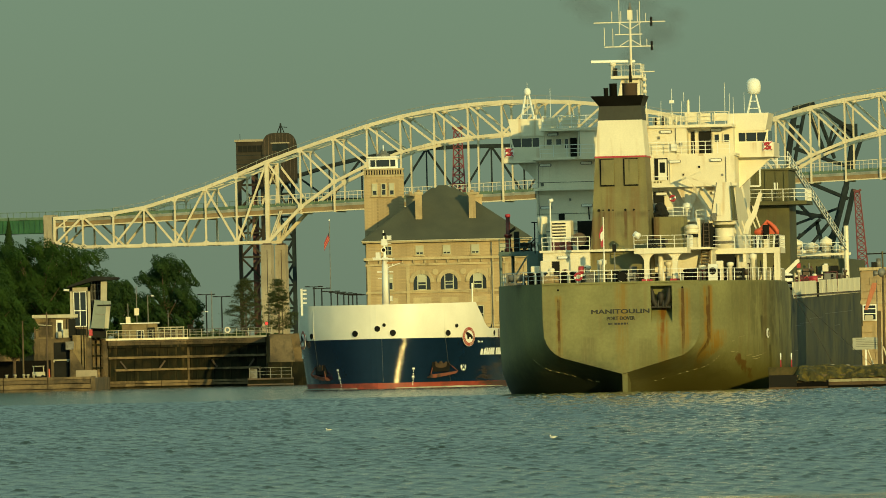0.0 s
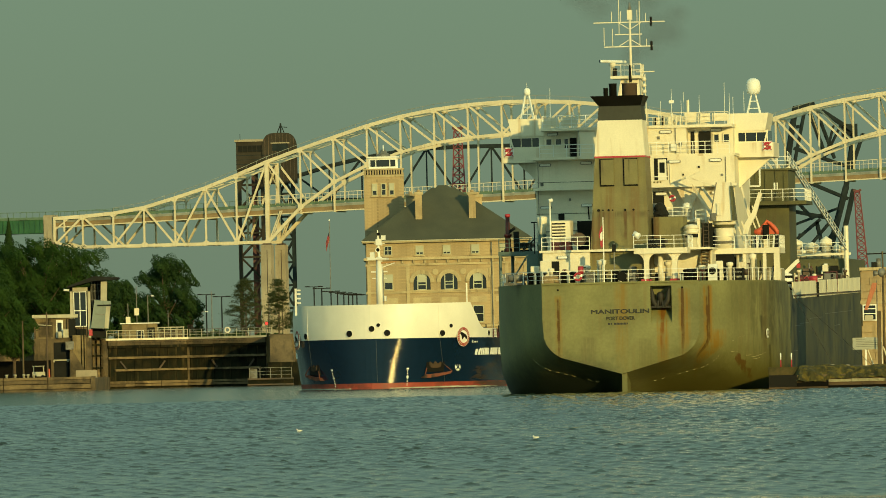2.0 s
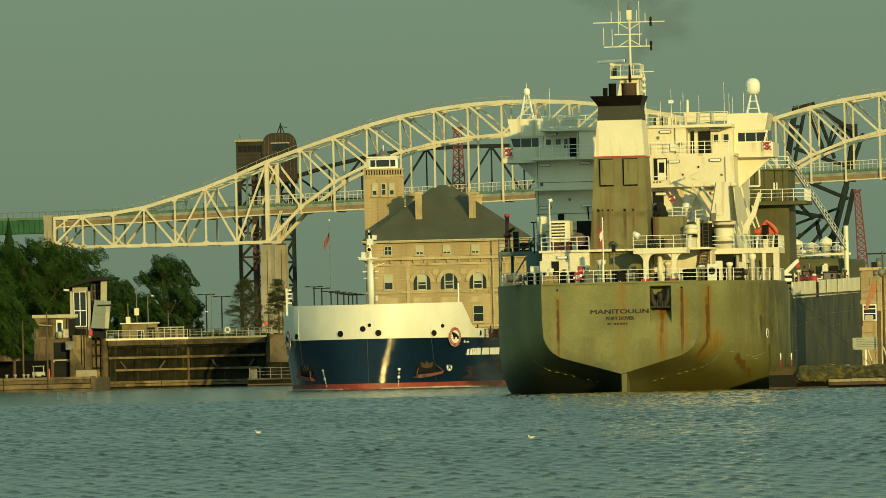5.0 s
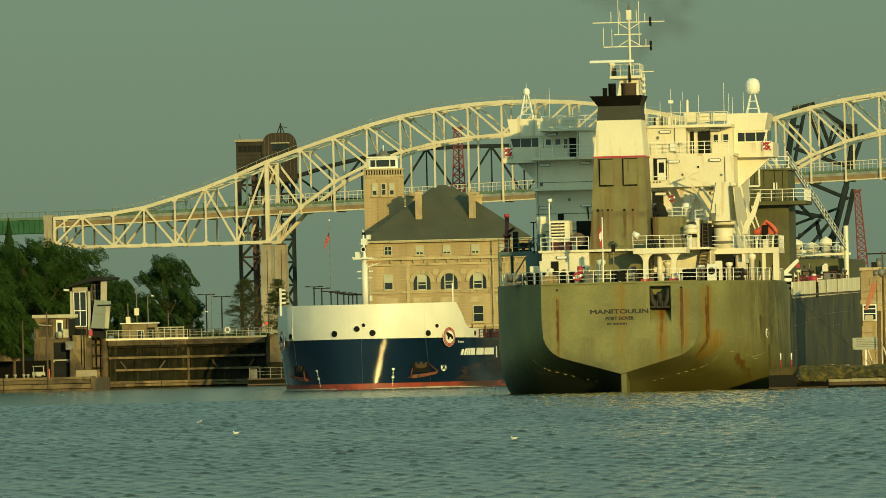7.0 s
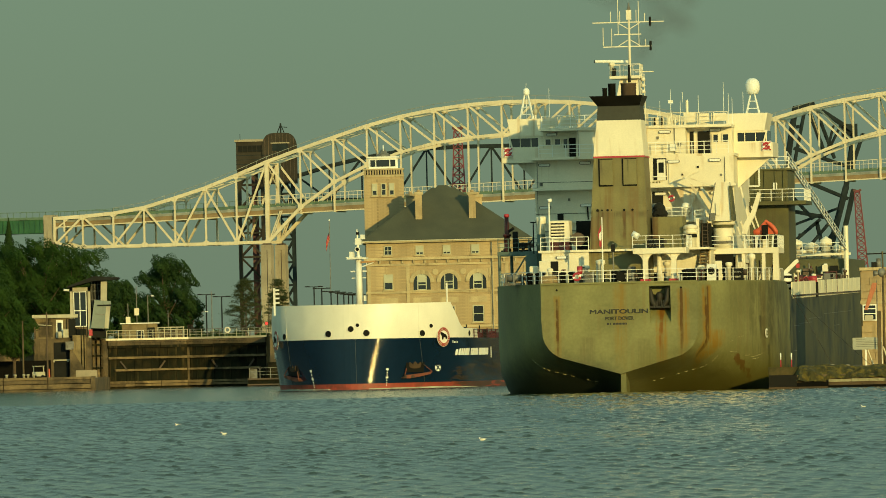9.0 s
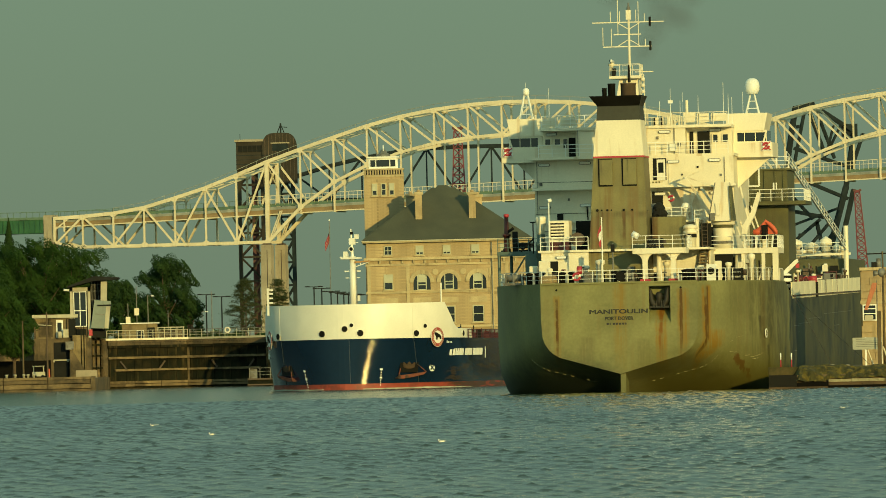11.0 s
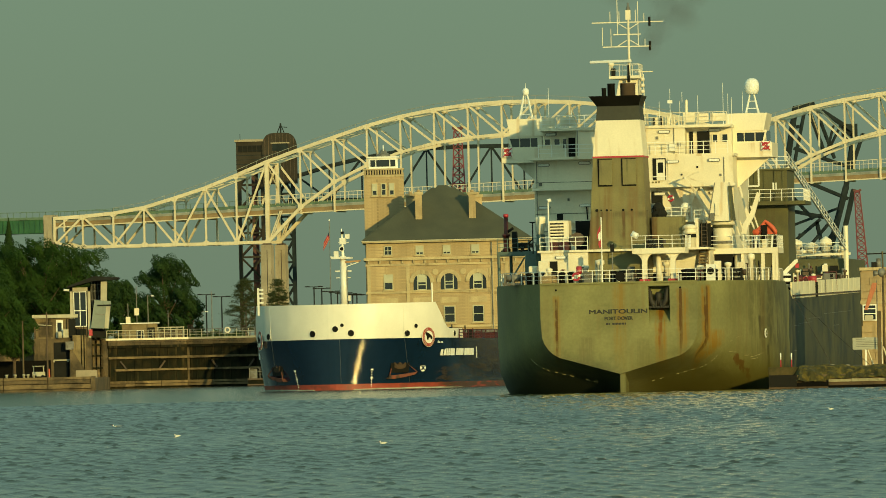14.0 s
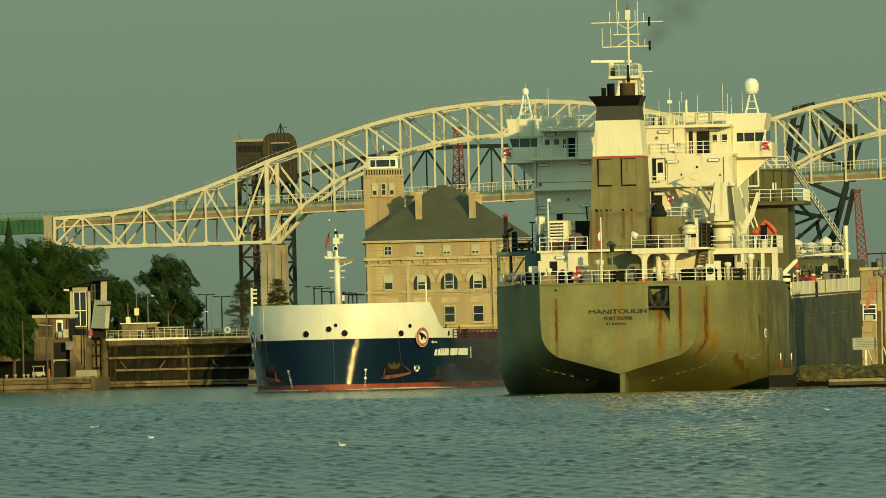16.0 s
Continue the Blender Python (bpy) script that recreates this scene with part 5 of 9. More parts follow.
        x0, x1 = sorted((s * 8.0, s * 10.7))
        part("wing_glass", box(B(), x0, x1, 21.8, 26.2, 20.3, 21.32), PANE, wing)
        part("wing_sill", box(B(), x0, x1, 21.66, 21.8, 20.3, 20.42), CREAM, wing)
        part("wing_head", box(B(), x0, x1, 21.6, 21.8, 21.14, 21.32), CREAM, wing)
        part("corner_post", box(B(), *sorted((s * 7.9, s * 8.3)), 21.62, 21.8, 20.3, 21.32), CREAM, wing)
        part("corner_post", bar(B(), (s * 10.45, 21.7, 20.25), (s * 10.75, 21.7, 21.35), 0.14), CREAM, wing)
        for i in range(4):
            x = x0 + (x1 - x0) * i / 3
            part("mullion", box(B(), x - 0.03, x + 0.03, 21.7, 21.82, 20.3, 21.32), CREAM, wing)
        br = B()
        prism(br, [(s * 7.4, 16.4), (s * 8.0, 16.4), (s * (10.2 if s < 0 else 11.0), 19.1), (s * 7.4, 19.1)] if s > 0 else [(s * 7.4, 17.3), (s * 8.3, 17.3), (s * 10.2, 19.1), (s * 7.4, 19.1)], 22.2, 22.6)
        part("wing_bracket", br, CREAM, wing)
        d = B()
        xc = s * 10.75
        box(d, xc - 0.4, xc + 0.4, 20.98, 21.08, 19.6, 20.4)
        fl = part("lifebuoy_rack", d, WHITE, wing)
        lifebuoy(fl, xc, 20.9, 20.0, 0.24)
        xx = B()
        bar(xx, (xc - 0.36, 20.93, 19.65), (xc + 0.36, 20.93, 20.35), 0.07)
        bar(xx, (xc - 0.36, 20.93, 20.35), (xc + 0.36, 20.93, 19.65), 0.07)
        part("rack_strap", xx, RED, fl)
        # satellite domes
        hgt, r = ((25.1, 0.62) if s > 0 else (25.1, 0.29))
        x = s * 9.45 - 0.45
        dm = B()
        lathe(dm, x, 24, [(r * 0.75, hgt - r * 1.15), (r * 0.98, hgt - r * 0.6), (r, hgt), (r * 0.92, hgt + r * 0.45), (r * 0.7, hgt + r * 0.78), (r * 0.35, hgt + r * 0.97), (0.02, hgt + r)], 20)
        dome = part("satellite_dome", dm, WHITE, root, "white satellite dome on a tripod")
        tp = B()
        for i in range(4):
            a = math.pi / 4 + i * math.pi / 2
            bar(tp, (x + 0.75 * math.cos(a), 24 + 0.75 * math.sin(a), 22.75), (x + 0.22 * math.cos(a), 24 + 0.22 * math.sin(a), hgt - r * 1.1), 0.08)
        for z, w in ((23.2, 0.62), (23.8, 0.45)):
            for i in range(4):
                a, b2 = math.pi / 4 + i * math.pi / 2, math.pi / 4 + (i + 1) * math.pi / 2
                bar(tp, (x + w * math.cos(a), 24 + w * math.sin(a), z), (x + w * math.cos(b2), 24 + w * math.sin(b2), z), 0.05)
        part("tripod", tp, WHITE, dome)
    part("small_dome", lathe(B(), -9.0, 22.5, [(0.14, 23.1), (0.22, 23.3), (0.2, 23.55), (0.05, 23.65)], 10), DIRTY_WHITE, root)
    antenna(root, -9.0, 22.5, 22.7, 23.1)
    for s in ((-9.9, 25.8), (-7.6, 25.2), (2.5, 24.9), (3.3, 23.9), (3.5, 24.6), (3.9, 24.0), (4.8, 24.3), (6.9, 25.3), (7.3, 24.4), (7.6, 24.1), (8.2, 24.6), (1.6, 23.9), (-3.0, 24.4), (-5.7, 23.4)):
        antenna(root, s[0], 24 if abs(s[0]) > 7.8 else 20.5, 21.84, s[1])
    part("wind_sensor", box(B(), 2.3, 2.7, 20.4, 20.6, 23.7, 23.95), WHITE, root)
    part("horn_antenna", tube(B(), (3.9, 20, 21.84), (3.9, 20, 23.9), 0.12, n=8), CREAM, root)

    # lit aft wall: lamps, windows, doors
    bulkhead_lamp(wh, -7.4, 19.95, 21.35, 0.9)
    for x, z in ((-7.9, 18.8), (-4.5, 18.9), (-7.9, 15.3), (-4.5, 15.4)):
        bulkhead_lamp(house, x, 18.55, z)
    for x, z in ((3.0, 18.8), (6.4, 18.85)):
        bulkhead_lamp(house, x, 16.86, z)
    bulkhead_lamp(house, 1.7, 18.5, 16.2)
    bulkhead_lamp(house, 6.3, 18.5, 16.2)
    bulkhead_lamp(wh, 2.2, 18.16, 21.3, 1.0)
    bulkhead_lamp(wh, 6.2, 19.95, 21.4, 1.0)
    part("doorway", box(B(), 1.3, 2.4, 16.86, 16.9, 17.3, 19.1), DARK, house)
    part("door_leaf", box(B(), 1.62, 2.32, 16.8, 16.86, 17.3, 19.0), CREAM_CLEAN, house)
    part("door_glass", box(B(), 1.75, 2.18, 16.77, 16.8, 17.9, 18.75), PANE, house)
    part("door_bar", box(B(), 1.3, 2.45, 16.74, 16.8, 17.55, 17.62), WHITE, house)
    part("doorway", box(B(), 1.0, 1.9, 18.5, 18.6, 14.3, 16.4), DARK, house)
    part("doorway", box(B(), 6.4, 7.1, 18.5, 18.6, 14.4, 16.0), PANE, house)
    part("doorway", box(B(), 5.6, 6.6, 18.5, 18.6, 11.7, 13.4), DARK, house)
    d = B()
    prism(d, [(3.0, 16.7), (5.0, 16.7), (4.0, 14.4)], 17.6, 17.9)
    part("gusset_bracket", d, CREAM, house)
    d = B()
    for i, w in enumerate((0.16, 0.28, 0.28, 0.22)):
        box(d, 0.95 + i * 0.26, 0.95 + i * 0.26 + w * 0.6, 16.87, 16.896, 17.06, 17.2)
    part("notice_bars", d, FUNNEL_TAN, house)
    part("pipe_run", bar(B(), (-8.6, 18.5, 13.3), (-2.9, 18.5, 13.35), 0.07), GREY, house)
    # plate seams, conduits and junction boxes on the aft walls
    for z in (18.1, 17.35, 15.95, 14.75, 13.0, 12.3):
        part("plate_seam", box(B(), -8.66, -2.6, 18.57, 18.6, z, z + 0.035), BLACKSTEEL if z in (17.35, 14.75, 13.0) else CREAM, house)
    for x0, x1, y, z in ((0.4, 7.8, 16.87, 17.9), (1.2, 7.7, 18.57, 15.2), (1.2, 7.7, 18.57, 12.6)):
        part("plate_seam", box(B(), x0, x1, y, y + 0.03, z, z + 0.03), CREAM, house)
    for x, y, z0, z1 in ((-8.5, 18.5, 11.6, 19.1), (-3.6, 18.5, 13.4, 19.1), (-6.4, 19.93, 19.5, 21.6), (-5.0, 18.12, 19.5, 21.6), (0.7, 18.12, 19.5, 21.6), (3.0, 18.12, 19.5, 21.6), (5.85, 19.92, 19.5, 21.6), (2.6, 16.84, 17.0, 19.1), (7.2, 16.84, 17.0, 19.1), (4.9, 18.5, 11.7, 16.5), (7.5, 18.5, 11.7, 16.6)):
        part("conduit", bar(B(), (x, y, z0), (x, y, z1), 0.05), GREY if x % 1 < 0.55 else CREAM, house)
    for x, y, z, w in ((-8.2, 18.45, 17.2, 0.2), (-5.9, 18.45, 15.9, 0.14), (-3.3, 18.45, 18.2, 0.16), (1.6, 18.08, 20.8, 0.16), (3.4, 18.08, 20.2, 0.22), (5.0, 16.8, 18.3, 0.12), (6.9, 16.8, 17.6, 0.14), (3.7, 16.8, 17.7, 0.1), (-7.0, 19.9, 21.4, 0.15)):
        part("junction_box", box(B(), x - w * 0.6, x + w * 0.6, y, y + 0.15, z - w * 0.6, z + w * 0.8), BLACKSTEEL if w < 0.13 else GREY, house)
    part("port_square", box(B(), -6.9, -6.4, 18.52, 18.6, 14.1, 14.75), BLACKSTEEL, house)
    part("hose", bar(B(), (-4.3, 18.45, 13.5), (-4.4, 18.45, 15.3), 0.1), BLACK, house)

    # mast on the bridge roof
    mast = part("radar_mast", frustum(B(), (-1.75, 0.62, 14.0, 16.5, 21.84), (-1.02, 0.48, 14.3, 16.2, 25.66)), CREAM, root, "cream radar mast with yards")
    part("mast_platform", box(B(), -1.8, 0.72, 13.6, 16.4, 25.64, 25.87), CREAM, mast)
    railing(mast, [(-1.75, 13.7, 25.87), (0.68, 13.7, 25.87), (0.68, 16.3, 25.87), (-1.75, 16.3, 25.87), (-1.75, 13.7, 25.87)], CREAM, 0.95, 2, 0.8, 0.038)
    part("mast_ladder", bar(bar(B(), (0.8, 14.2, 21.84), (0.74, 14.2, 26.2), 0.07), (1.05, 14.2, 21.84), (0.98, 14.2, 26.0), 0.07), CREAM, mast)
    for z in (25.4, 24.9, 24.4):
        part("ladder_cage", lathe(B(), 0.9, 14.1, [(0.16, z), (0.2, z + 0.15), (0.16, z + 0.3)], 10), CREAM, mast)
    part("flag_locker", box(B(), -1.62, -1.3, 13.9, 14.2, 25.87, 26.5), BLACKSTEEL, mast)
    part("pole", tube(B(), (-0.25, 15, 22), (-0.25, 15, 31.2), 0.14, 0.09, n=10), CREAM, mast)
    for z, x0, x1 in ((30.3, -3.25, 2.65), (29.3, -1.5, 0.75), (28.3, -2.4, 1.6), (26.2, 0.2, 1.7)):
        part("yard", bar(B(), (x0, 15, z), (x1, 15, z), 0.085), CREAM, mast)
    for x, z0, z1 in ((-1.15, 29.3, 32.3), (-1.75, 30.3, 31.2), (0.55, 28.4, 32.0), (1.05, 30.3, 31.0), (-2.4, 28.4, 29.9), (-1.7, 28.4, 29.8), (1.1, 28.3, 28.9), (0.35, 30.3, 31.3), (-1.0, 30.3, 31.2)):
        part("whip_aerial", tube(B(), (x, 15, z0), (x, 15, z1), 0.034, n=6), CREAM, mast)
    part("mast_light", box(B(), -0.45, -0.05, 14.8, 15.2, 30.5, 31.3), CREAM, mast)
    part("mast_top_light", lathe(B(), -0.25, 15, [(0.14, 31.3), (0.14, 31.55), (0.08, 31.6), (0.08, 31.9)], 8), GREY, mast)
    for z in (30.3, 28.3):
        part("signal_lamp", tube(B(), (1.5, 15, z - 0.35), (1.5, 15, z + 0.4), 0.1, n=8), BLACK, mast)
    for s in (-1, 1):
        br = B()
        bar(br, (-0.25, 15, 29.7), (-0.25 + s * 0.9, 15, 30.25), 0.06)
        bar(br, (-0.25, 15, 28.9), (-0.25 + s * 0.9, 15, 28.35), 0.06)
        part("stay_bracket", br, CREAM, mast)
    part("mast_cable", tube(B(), (-0.18, 13.55, 26.75), (-0.16, 13.55, 25.3), 0.07, 0.13, n=8), BLACK, mast)
    part("radar_pedestal", lathe(B(), -1.75, 15, [(0.16, 25.87), (0.16, 26.7), (0.28, 26.75), (0.25, 26.98)], 12), CREAM, mast)
    rd = B()
    box(rd, -1.85, 1.85, -0.16, 0.0, -0.11, 0.11)
    bmesh.ops.bevel(rd, geom=list(rd.edges), offset=0.04, segments=1, affect="EDGES")
    scanner = part("radar_scanner", rd, WHITE, root, "white rotating radar scanner bar", at=pose(-1.75, 15, 27.1))
    part("scanner_back", box(B(), -1.85, 1.85, 0.0, 0.07, -0.1, 0.1), HULL_BLUE, scanner)

    # poop deck: lower house, vents, platforms
    low = part("lower_house", box(B(), -6.85, 6.6, 9.5, 18.6, 8.8, 11.4), CREAM, root, "cream lower deckhouse")
    part("house_annex", box(B(), -6.85, -3.0, 5.7, 9.5, 8.8, 11.4), CREAM, low)
    part("boat_deck", box(B(), -7.1, 6.8, 5.5, 18.6, 11.4, 11.58), CREAM, low)
    part("doorway", box(B(), -6.2, -5.5, 5.64, 5.7, 8.85, 10.7), DARK, low)
    bulkhead_lamp(low, -5.2, 5.66, 11.0, 0.9)
    railing(root, [(-6.9, 5.65, 11.58), (-3.0, 5.65, 11.58)], WHITE, 1.05, 3, 1.0, 0.05)
    vb = part("vent_box", box(B(), -6.26, -4.6, 6.4, 8.4, 12.3, 14.0), CREAM, root, "cream louvred ventilator box")
    sl = mesh_of("louvre_slat", box(B(), -0.7, 0.4, -0.1, 0.02, -0.07, 0.07), CREAM)
    gp = mesh_of("louvre_gap", box(B(), -0.7, 0.4, -0.03, 0.0, -0.07, 0.07), DARK)
    for i in range(5):
        part("louvre_slat", sl, CREAM, vb, at=pose(-5.42, 6.38, 12.62 + i * 0.25))
        part("louvre_gap", gp, DARK, vb, at=pose(-5.42, 6.398, 12.75 + i * 0.25))
    part("vent_stand", box(B(), -6.2, -4.65, 6.5, 8.2, 11.58, 12.3), DARKRED, root)
    part("storage_recess", box(B(), -4.4, -2.9, 9.6, 9.8, 11.6, 14.0), DARK, root)
    part("fan_drum", tube(B(), (-3.95, 6.2, 12.45), (-3.95, 7.2, 12.45), 0.55, n=16), RUSTY, root)
    part("searchlight_post", tube(B(), (-6.2, 6.0, 11.58), (-6.2, 6.0, 15.6), 0.06, n=6), WHITE, root)
    part("searchlight", tube(B(), (-6.28, 5.8, 15.6), (-6.0, 6.0, 15.68), 0.15, n=10), WHITE, root)
    part("vent_trunk", lathe(B(), -7.1, 8.0, [(0.4, 8.8), (0.4, 12.0), (0.46, 12.05), (0.46, 12.2), (0.36, 12.3), (0.34, 12.95)], 16), TEAL, root)
    part("cowl_vent", lathe(B(), -7.1, 8.0, [(0.26, 12.9), (0.3, 13.2), (0.42, 14.0), (0.44, 14.3), (0.36, 14.4), (0.05, 14.42)], 16), CREAM, root)
    # port crane platform
    plat = part("crane_platform", box(B(), -11.2, -7.7, 12.0, 15.4, 11.3, 11.65), TEAL, root)
    for x, y in ((-11.05, 12.15), (-10.4, 15.2), (-8.1, 12.15), (-8.1, 15.2)):
        part("platform_leg", tube(B(), (x, y, 8.8), (x, y, 11.3), 0.13, n=8), TEAL, plat)
    part("platform_brace", bar(B(), (-10.3, 12.2, 9.0), (-8.9, 12.2, 11.2), 0.12), TEAL, plat)
    part("side_house", box(B(), -8.6, -6.95, 9.5, 11.9, 8.8, 11.3), TEAL, root)
    railing(root, [(-11.15, 12.1, 11.65), (-7.75, 12.1, 11.65)], TEAL, 1.05, 3, 0.9, 0.05)
    part("provision_crane", tube(B(), (-10.5, 13.0, 11.65), (-10.5, 13.0, 14.5), 0.22, 0.17, n=12), DARKRED, root, "dark red provision crane")
    part("crane_base", lathe(B(), -10.5, 13.0, [(0.34, 11.65), (0.34, 11.9), (0.24, 11.95), (0.24, 12.9), (0.34, 12.92), (0.34, 13.1)], 12), DARKRED, root)
    part("crane_cap", lathe(B(), -10.5, 13.0, [(0.22, 14.5), (0.22, 14.72), (0.1, 14.76)], 12), RED, root)
    mooring_winch(root, -9.2, 13.0, 11.65, 0.75, BLACKSTEEL)
    part("crane_motor", box(B(), -10.0, -9.6, 12.7, 13.3, 11.65, 13.3), BLACKSTEEL, root)
    part("crane_arm", bar(B(), (-10.5, 13, 13.2), (-9.9, 13, 13.6), 0.22), BLACKSTEEL, root)
    mooring_winch(root, -9.0, 4.6, 8.82, 0.9)
    # central gallows platform
    gal = part("gallows_platform", box(B(), 0.95, 5.25, 2.2, 5.2, 11.1, 11.55), CREAM, root, "cream gallows platform over the stern winch")
    for x in (1.92, 4.22):
        part("gallows_leg", box(B(), x - 0.2, x + 0.2, 2.4, 2.9, 8.82, 11.1), CREAM, gal)
        kb = B()
        for s in (-1, 1):
            arc = [(x + s * (0.2 + 0.62 * (1 - math.cos(i * math.pi / 12))), 11.1 - 0.7 * (1 - math.sin(i * math.pi / 12))) for i in range(7)]
            prism(kb, [(x + s * 0.19, 11.11)] + arc, 2.45, 2.85)
        part("knee", kb, CREAM, gal)
        part("leg_foot", box(B(), x - 0.4, x + 0.4, 2.2, 3.0, 8.83, 9.05), RED, gal)
    part("gallows_column", tube(B(), (2.95, 3.6, 8.82), (2.95, 3.6, 11.1), 0.22, n=14), CREAM, gal)
    railing(root, [(0.95, 2.3, 11.55), (5.3, 2.3, 11.55)], WHITE, 1.0, 3, 1.0, 0.042)
    railing(root, [(5.3, 2.3, 11.55), (5.3, 6.6, 11.55)], WHITE, 1.0, 3, 1.0, 0.042)
    mooring_winch(root, 2.6, 4.0, 11.55, 0.8, BLACKSTEEL)
    part("grey_casing", box(B(), 1.95, 4.4, 8.6, 12, 11.58, 14.15), FUNNEL_TAN, root, "soot-streaked machinery casing")
    part("tank_drum", lathe(B(), 5.1, 8.2, [(0.45, 11.58), (0.45, 12.7), (0.6, 12.75), (0.6, 12.95), (0.46, 12.97), (0.46, 13.1), (0.6, 13.12), (0.6, 13.3), (0.46, 13.42), (0.05, 13.5)], 16), CREAM, root)
    part("drum_grille", lathe(B(), 5.1, 8.2, [(0.52, 12.4), (0.52, 12.68)], 16), DARK, root)
    part("floodlight_post", tube(B(), (-0.5, 0.8, 8.82), (-0.5, 0.8, 12.0), 0.06, n=6), GREY, root)
    part("floodlight", box(B(), -0.65, -0.35, 0.65, 0.85, 11.3, 11.9), BLACKSTEEL, root)
    part("floodlight", tube(B(), (0.95, 2.5, 12.75), (1.4, 2.4, 12.5), 0.25, n=10), WHITE, root)
    # gangway stair, cabinets, hose boxes on the open deck
    stair = part("stair", bar(B(), (5.75, 8.6, 8.9), (5.75, 9.3, 11.4), 0.08, 0.25), WALER, root, "brown steel stair")
    part("stringer", bar(B(), (6.45, 8.6, 8.9), (6.45, 9.3, 11.4), 0.08, 0.25), WALER, stair)
    tread = mesh_of("tread", box(B(), 5.75, 6.45, -0.12, 0.12, -0.06, 0.06), WALER)
    for i in range(10):
        part("tread", tread, WALER, stair, at=pose(0, 8.62 + i * 0.07, 9.1 + i * 0.25))
    for x, y, w, h, m in ((-6.3, 3.0, 0.9, 1.9, CREAM), (-2.6, 1.8, 0.9, 0.9, GREY), (-1.7, 1.5, 0.5, 1.6, CREAM), (-0.3, 2.4, 0.9, 0.8, CREAM), (4.9, 2.8, 0.5, 0.9, CREAM),
                          (5.6, 2.5, 0.8, 1.0, BLACKSTEEL), (-4.6, 2.6, 0.7, 1.0, CREAM), (-7.3, 4.0, 0.7, 1.5, CREAM), (0.6, 4.6, 0.6, 1.3, GREY), (7.6, 4.8, 0.6, 1.6, CREAM), (9.2, 7.5, 0.5, 1.5, CREAM)):
        d = box(B(), x - w / 2, x + w / 2, y - 0.3, y + 0.3, 8.82, 8.82 + h)
        bmesh.ops.bevel(d, geom=list(d.edges), offset=0.05, segments=1, affect="EDGES")
        part("deck_locker", d, m, root)
    mooring_winch(root, -5.4, 3.4, 8.82, 0.9, RUSTY)
    mooring_winch(root, 0.3, 3.0, 8.82, 0.8)
    mooring_winch(root, 8.6, 6.8, 8.82, 1.0, BLACKSTEEL)
    for x, y in ((-4.3, 1.2), (-0.1, 1.0), (5.6, 1.2), (7.2, 3.2), (-7.2, 3.0)):
        bollard_pair(root, x, y, 8.82)
    for x, y, h, r in ((-1.55, 0.9, 1.9, 0.24), (6.2, 4.5, 1.3, 0.2), (9.9, 9.5, 2.2, 0.2), (-5.7, 1.4, 1.3, 0.16), (-3.0, 3.4, 1.5, 0.2), (8.4, 5.5, 1.5, 0.18), (3.3, 6.2, 1.7, 0.2)):
        part("vent_mushroom", lathe(B(), x, y, [(r, 8.82), (r, 8.82 + h * 0.75), (r * 1.6, 8.82 + h * 0.8), (r * 1.6, 8.82 + h * 0.95), (0.05, 8.82 + h)], 12), CREAM, root)
    lifebuoy(root, -3.4, 0.0, 9.35, 0.27)
    part("tyre_fender", tube(B(), (0.15, -0.05, 9.3), (0.15, 0.25, 9.3), 0.38, n=16), BLACK, root)
    part("speaker_post", box(B(), 6.85, 7.6, 2.9, 3.5, 8.82, 10.15), WHITE, root)
    part("round_hatch", tube(B(), (7.2, 2.86, 9.6), (7.2, 2.9, 9.6), 0.3, n=16), BLACK, root)
    # ensign staff at the stern
    part("ensign_staff", tube(B(), (-1.3, 0.3, 8.82), (-1.3, 0.3, 14.1), 0.06, 0.045, n=8), WHITE, root)
    ens = part("ensign", prism(B(), [(-1.36, 13.5), (-1.36, 12.95), (-1.52, 12.75), (-1.62, 12.35), (-1.66, 12.7), (-1.55, 13.1)], 0.24, 0.3), RED, root, "limp red and white ensign")
    part("white_field", prism(B(), [(-1.36, 13.0), (-1.36, 12.35), (-1.48, 12.15), (-1.56, 12.45), (-1.54, 12.75)], 0.2, 0.27), WHITE, ens)
    part("fly_fold", prism(B(), [(-1.36, 12.4), (-1.36, 11.75), (-1.47, 11.65), (-1.56, 11.9), (-1.52, 12.25)], 0.22, 0.29), RED, ens)
    # davit frames, pipes and valves on the poop
    for x in (-7.85, -7.0):
        part("davit_frame", bar(B(), (x, 9.0, 11.4), (x, 9.0, 14.0), 0.09), BLACKSTEEL, root)
    part("davit_frame", bar(B(), (-8.1, 9.0, 13.95), (-7.0, 9.0, 13.95), 0.1), BLACKSTEEL, root)
    part("davit_frame", bar(B(), (-7.85, 9.0, 12.6), (-8.9, 9.4, 11.6), 0.08), BLACKSTEEL, root)
    rp = random.Random(31)
    for i in range(26):
        x = -6.2 + i * 0.52 + rp.uniform(-0.15, 0.15)
        y = rp.uniform(2.2, 5.2)
        h = rp.uniform(0.5, 1.3)
        m = rp.choice((BLACKSTEEL, RUSTY, GREY, CREAM, DARKRED, DARK))
        if i % 3 == 0:
            part("valve_stem", lathe(B(), x, y, [(0.06, 8.82), (0.06, 8.82 + h), (0.22, 8.83 + h), (0.22, 8.89 + h), (0.04, 8.92 + h)], 8), m, root)
        elif i % 3 == 1:
            part("deck_pipe", bar(B(), (x - 0.5, y, 8.95 + h * 0.4), (x + 0.6, y, 8.95 + h * 0.4), 0.13), m, root)
        else:
            q = box(B(), x - 0.22, x + 0.22, y, y + 0.3, 8.82, 8.82 + h * 0.8)
            bmesh.ops.bevel(q, geom=list(q.edges), offset=0.04, segments=1, affect="EDGES")
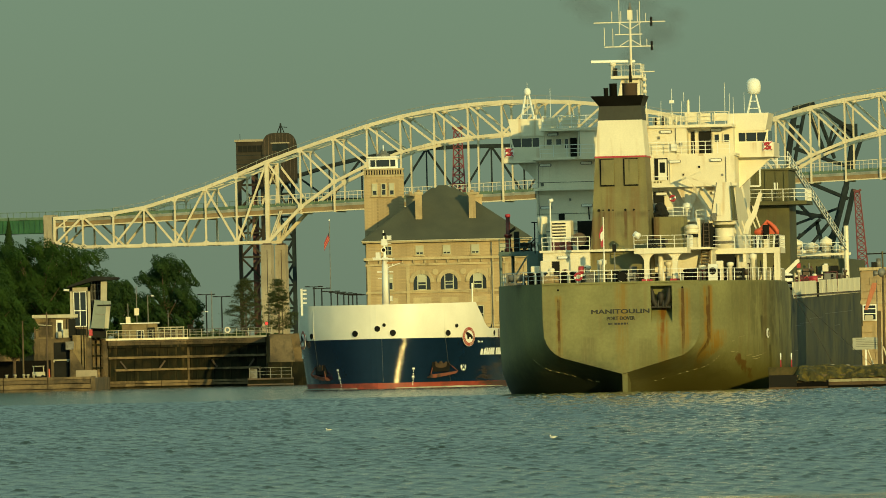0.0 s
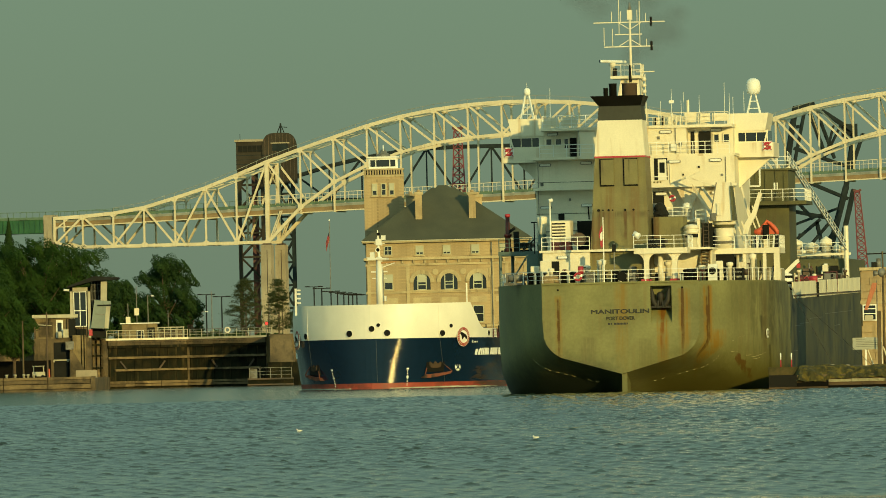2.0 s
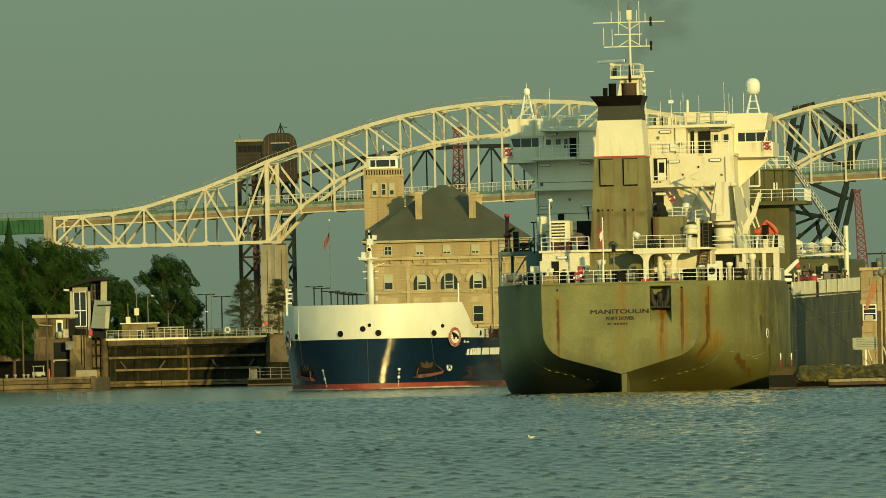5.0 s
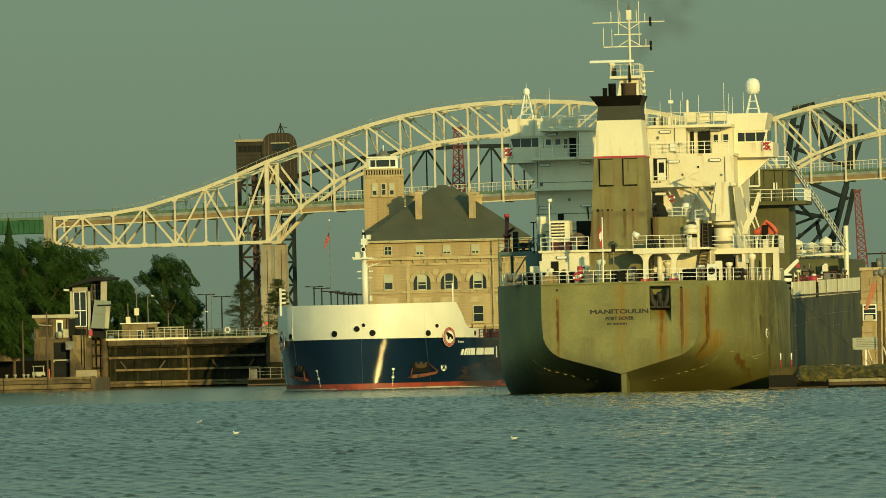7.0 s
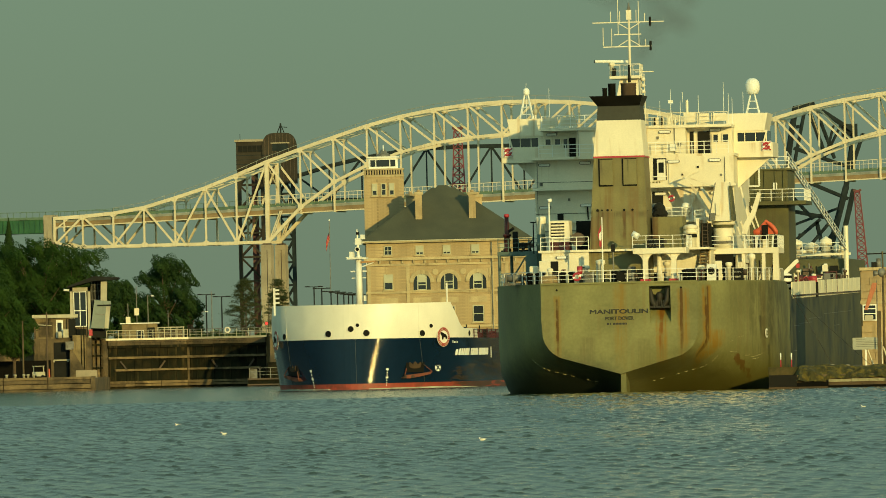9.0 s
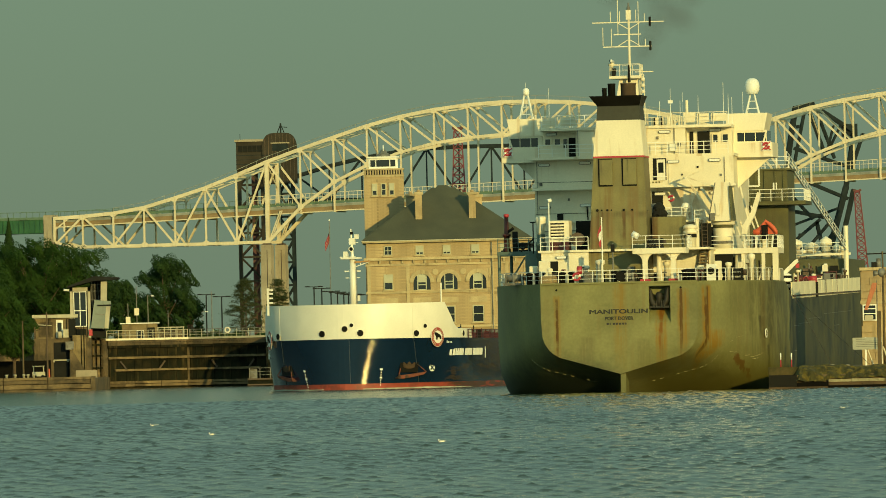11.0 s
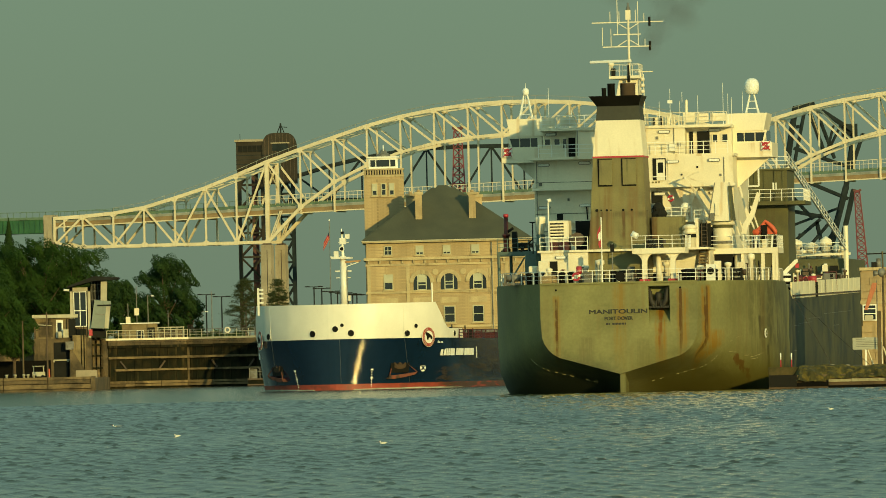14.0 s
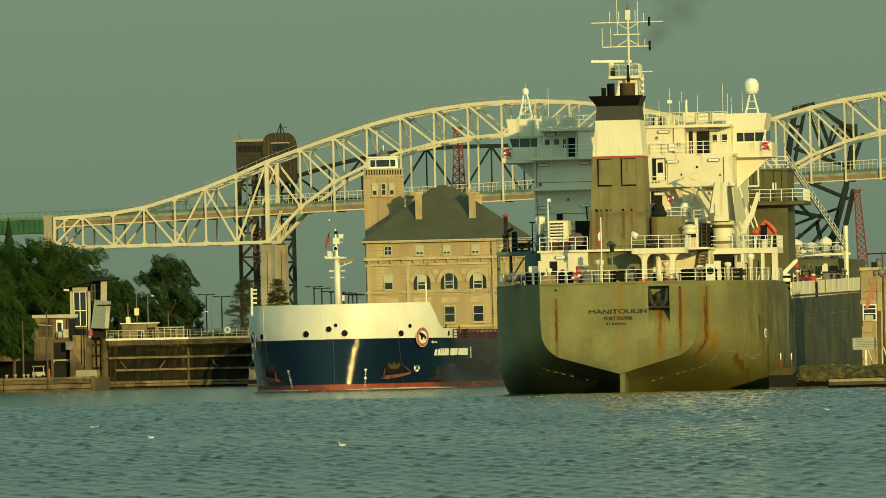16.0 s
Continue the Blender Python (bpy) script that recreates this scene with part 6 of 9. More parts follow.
            part("control_box", q, m, root)
    part("rope_coil", lathe(B(), -5.9, 1.6, [(0.75, 8.82), (0.8, 9.0), (0.72, 9.2), (0.78, 9.35), (0.6, 9.5), (0.2, 9.5)], 16), ROPE, root, "coiled tan mooring rope")
    part("hose_reel", tube(B(), (-3.55, 1.9, 9.9), (-3.15, 1.9, 9.9), 0.32, n=12), RED, root)
    # starboard crane with its jib stowed
    part("crane_pedestal", tube(B(), (7.3, 13.4, 11.5), (7.3, 13.4, 13.7), 0.8, n=18), CREAM, root)
    part("pedestal_flange", tube(B(), (7.3, 13.4, 13.45), (7.3, 13.4, 13.75), 0.95, n=18), CREAM, root)
    ch = part("crane_house", frustum(B(), (6.3, 8.2, 11.9, 14.2, 13.75), (6.85, 7.95, 12.2, 13.9, 16.9)), CREAM, root, "cream deck crane")
    part("access_door", box(B(), 6.85, 7.2, 11.86, 12.0, 14.2, 15.2), CREAM, ch)
    part("winch_housing", box(B(), 6.4, 6.8, 11.7, 12.0, 13.8, 14.4), GREY, ch)
    part("edge_plate", frustum(B(), (6.22, 6.3, 11.8, 12.2, 13.75), (6.8, 6.88, 12.1, 12.4, 16.9)), GREY, ch)
    part("ring_gear", tube(B(), (7.3, 13.4, 13.2), (7.3, 13.4, 13.42), 0.84, n=18), OLIVE, ch)
    part("ring_gear", tube(B(), (7.3, 13.4, 11.9), (7.3, 13.4, 12.1), 0.83, n=18), GREY, ch)
    rs = random.Random(77)
    for i in range(34):
        x, y = rs.uniform(4.6, 11.4), rs.uniform(13.4, 16.8)
        z0 = 11.5 if i % 2 else 8.82
        h = rs.uniform(0.4, 1.5 if z0 > 9 else 1.9)
        m = rs.choice((BLACKSTEEL, RUSTY, GREY, CREAM, DARKRED, DARK, CREAM))
        k = i % 4
        if k == 0:
            part("deck_pipe", tube(B(), (x, y, z0), (x + rs.uniform(-0.3, 0.3), y, z0 + h), 0.07, n=6), m, root)
        elif k == 1:
            q = box(B(), x - 0.25, x + 0.25, y, y + 0.4, z0, z0 + h)
            bmesh.ops.bevel(q, geom=list(q.edges), offset=0.05, segments=1, affect="EDGES")
            part("control_box", q, m, root)
        elif k == 2:
            part("valve_stem", lathe(B(), x, y, [(0.05, z0), (0.05, z0 + h), (0.2, z0 + h + 0.01), (0.2, z0 + h + 0.07), (0.04, z0 + h + 0.1)], 8), m, root)
        else:
            part("handrail_loop", bar(bar(bar(B(), (x, y, z0), (x, y, z0 + h), 0.05), (x, y, z0 + h), (x + 0.6, y, z0 + h), 0.05), (x + 0.6, y, z0 + h), (x + 0.6, y, z0), 0.05), WHITE, root)
    part("dark_doorway", box(B(), 5.5, 6.4, 12.6, 12.7, 11.6, 13.6), DARK, root)
    lad = part("ladder", bar(B(), (5.65, 12.4, 8.82), (5.65, 12.4, 13.7), 0.06), RUSTY, root, "brown vertical ladder")
    part("ladder_rail", bar(B(), (6.1, 12.4, 8.82), (6.1, 12.4, 13.7), 0.06), RUSTY, lad)
    rung = mesh_of("rung", bar(B(), (5.65, 12.4, 0), (6.1, 12.4, 0), 0.05), RUSTY)
    for i in range(15):
        part("rung", rung, RUSTY, lad, at=pose(0, 0, 9.1 + i * 0.3))
    part("hinge_plate", frustum(B(), (8.12, 8.3, 11.7, 14.4, 13.8), (7.95, 8.05, 12.0, 14.0, 16.6)), OLIVE, ch)
    jb = B()
    prism(jb, [(8.85, 12.7), (9.25, 12.6), (9.45, 13.3), (9.95, 14.15), (10.5, 15.95), (10.2, 16.05), (9.62, 14.4), (9.0, 13.45)], 13.0, 13.4)
    part("crane_jib", jb, CREAM, root, "cream crane jib folded upright")
    for p, q, w in (((4.1, 15.0, 17.5), (7.4, 14.5, 16.3), 0.1), ((4.1, 15.0, 17.5), (4.7, 15.0, 16.6), 0.16), ((4.7, 15, 16.6), (6.5, 14.5, 13.8), 0.2), ((5.4, 15, 16.6), (7.0, 14.5, 14.2), 0.16), ((3.7, 15.2, 17.3), (5.3, 15.0, 17.9), 0.12),
                    ((8.6, 15.5, 16.6), (9.3, 15.5, 13.4), 0.14), ((8.9, 16, 15.2), (10.2, 16, 11.6), 0.12), ((9.4, 16, 15.0), (10.5, 16, 11.6), 0.12), ((8.1, 15.8, 13.8), (8.8, 15.8, 11.6), 0.12), ((8.5, 15.8, 13.8), (9.2, 15.8, 11.6), 0.12)):
        part("derrick_boom", bar(B(), p, q, w), CREAM, root)
    railing(root, [(5.0, 13.2, 13.7), (6.6, 13.2, 13.7)], WHITE, 1.0, 3, 0.8, 0.05)
    railing(root, [(1.2, 15.4, 14.0), (4.6, 15.4, 14.0)], WHITE, 1.0, 3, 0.8, 0.05)
    part("casing_top", box(B(), 1.0, 5.0, 15.2, 18.6, 13.8, 14.0), CREAM, root)
    part("air_fan", lathe(B(), 1.5, 16, [(0.3, 14), (0.5, 14.3), (0.62, 14.9), (0.5, 15.3), (0.1, 15.4)], 12), GREY, root)
    part("fan_motor", box(B(), 1.1, 2.0, 15.6, 16.2, 14.0, 14.7), BLACKSTEEL, root)
    lifebuoy(root, 2.9, 15.3, 15.75, 0.2)
    tp = lathe(B(), 1.95, 14.6, [(0.5, 14.0), (0.6, 14.2), (0.62, 14.45), (0.55, 14.7), (0.5, 14.95), (0.4, 15.2), (0.22, 15.38), (0.05, 15.45)], 14)
    for v in tp.verts:
        v.co += Vector((1, 1, 0.6)) * 0.16 * noise.noise(v.co * 3.1)
    for f in tp.faces:
        f.smooth = False
    part("tarpaulin_pile", tp, BLACKSTEEL, root, "black tarpaulin over deck gear")
    part("ventilator", lathe(B(), 4.0, 16, [(0.2, 14), (0.2, 14.8), (0.42, 14.9), (0.3, 15.3), (0.05, 15.4)], 12), WHITE, root)
    part("store_house", box(B(), 2.9, 5.4, 11.5, 15.0, 11.58, 13.2), CREAM, root)
    part("louvre_opening", box(B(), 3.2, 4.2, 11.44, 11.5, 12.2, 13.0), DARK, root)
    part("column", box(B(), 5.25, 5.5, 11.3, 11.6, 8.82, 14.0), CREAM, root)
    # starboard boat platform
    bp = part("boat_platform", box(B(), 6.3, 11.85, 12.6, 18, 11.05, 11.5), CREAM, root, "cream boat platform")
    for x in (8.95, 10.6, 11.5):
        part("platform_post", box(B(), x - 0.14, x + 0.14, 12.7, 12.95, 8.82, 11.05), CREAM, bp)
    part("platform_post", box(B(), 11.6, 11.82, 12.7, 13.4, 8.82, 11.05), CREAM, bp)
    part("platform_post", tube(B(), (8.5, 13.6, 8.82), (8.5, 13.6, 11.05), 0.34, n=12), CREAM, bp)
    railing(root, [(6.35, 12.7, 11.5), (11.8, 12.7, 11.5)], WHITE, 1.0, 3, 0.9, 0.042)
    railing(root, [(11.8, 12.7, 11.5), (11.8, 18, 11.5)], WHITE, 1.0, 3, 0.9, 0.042)
    part("dark_opening", box(B(), 6.6, 8.1, 13.0, 13.2, 9.4, 11.0), BLACK, root)
    rb = B()
    lathe(rb, 0, 0, [(0.02, -0.5), (0.25, -0.42), (0.33, -0.1), (0.34, 0.2), (0.26, 0.42), (0.08, 0.5)], 14)
    part("rescue_boat", rb, ORANGE, root, "orange rescue boat under its davit", at=Matrix.Translation((10.2, 13.6, 12.8)) @ Matrix.Rotation(radians(88), 4, "Y") @ Matrix.Diagonal((0.85, 1.0, 1.0, 1)))
    cp = B()
    arch = [(9.95, 12.6, 0.12), (10.05, 12.85, 0.2), (10.3, 13.05, 0.17), (10.58, 13.4, 0.13), (10.78, 13.68, 0.12), (11.05, 13.45, 0.16), (11.38, 13.12, 0.19), (11.6, 12.8, 0.17), (11.64, 12.55, 0.1)]
    sweep(cp, [(x, 13.6, z, r) for x, z, r in arch], 12)
    prism(cp, [(10.2, 12.6), (11.5, 12.6), (11.3, 13.1), (10.8, 13.6), (10.5, 13.2)], 13.65, 13.9)
    part("boat_interior", box(B(), 10.45, 10.95, 13.3, 13.6, 12.2, 13.35), BLACK, root)
    part("boat_canopy", cp, ORANGE, root)
    part("outboard_motor", box(B(), 10.55, 10.9, 12.9, 13.2, 12.3, 13.0), BLACK, root)
    for x in (10.0, 11.3):
        part("boat_davit", bar(B(), (x, 13.2, 11.5), (x + 0.1, 13.2, 12.5), 0.14), WHITE, root)
    # tall casing further forward with its balcony, gangway and foredeck house
    tw = part("elevator_casing", box(B(), 6.9, 10.4, 40, 47, 7.6, 18.35), OLIVE, root, "olive-grey conveyor casing tower")
    for x in (7.6, 8.4, 9.3, 10.0):
        part("stiffener", box(B(), x, x + 0.1, 39.88, 40, 16.0, 18.3), OLIVE, tw)
    part("casing_roof", box(B(), 6.7, 10.6, 39.8, 47, 18.35, 18.5), OLIVE, tw)
    part("access_panel", box(B(), 9.15, 9.5, 39.9, 40, 16.7, 17.3), WHITE, tw)
    part("balcony", box(B(), 7.1, 12.0, 38.6, 45, 15.4, 15.72), OLIVE, tw)
    railing(root, [(7.2, 38.7, 15.72), (11.9, 38.7, 15.72), (11.9, 44.9, 15.72)], WHITE, 1.0, 3, 0.9, 0.048)
    railing(root, [(7.5, 40.1, 18.5), (10.5, 40.1, 18.5)], WHITE, 1.0, 3, 0.9, 0.048)
    fr = B()
    bar(fr, (7.3, 37.5, 17.0), (7.3, 37.5, 18.6), 0.14)
    bar(fr, (8.2, 37.5, 17.0), (8.2, 37.5, 18.6), 0.14)
    bar(fr, (7.3, 37.5, 17.0), (8.2, 37.5, 17.0), 0.14)
    bar(fr, (7.3, 37.5, 18.6), (8.2, 37.5, 18.6), 0.14)
    part("window_frame", fr, WHITE, tw)
    gw = B()
    for off in (0, 0.35, 0.75):
        bar(gw, (10.2, 42, 19.2 + off), (10.9, 95, 12.1 + off), 0.09 if off else 0.13)
    for i in range(22):
        t = i / 21
        a = Vector((10.2, 42, 19.2)).lerp(Vector((10.9, 95, 12.1)), t)
        bar(gw, a, a + Vector((0, 0, 0.75)), 0.05)
    part("boom_walkway", gw, WHITE, root, "white railed walkway down the unloading boom")
    part("boom_post", tube(B(), (10.9, 95, 8.2), (10.9, 95, 14.3), 0.22, n=8), CREAM, root)
    fh = part("foredeck_house", frustum(B(), (5.0, 11.0, 95, 118, 8.0), (5.5, 10.8, 96, 118, 11.35)), OLIVE, root, "olive-grey deck machinery house")
    part("doorway", box(B(), 9.4, 10.1, 95.2, 95.6, 9.1, 10.7), DARK, fh)
    part("house_lamp", box(B(), 8.8, 9.1, 95.4, 95.9, 10.6, 10.9), WHITE, fh)
    part("walk_beam", bar(B(), (4.6, 95, 11.7), (11.3, 95, 11.75), 0.22), CREAM, root)
    for x, h, r in ((6.0, 2.2, 0.55), (7.6, 1.8, 0.45), (8.9, 2.3, 0.4), (6.8, 1.2, 0.3), (9.9, 1.6, 0.3), (8.2, 1.0, 0.3), (10.5, 1.5, 0.25)):
        part("deck_ventilator", lathe(B(), x, 97, [(r, 11.1), (r, 11.1 + h * 0.6), (r * 1.4, 11.1 + h * 0.65), (r * 1.4, 11.1 + h * 0.85), (0.05, 11.1 + h)], 12), CREAM, root)
    railing(root, [(4.8, 95.5, 11.8), (11.0, 95.5, 11.8)], WHITE, 1.0, 3, 1.0, 0.048)
    part("davit_arm", prism(B(), [(9.75, 8.75), (10.1, 8.6), (12.0, 10.45), (11.95, 10.7), (11.7, 10.6)], 30, 30.35), WHITE, root)
    part("davit_float", box(B(), 11.75, 12.05, 30.2, 30.5, 9.95, 10.3), RED, root)
    for i, x in enumerate((8.8, 9.5, 10.3, 11.0)):
        part("mooring_reel", tube(B(), (x, 34 + i * 6, 9.15), (x + 0.7, 34 + i * 6, 9.15), 0.3, n=12), RED if i % 2 else DARKRED, root)
        part("reel_stand", box(B(), x - 0.1, x + 0.8, 33.8 + i * 6, 34.2 + i * 6, 7.6, 8.9), BLACKSTEEL, root)
        part("red_hoop", sweep(B(), [(x - 0.4 + 0.3 * math.cos(a * math.pi / 8), 36 + i * 6, 8.9 + 0.5 * math.sin(a * math.pi / 8), 0.05) for a in range(9)], 6), RED, root)
    rf = random.Random(12)
    for i in range(46):
        y = rf.uniform(32, 92)
        x = rf.uniform(8.2, 11.2)
        z0 = interp(deck, y)
        h = rf.uniform(1.1, 2.1)
        m = rf.choice((DARKRED, DARKRED, RUSTY, BLACKSTEEL, GREY, CREAM, RED))
        if i % 3 == 0:
            q = box(B(), x - 0.3, x + 0.3, y, y + 0.5, z0, z0 + h * 0.85)
            bmesh.ops.bevel(q, geom=list(q.edges), offset=0.06, segments=1, affect="EDGES")
            part("deck_locker", q, m, root)
        elif i % 3 == 1:
            part("vent_pipe", lathe(B(), x, y, [(0.09, z0), (0.09, z0 + h), (0.2, z0 + h + 0.02), (0.2, z0 + h + 0.2), (0.05, z0 + h + 0.25)], 8), m, root)
        else:
            part("hose_rack", bar(bar(bar(B(), (x, y, z0), (x, y, z0 + h), 0.09), (x, y, z0 + h), (x + 0.7, y, z0 + h), 0.09), (x + 0.7, y, z0 + h), (x + 0.7, y, z0), 0.09), m, root)
    for i in range(22):
        x = rf.uniform(5.6, 10.7)
        z0 = rf.uniform(8.6, 10.3)
        m = rf.choice((RUSTY, BLACKSTEEL, CREAM, DARKRED, OLIVE, GREY))
        if i % 2:
            part("house_pipe", tube(B(), (x, 94.9, 8.2), (x, 95.0, z0 + 0.9), 0.09, n=6), m, root)
        else:
            part("house_box", box(B(), x - 0.25, x + 0.25, 94.6, 95.2, z0, z0 + 0.6), m, root)
    for x, y in ((10.9, 30), (10.2, 45), (9.9, 52)):
        part("striped_barrel", lathe(B(), x, y, [(0.5, 7.7), (0.5, 9.4), (0.3, 9.5)], 12), WHITE, root)
        for z in (8.1, 8.6, 9.1):
            part("black_band", lathe(B(), x, y, [(0.52, z), (0.52, z + 0.22)], 12), BLACK, root)
    # pale scrapes along the cargo hull
    for y0, y1, z in ((29, 36, 5.1), (34, 47, 5.3), (44, 58, 5.75), (60, 90, 6.2), (27.5, 31, 3.0), (33, 34, 4.6), (70, 76, 5.2)):
        part("paint_scrape", bar(B(), (11.61, y0, z), (11.61, y1, z + 0.012 * (y1 - y0)), 0.035), GREY, root)
    for y0, y1, z in ((4.6, 5.1, 3.05), (5.2, 5.5, 3.0), (6.8, 7.4, 2.72), (7.6, 8.3, 2.6), (8.3, 8.9, 2.66), (8.9, 9.5, 2.74), (9.6, 10.3, 2.86), (7.9, 8.6, 2.42), (8.8, 9.1, 2.48), (5.2, 5.7, 4.2), (5.9, 6.3, 4.28), (4.4, 4.7, 3.9)):
        ts = [(z - interp(keel, y)) / (8.82 - interp(keel, y)) for y in (y0, y1)]
        p, q = half(y0, ts[0]), half(y1, ts[1])
        part("paint_scrape", bar(B(), (p[0] + 0.02, p[2] - 0.02, p[1]), (q[0] + 0.02, q[2] - 0.02, q[1] + 0.04), 0.026), SCRAPED, root)
    # mooring lines to the pier
    for p, q in (((11.7, 27.6, 7.6), (16.3, 10, 1.7)), ((11.7, 27.6, 7.6), (19.5, 8, 1.75))):
        part("mooring_line", tube(B(), p, q, 0.02, n=5), RUSTY, root)
    return root, scanner


stern_carrier, radar_scanner = stern_ship()


def bow_ship():
    root = thing("lake_freighter", "navy and white lake freighter seen from its bow", "ship", pose(-7.9, 1000, 0, 0, 0, 167.5))
    plan = [(0, 0.3), (0.1, 1.3), (0.24, 2.0), (0.55, 3.0), (0.98, 4.0), (1.5, 5.0), (2.2, 6.0), (3.0, 7.0), (3.9, 8.0), (4.7, 8.7), (5.6, 9.25), (7, 9.95), (8.5, 10.5), (10, 10.8), (12.5, 11.1), (18, 11.4), (26, 11.6), (205, 11.6), (222, 8)]

    def shell(y, z):
        """Half breadth and place along the ship: the lower waterlines are finer than the deck line."""
        b = interp(plan, y)
        k = min(1.15, max(0.0, (6.2 - z) / 5.6))
        return b, -(y + k * max(0, 1 - y / 45) * (0.25 + 0.043 * min(b, 9.5) ** 2))

    def half_at(z0, z1, top=None):
        def half(y, t):
            z = z0 + ((top(y) if top else z1) - z0) * t
            b, v = shell(y, z)
            return b, z, v
        return half

    st = [0, 0.05, 0.1, 0.24, 0.4, 0.55, 0.75, 0.98, 1.25, 1.5, 1.8, 2.2, 2.6, 3.0, 3.4, 3.9, 4.3, 4.7, 5.1, 5.6, 6.3, 7, 7.8, 8.5, 9.2, 10, 11.2, 12.5, 15, 18, 22, 26, 45, 90, 150, 205, 222]
    seam = lambda y: interp([(0, 5.52), (10, 5.45), (40, 5.3), (222, 5.2)], y)
    hull = part("hull", hull_mesh(st, [0, 0.125, 0.25, 0.375, 0.5, 0.625, 0.75, 0.875, 1], half_at(0.62, 5.5, seam)), HULL_BLUE, root, "navy blue hull plating")
    part("boot_topping", hull_mesh(st, [0, 0.7, 1], half_at(-2, 0.62)), BOOT_RED, hull, "red boot topping")
    crown = lambda y: interp([(0, 9.3), (7.3, 9.38), (8.1, 8.35), (9.1, 7.15), (9.8, 6.65), (10.4, 6.5), (15.2, 6.45)], y)

    def bul(y, t):
        z = seam(y) + (crown(y) - seam(y)) * t
        b, v = shell(y, z)
        return b, z, v

    st2 = [0, 0.05, 0.1, 0.24, 0.4, 0.55, 0.75, 0.98, 1.25, 1.5, 1.8, 2.2, 2.6, 3.0, 3.4, 3.9, 4.3, 4.7, 5.1, 5.6, 6.3, 7, 7.3, 7.7, 8.1, 8.6, 9.1, 9.4, 9.8, 10.1, 10.4, 11.2, 12.5, 15.2]
    bw = hull_mesh(st2, [0, 0.33, 0.66, 1], bul, cap_first=True, deck=False)
    bulwark = part("bow_bulwark", bw, CREAM_CLEAN, root, "white bow bulwark")
    fd = B()
    ring = [bul(y, 0.66) for y in st2]
    pts = [(b, v, 8.1) for b, z, v in ring if v > -7.3]
    fd.faces.new([fd.verts.new((x * 0.99, v - 0.02, z)) for x, v, z in pts] + [fd.verts.new((-x * 0.99, v - 0.02, z)) for x, v, z in pts[::-1]])
    part("forecastle_deck", fd, DARKRED, root)

    def on_hull(y, z, s, out=0.02):
        """Place and outward turn of a fitting on the side: s is +1 to starboard."""
        f = lambda q: shell(q, z)
        (b0, v0), (b1, v1) = f(max(0, y - min(0.2, 0.5 * y + 0.02))), f(y + min(0.2, 0.5 * y + 0.02))
        b, v = f(y)
        tx, ty = b1 - b0, v1 - v0
        n = math.hypot(tx, ty)
        nx, ny = -ty / n, tx / n
        return Vector((s * (b + nx * out), v + ny * out, z)), math.atan2(ny, s * nx)

    def disc(name, y, z, s, r, material, parent, out=0.03, tall=1.0, n=20, thick=0.05):
        p, a = on_hull(y, z, s, out)
        d = B()
        tube(d, (0, 0, 0), (thick, 0, 0), r, n=n)
        ob = part(name, d, material, parent, at=Matrix.Translation(p) @ Matrix.Rotation(a, 4, "Z") @ Matrix.Diagonal((1, 1, tall, 1)))
        return ob

    # fairleads in the bulwark
    for y, s, z, r in ((0.015, -1, 6.62, 0.32), (0.09, -1, 7.02, 0.2), (0.28, 1, 6.13, 0.35), (0.28, -1, 6.14, 0.35), (3.55, -1, 6.0, 0.33), (3.84, 1, 5.95, 0.33), (4.4, -1, 6.79, 0.22), (11.85, -1, 5.92, 0.3)):
        disc("fairlead", y, z, s, r * 1.15, CREAM_CLEAN, bulwark, 0.0, n=18)
        disc("fairlead_mouth", y, z, s, r, BLACK, bulwark, 0.03, n=18)
    # round emblem with a plain dark beast shape
    for s in (1, -1):
        disc("emblem_rim", 5.75, 5.56, s, 1.08, WHITE, bulwark, 0.10, n=32)
        disc("emblem", 5.75, 5.56, s, 1.04, EMBLEM_RED, bulwark, 0.13, n=32)
        for i in range(26):
            a = 2 * math.pi * i / 26
            p, turn = on_hull(5.75, 5.56, s, 0.19)
            if i % 13 not in (0, 12):
                part("emblem_mark", box(B(), -0.05, 0.05, -0.01, 0.01, 0.79, 0.95), DIRTY_WHITE, bulwark, at=Matrix.Translation(p) @ Matrix.Rotation(turn - radians(90), 4, "Z") @ Matrix.Rotation(a, 4, "Y"))
        disc("emblem_field", 5.75, 5.56, s, 0.70, WHITE, bulwark, 0.16, n=28)
        p, a = on_hull(5.75, 5.6, s, 0.24)
        d = B()
        prism(d, [(-0.52, -0.3), (-0.3, -0.3), (-0.2, -0.08), (0.1, -0.12), (0.16, -0.34), (0.36, -0.34), (0.38, 0.0), (0.62, 0.3), (0.52, 0.5), (0.2, 0.42), (-0.3, 0.2), (-0.55, -0.05)], 0, 0.03)
        part("emblem_shape", d, BLACK, bulwark, at=Matrix.Translation(p) @ Matrix.Rotation(a - radians(90), 4, "Z"))
        p, a = on_hull(5.75, 5.15, s, 0.24)
        part("emblem_ground", prism(B(), [(-0.5, 0.06), (0.5, 0.1), (0.35, -0.05), (-0.3, -0.08)], 0, 0.02), RUSTY, bulwark, at=Matrix.Translation(p) @ Matrix.Rotation(a - radians(90), 4, "Z"))
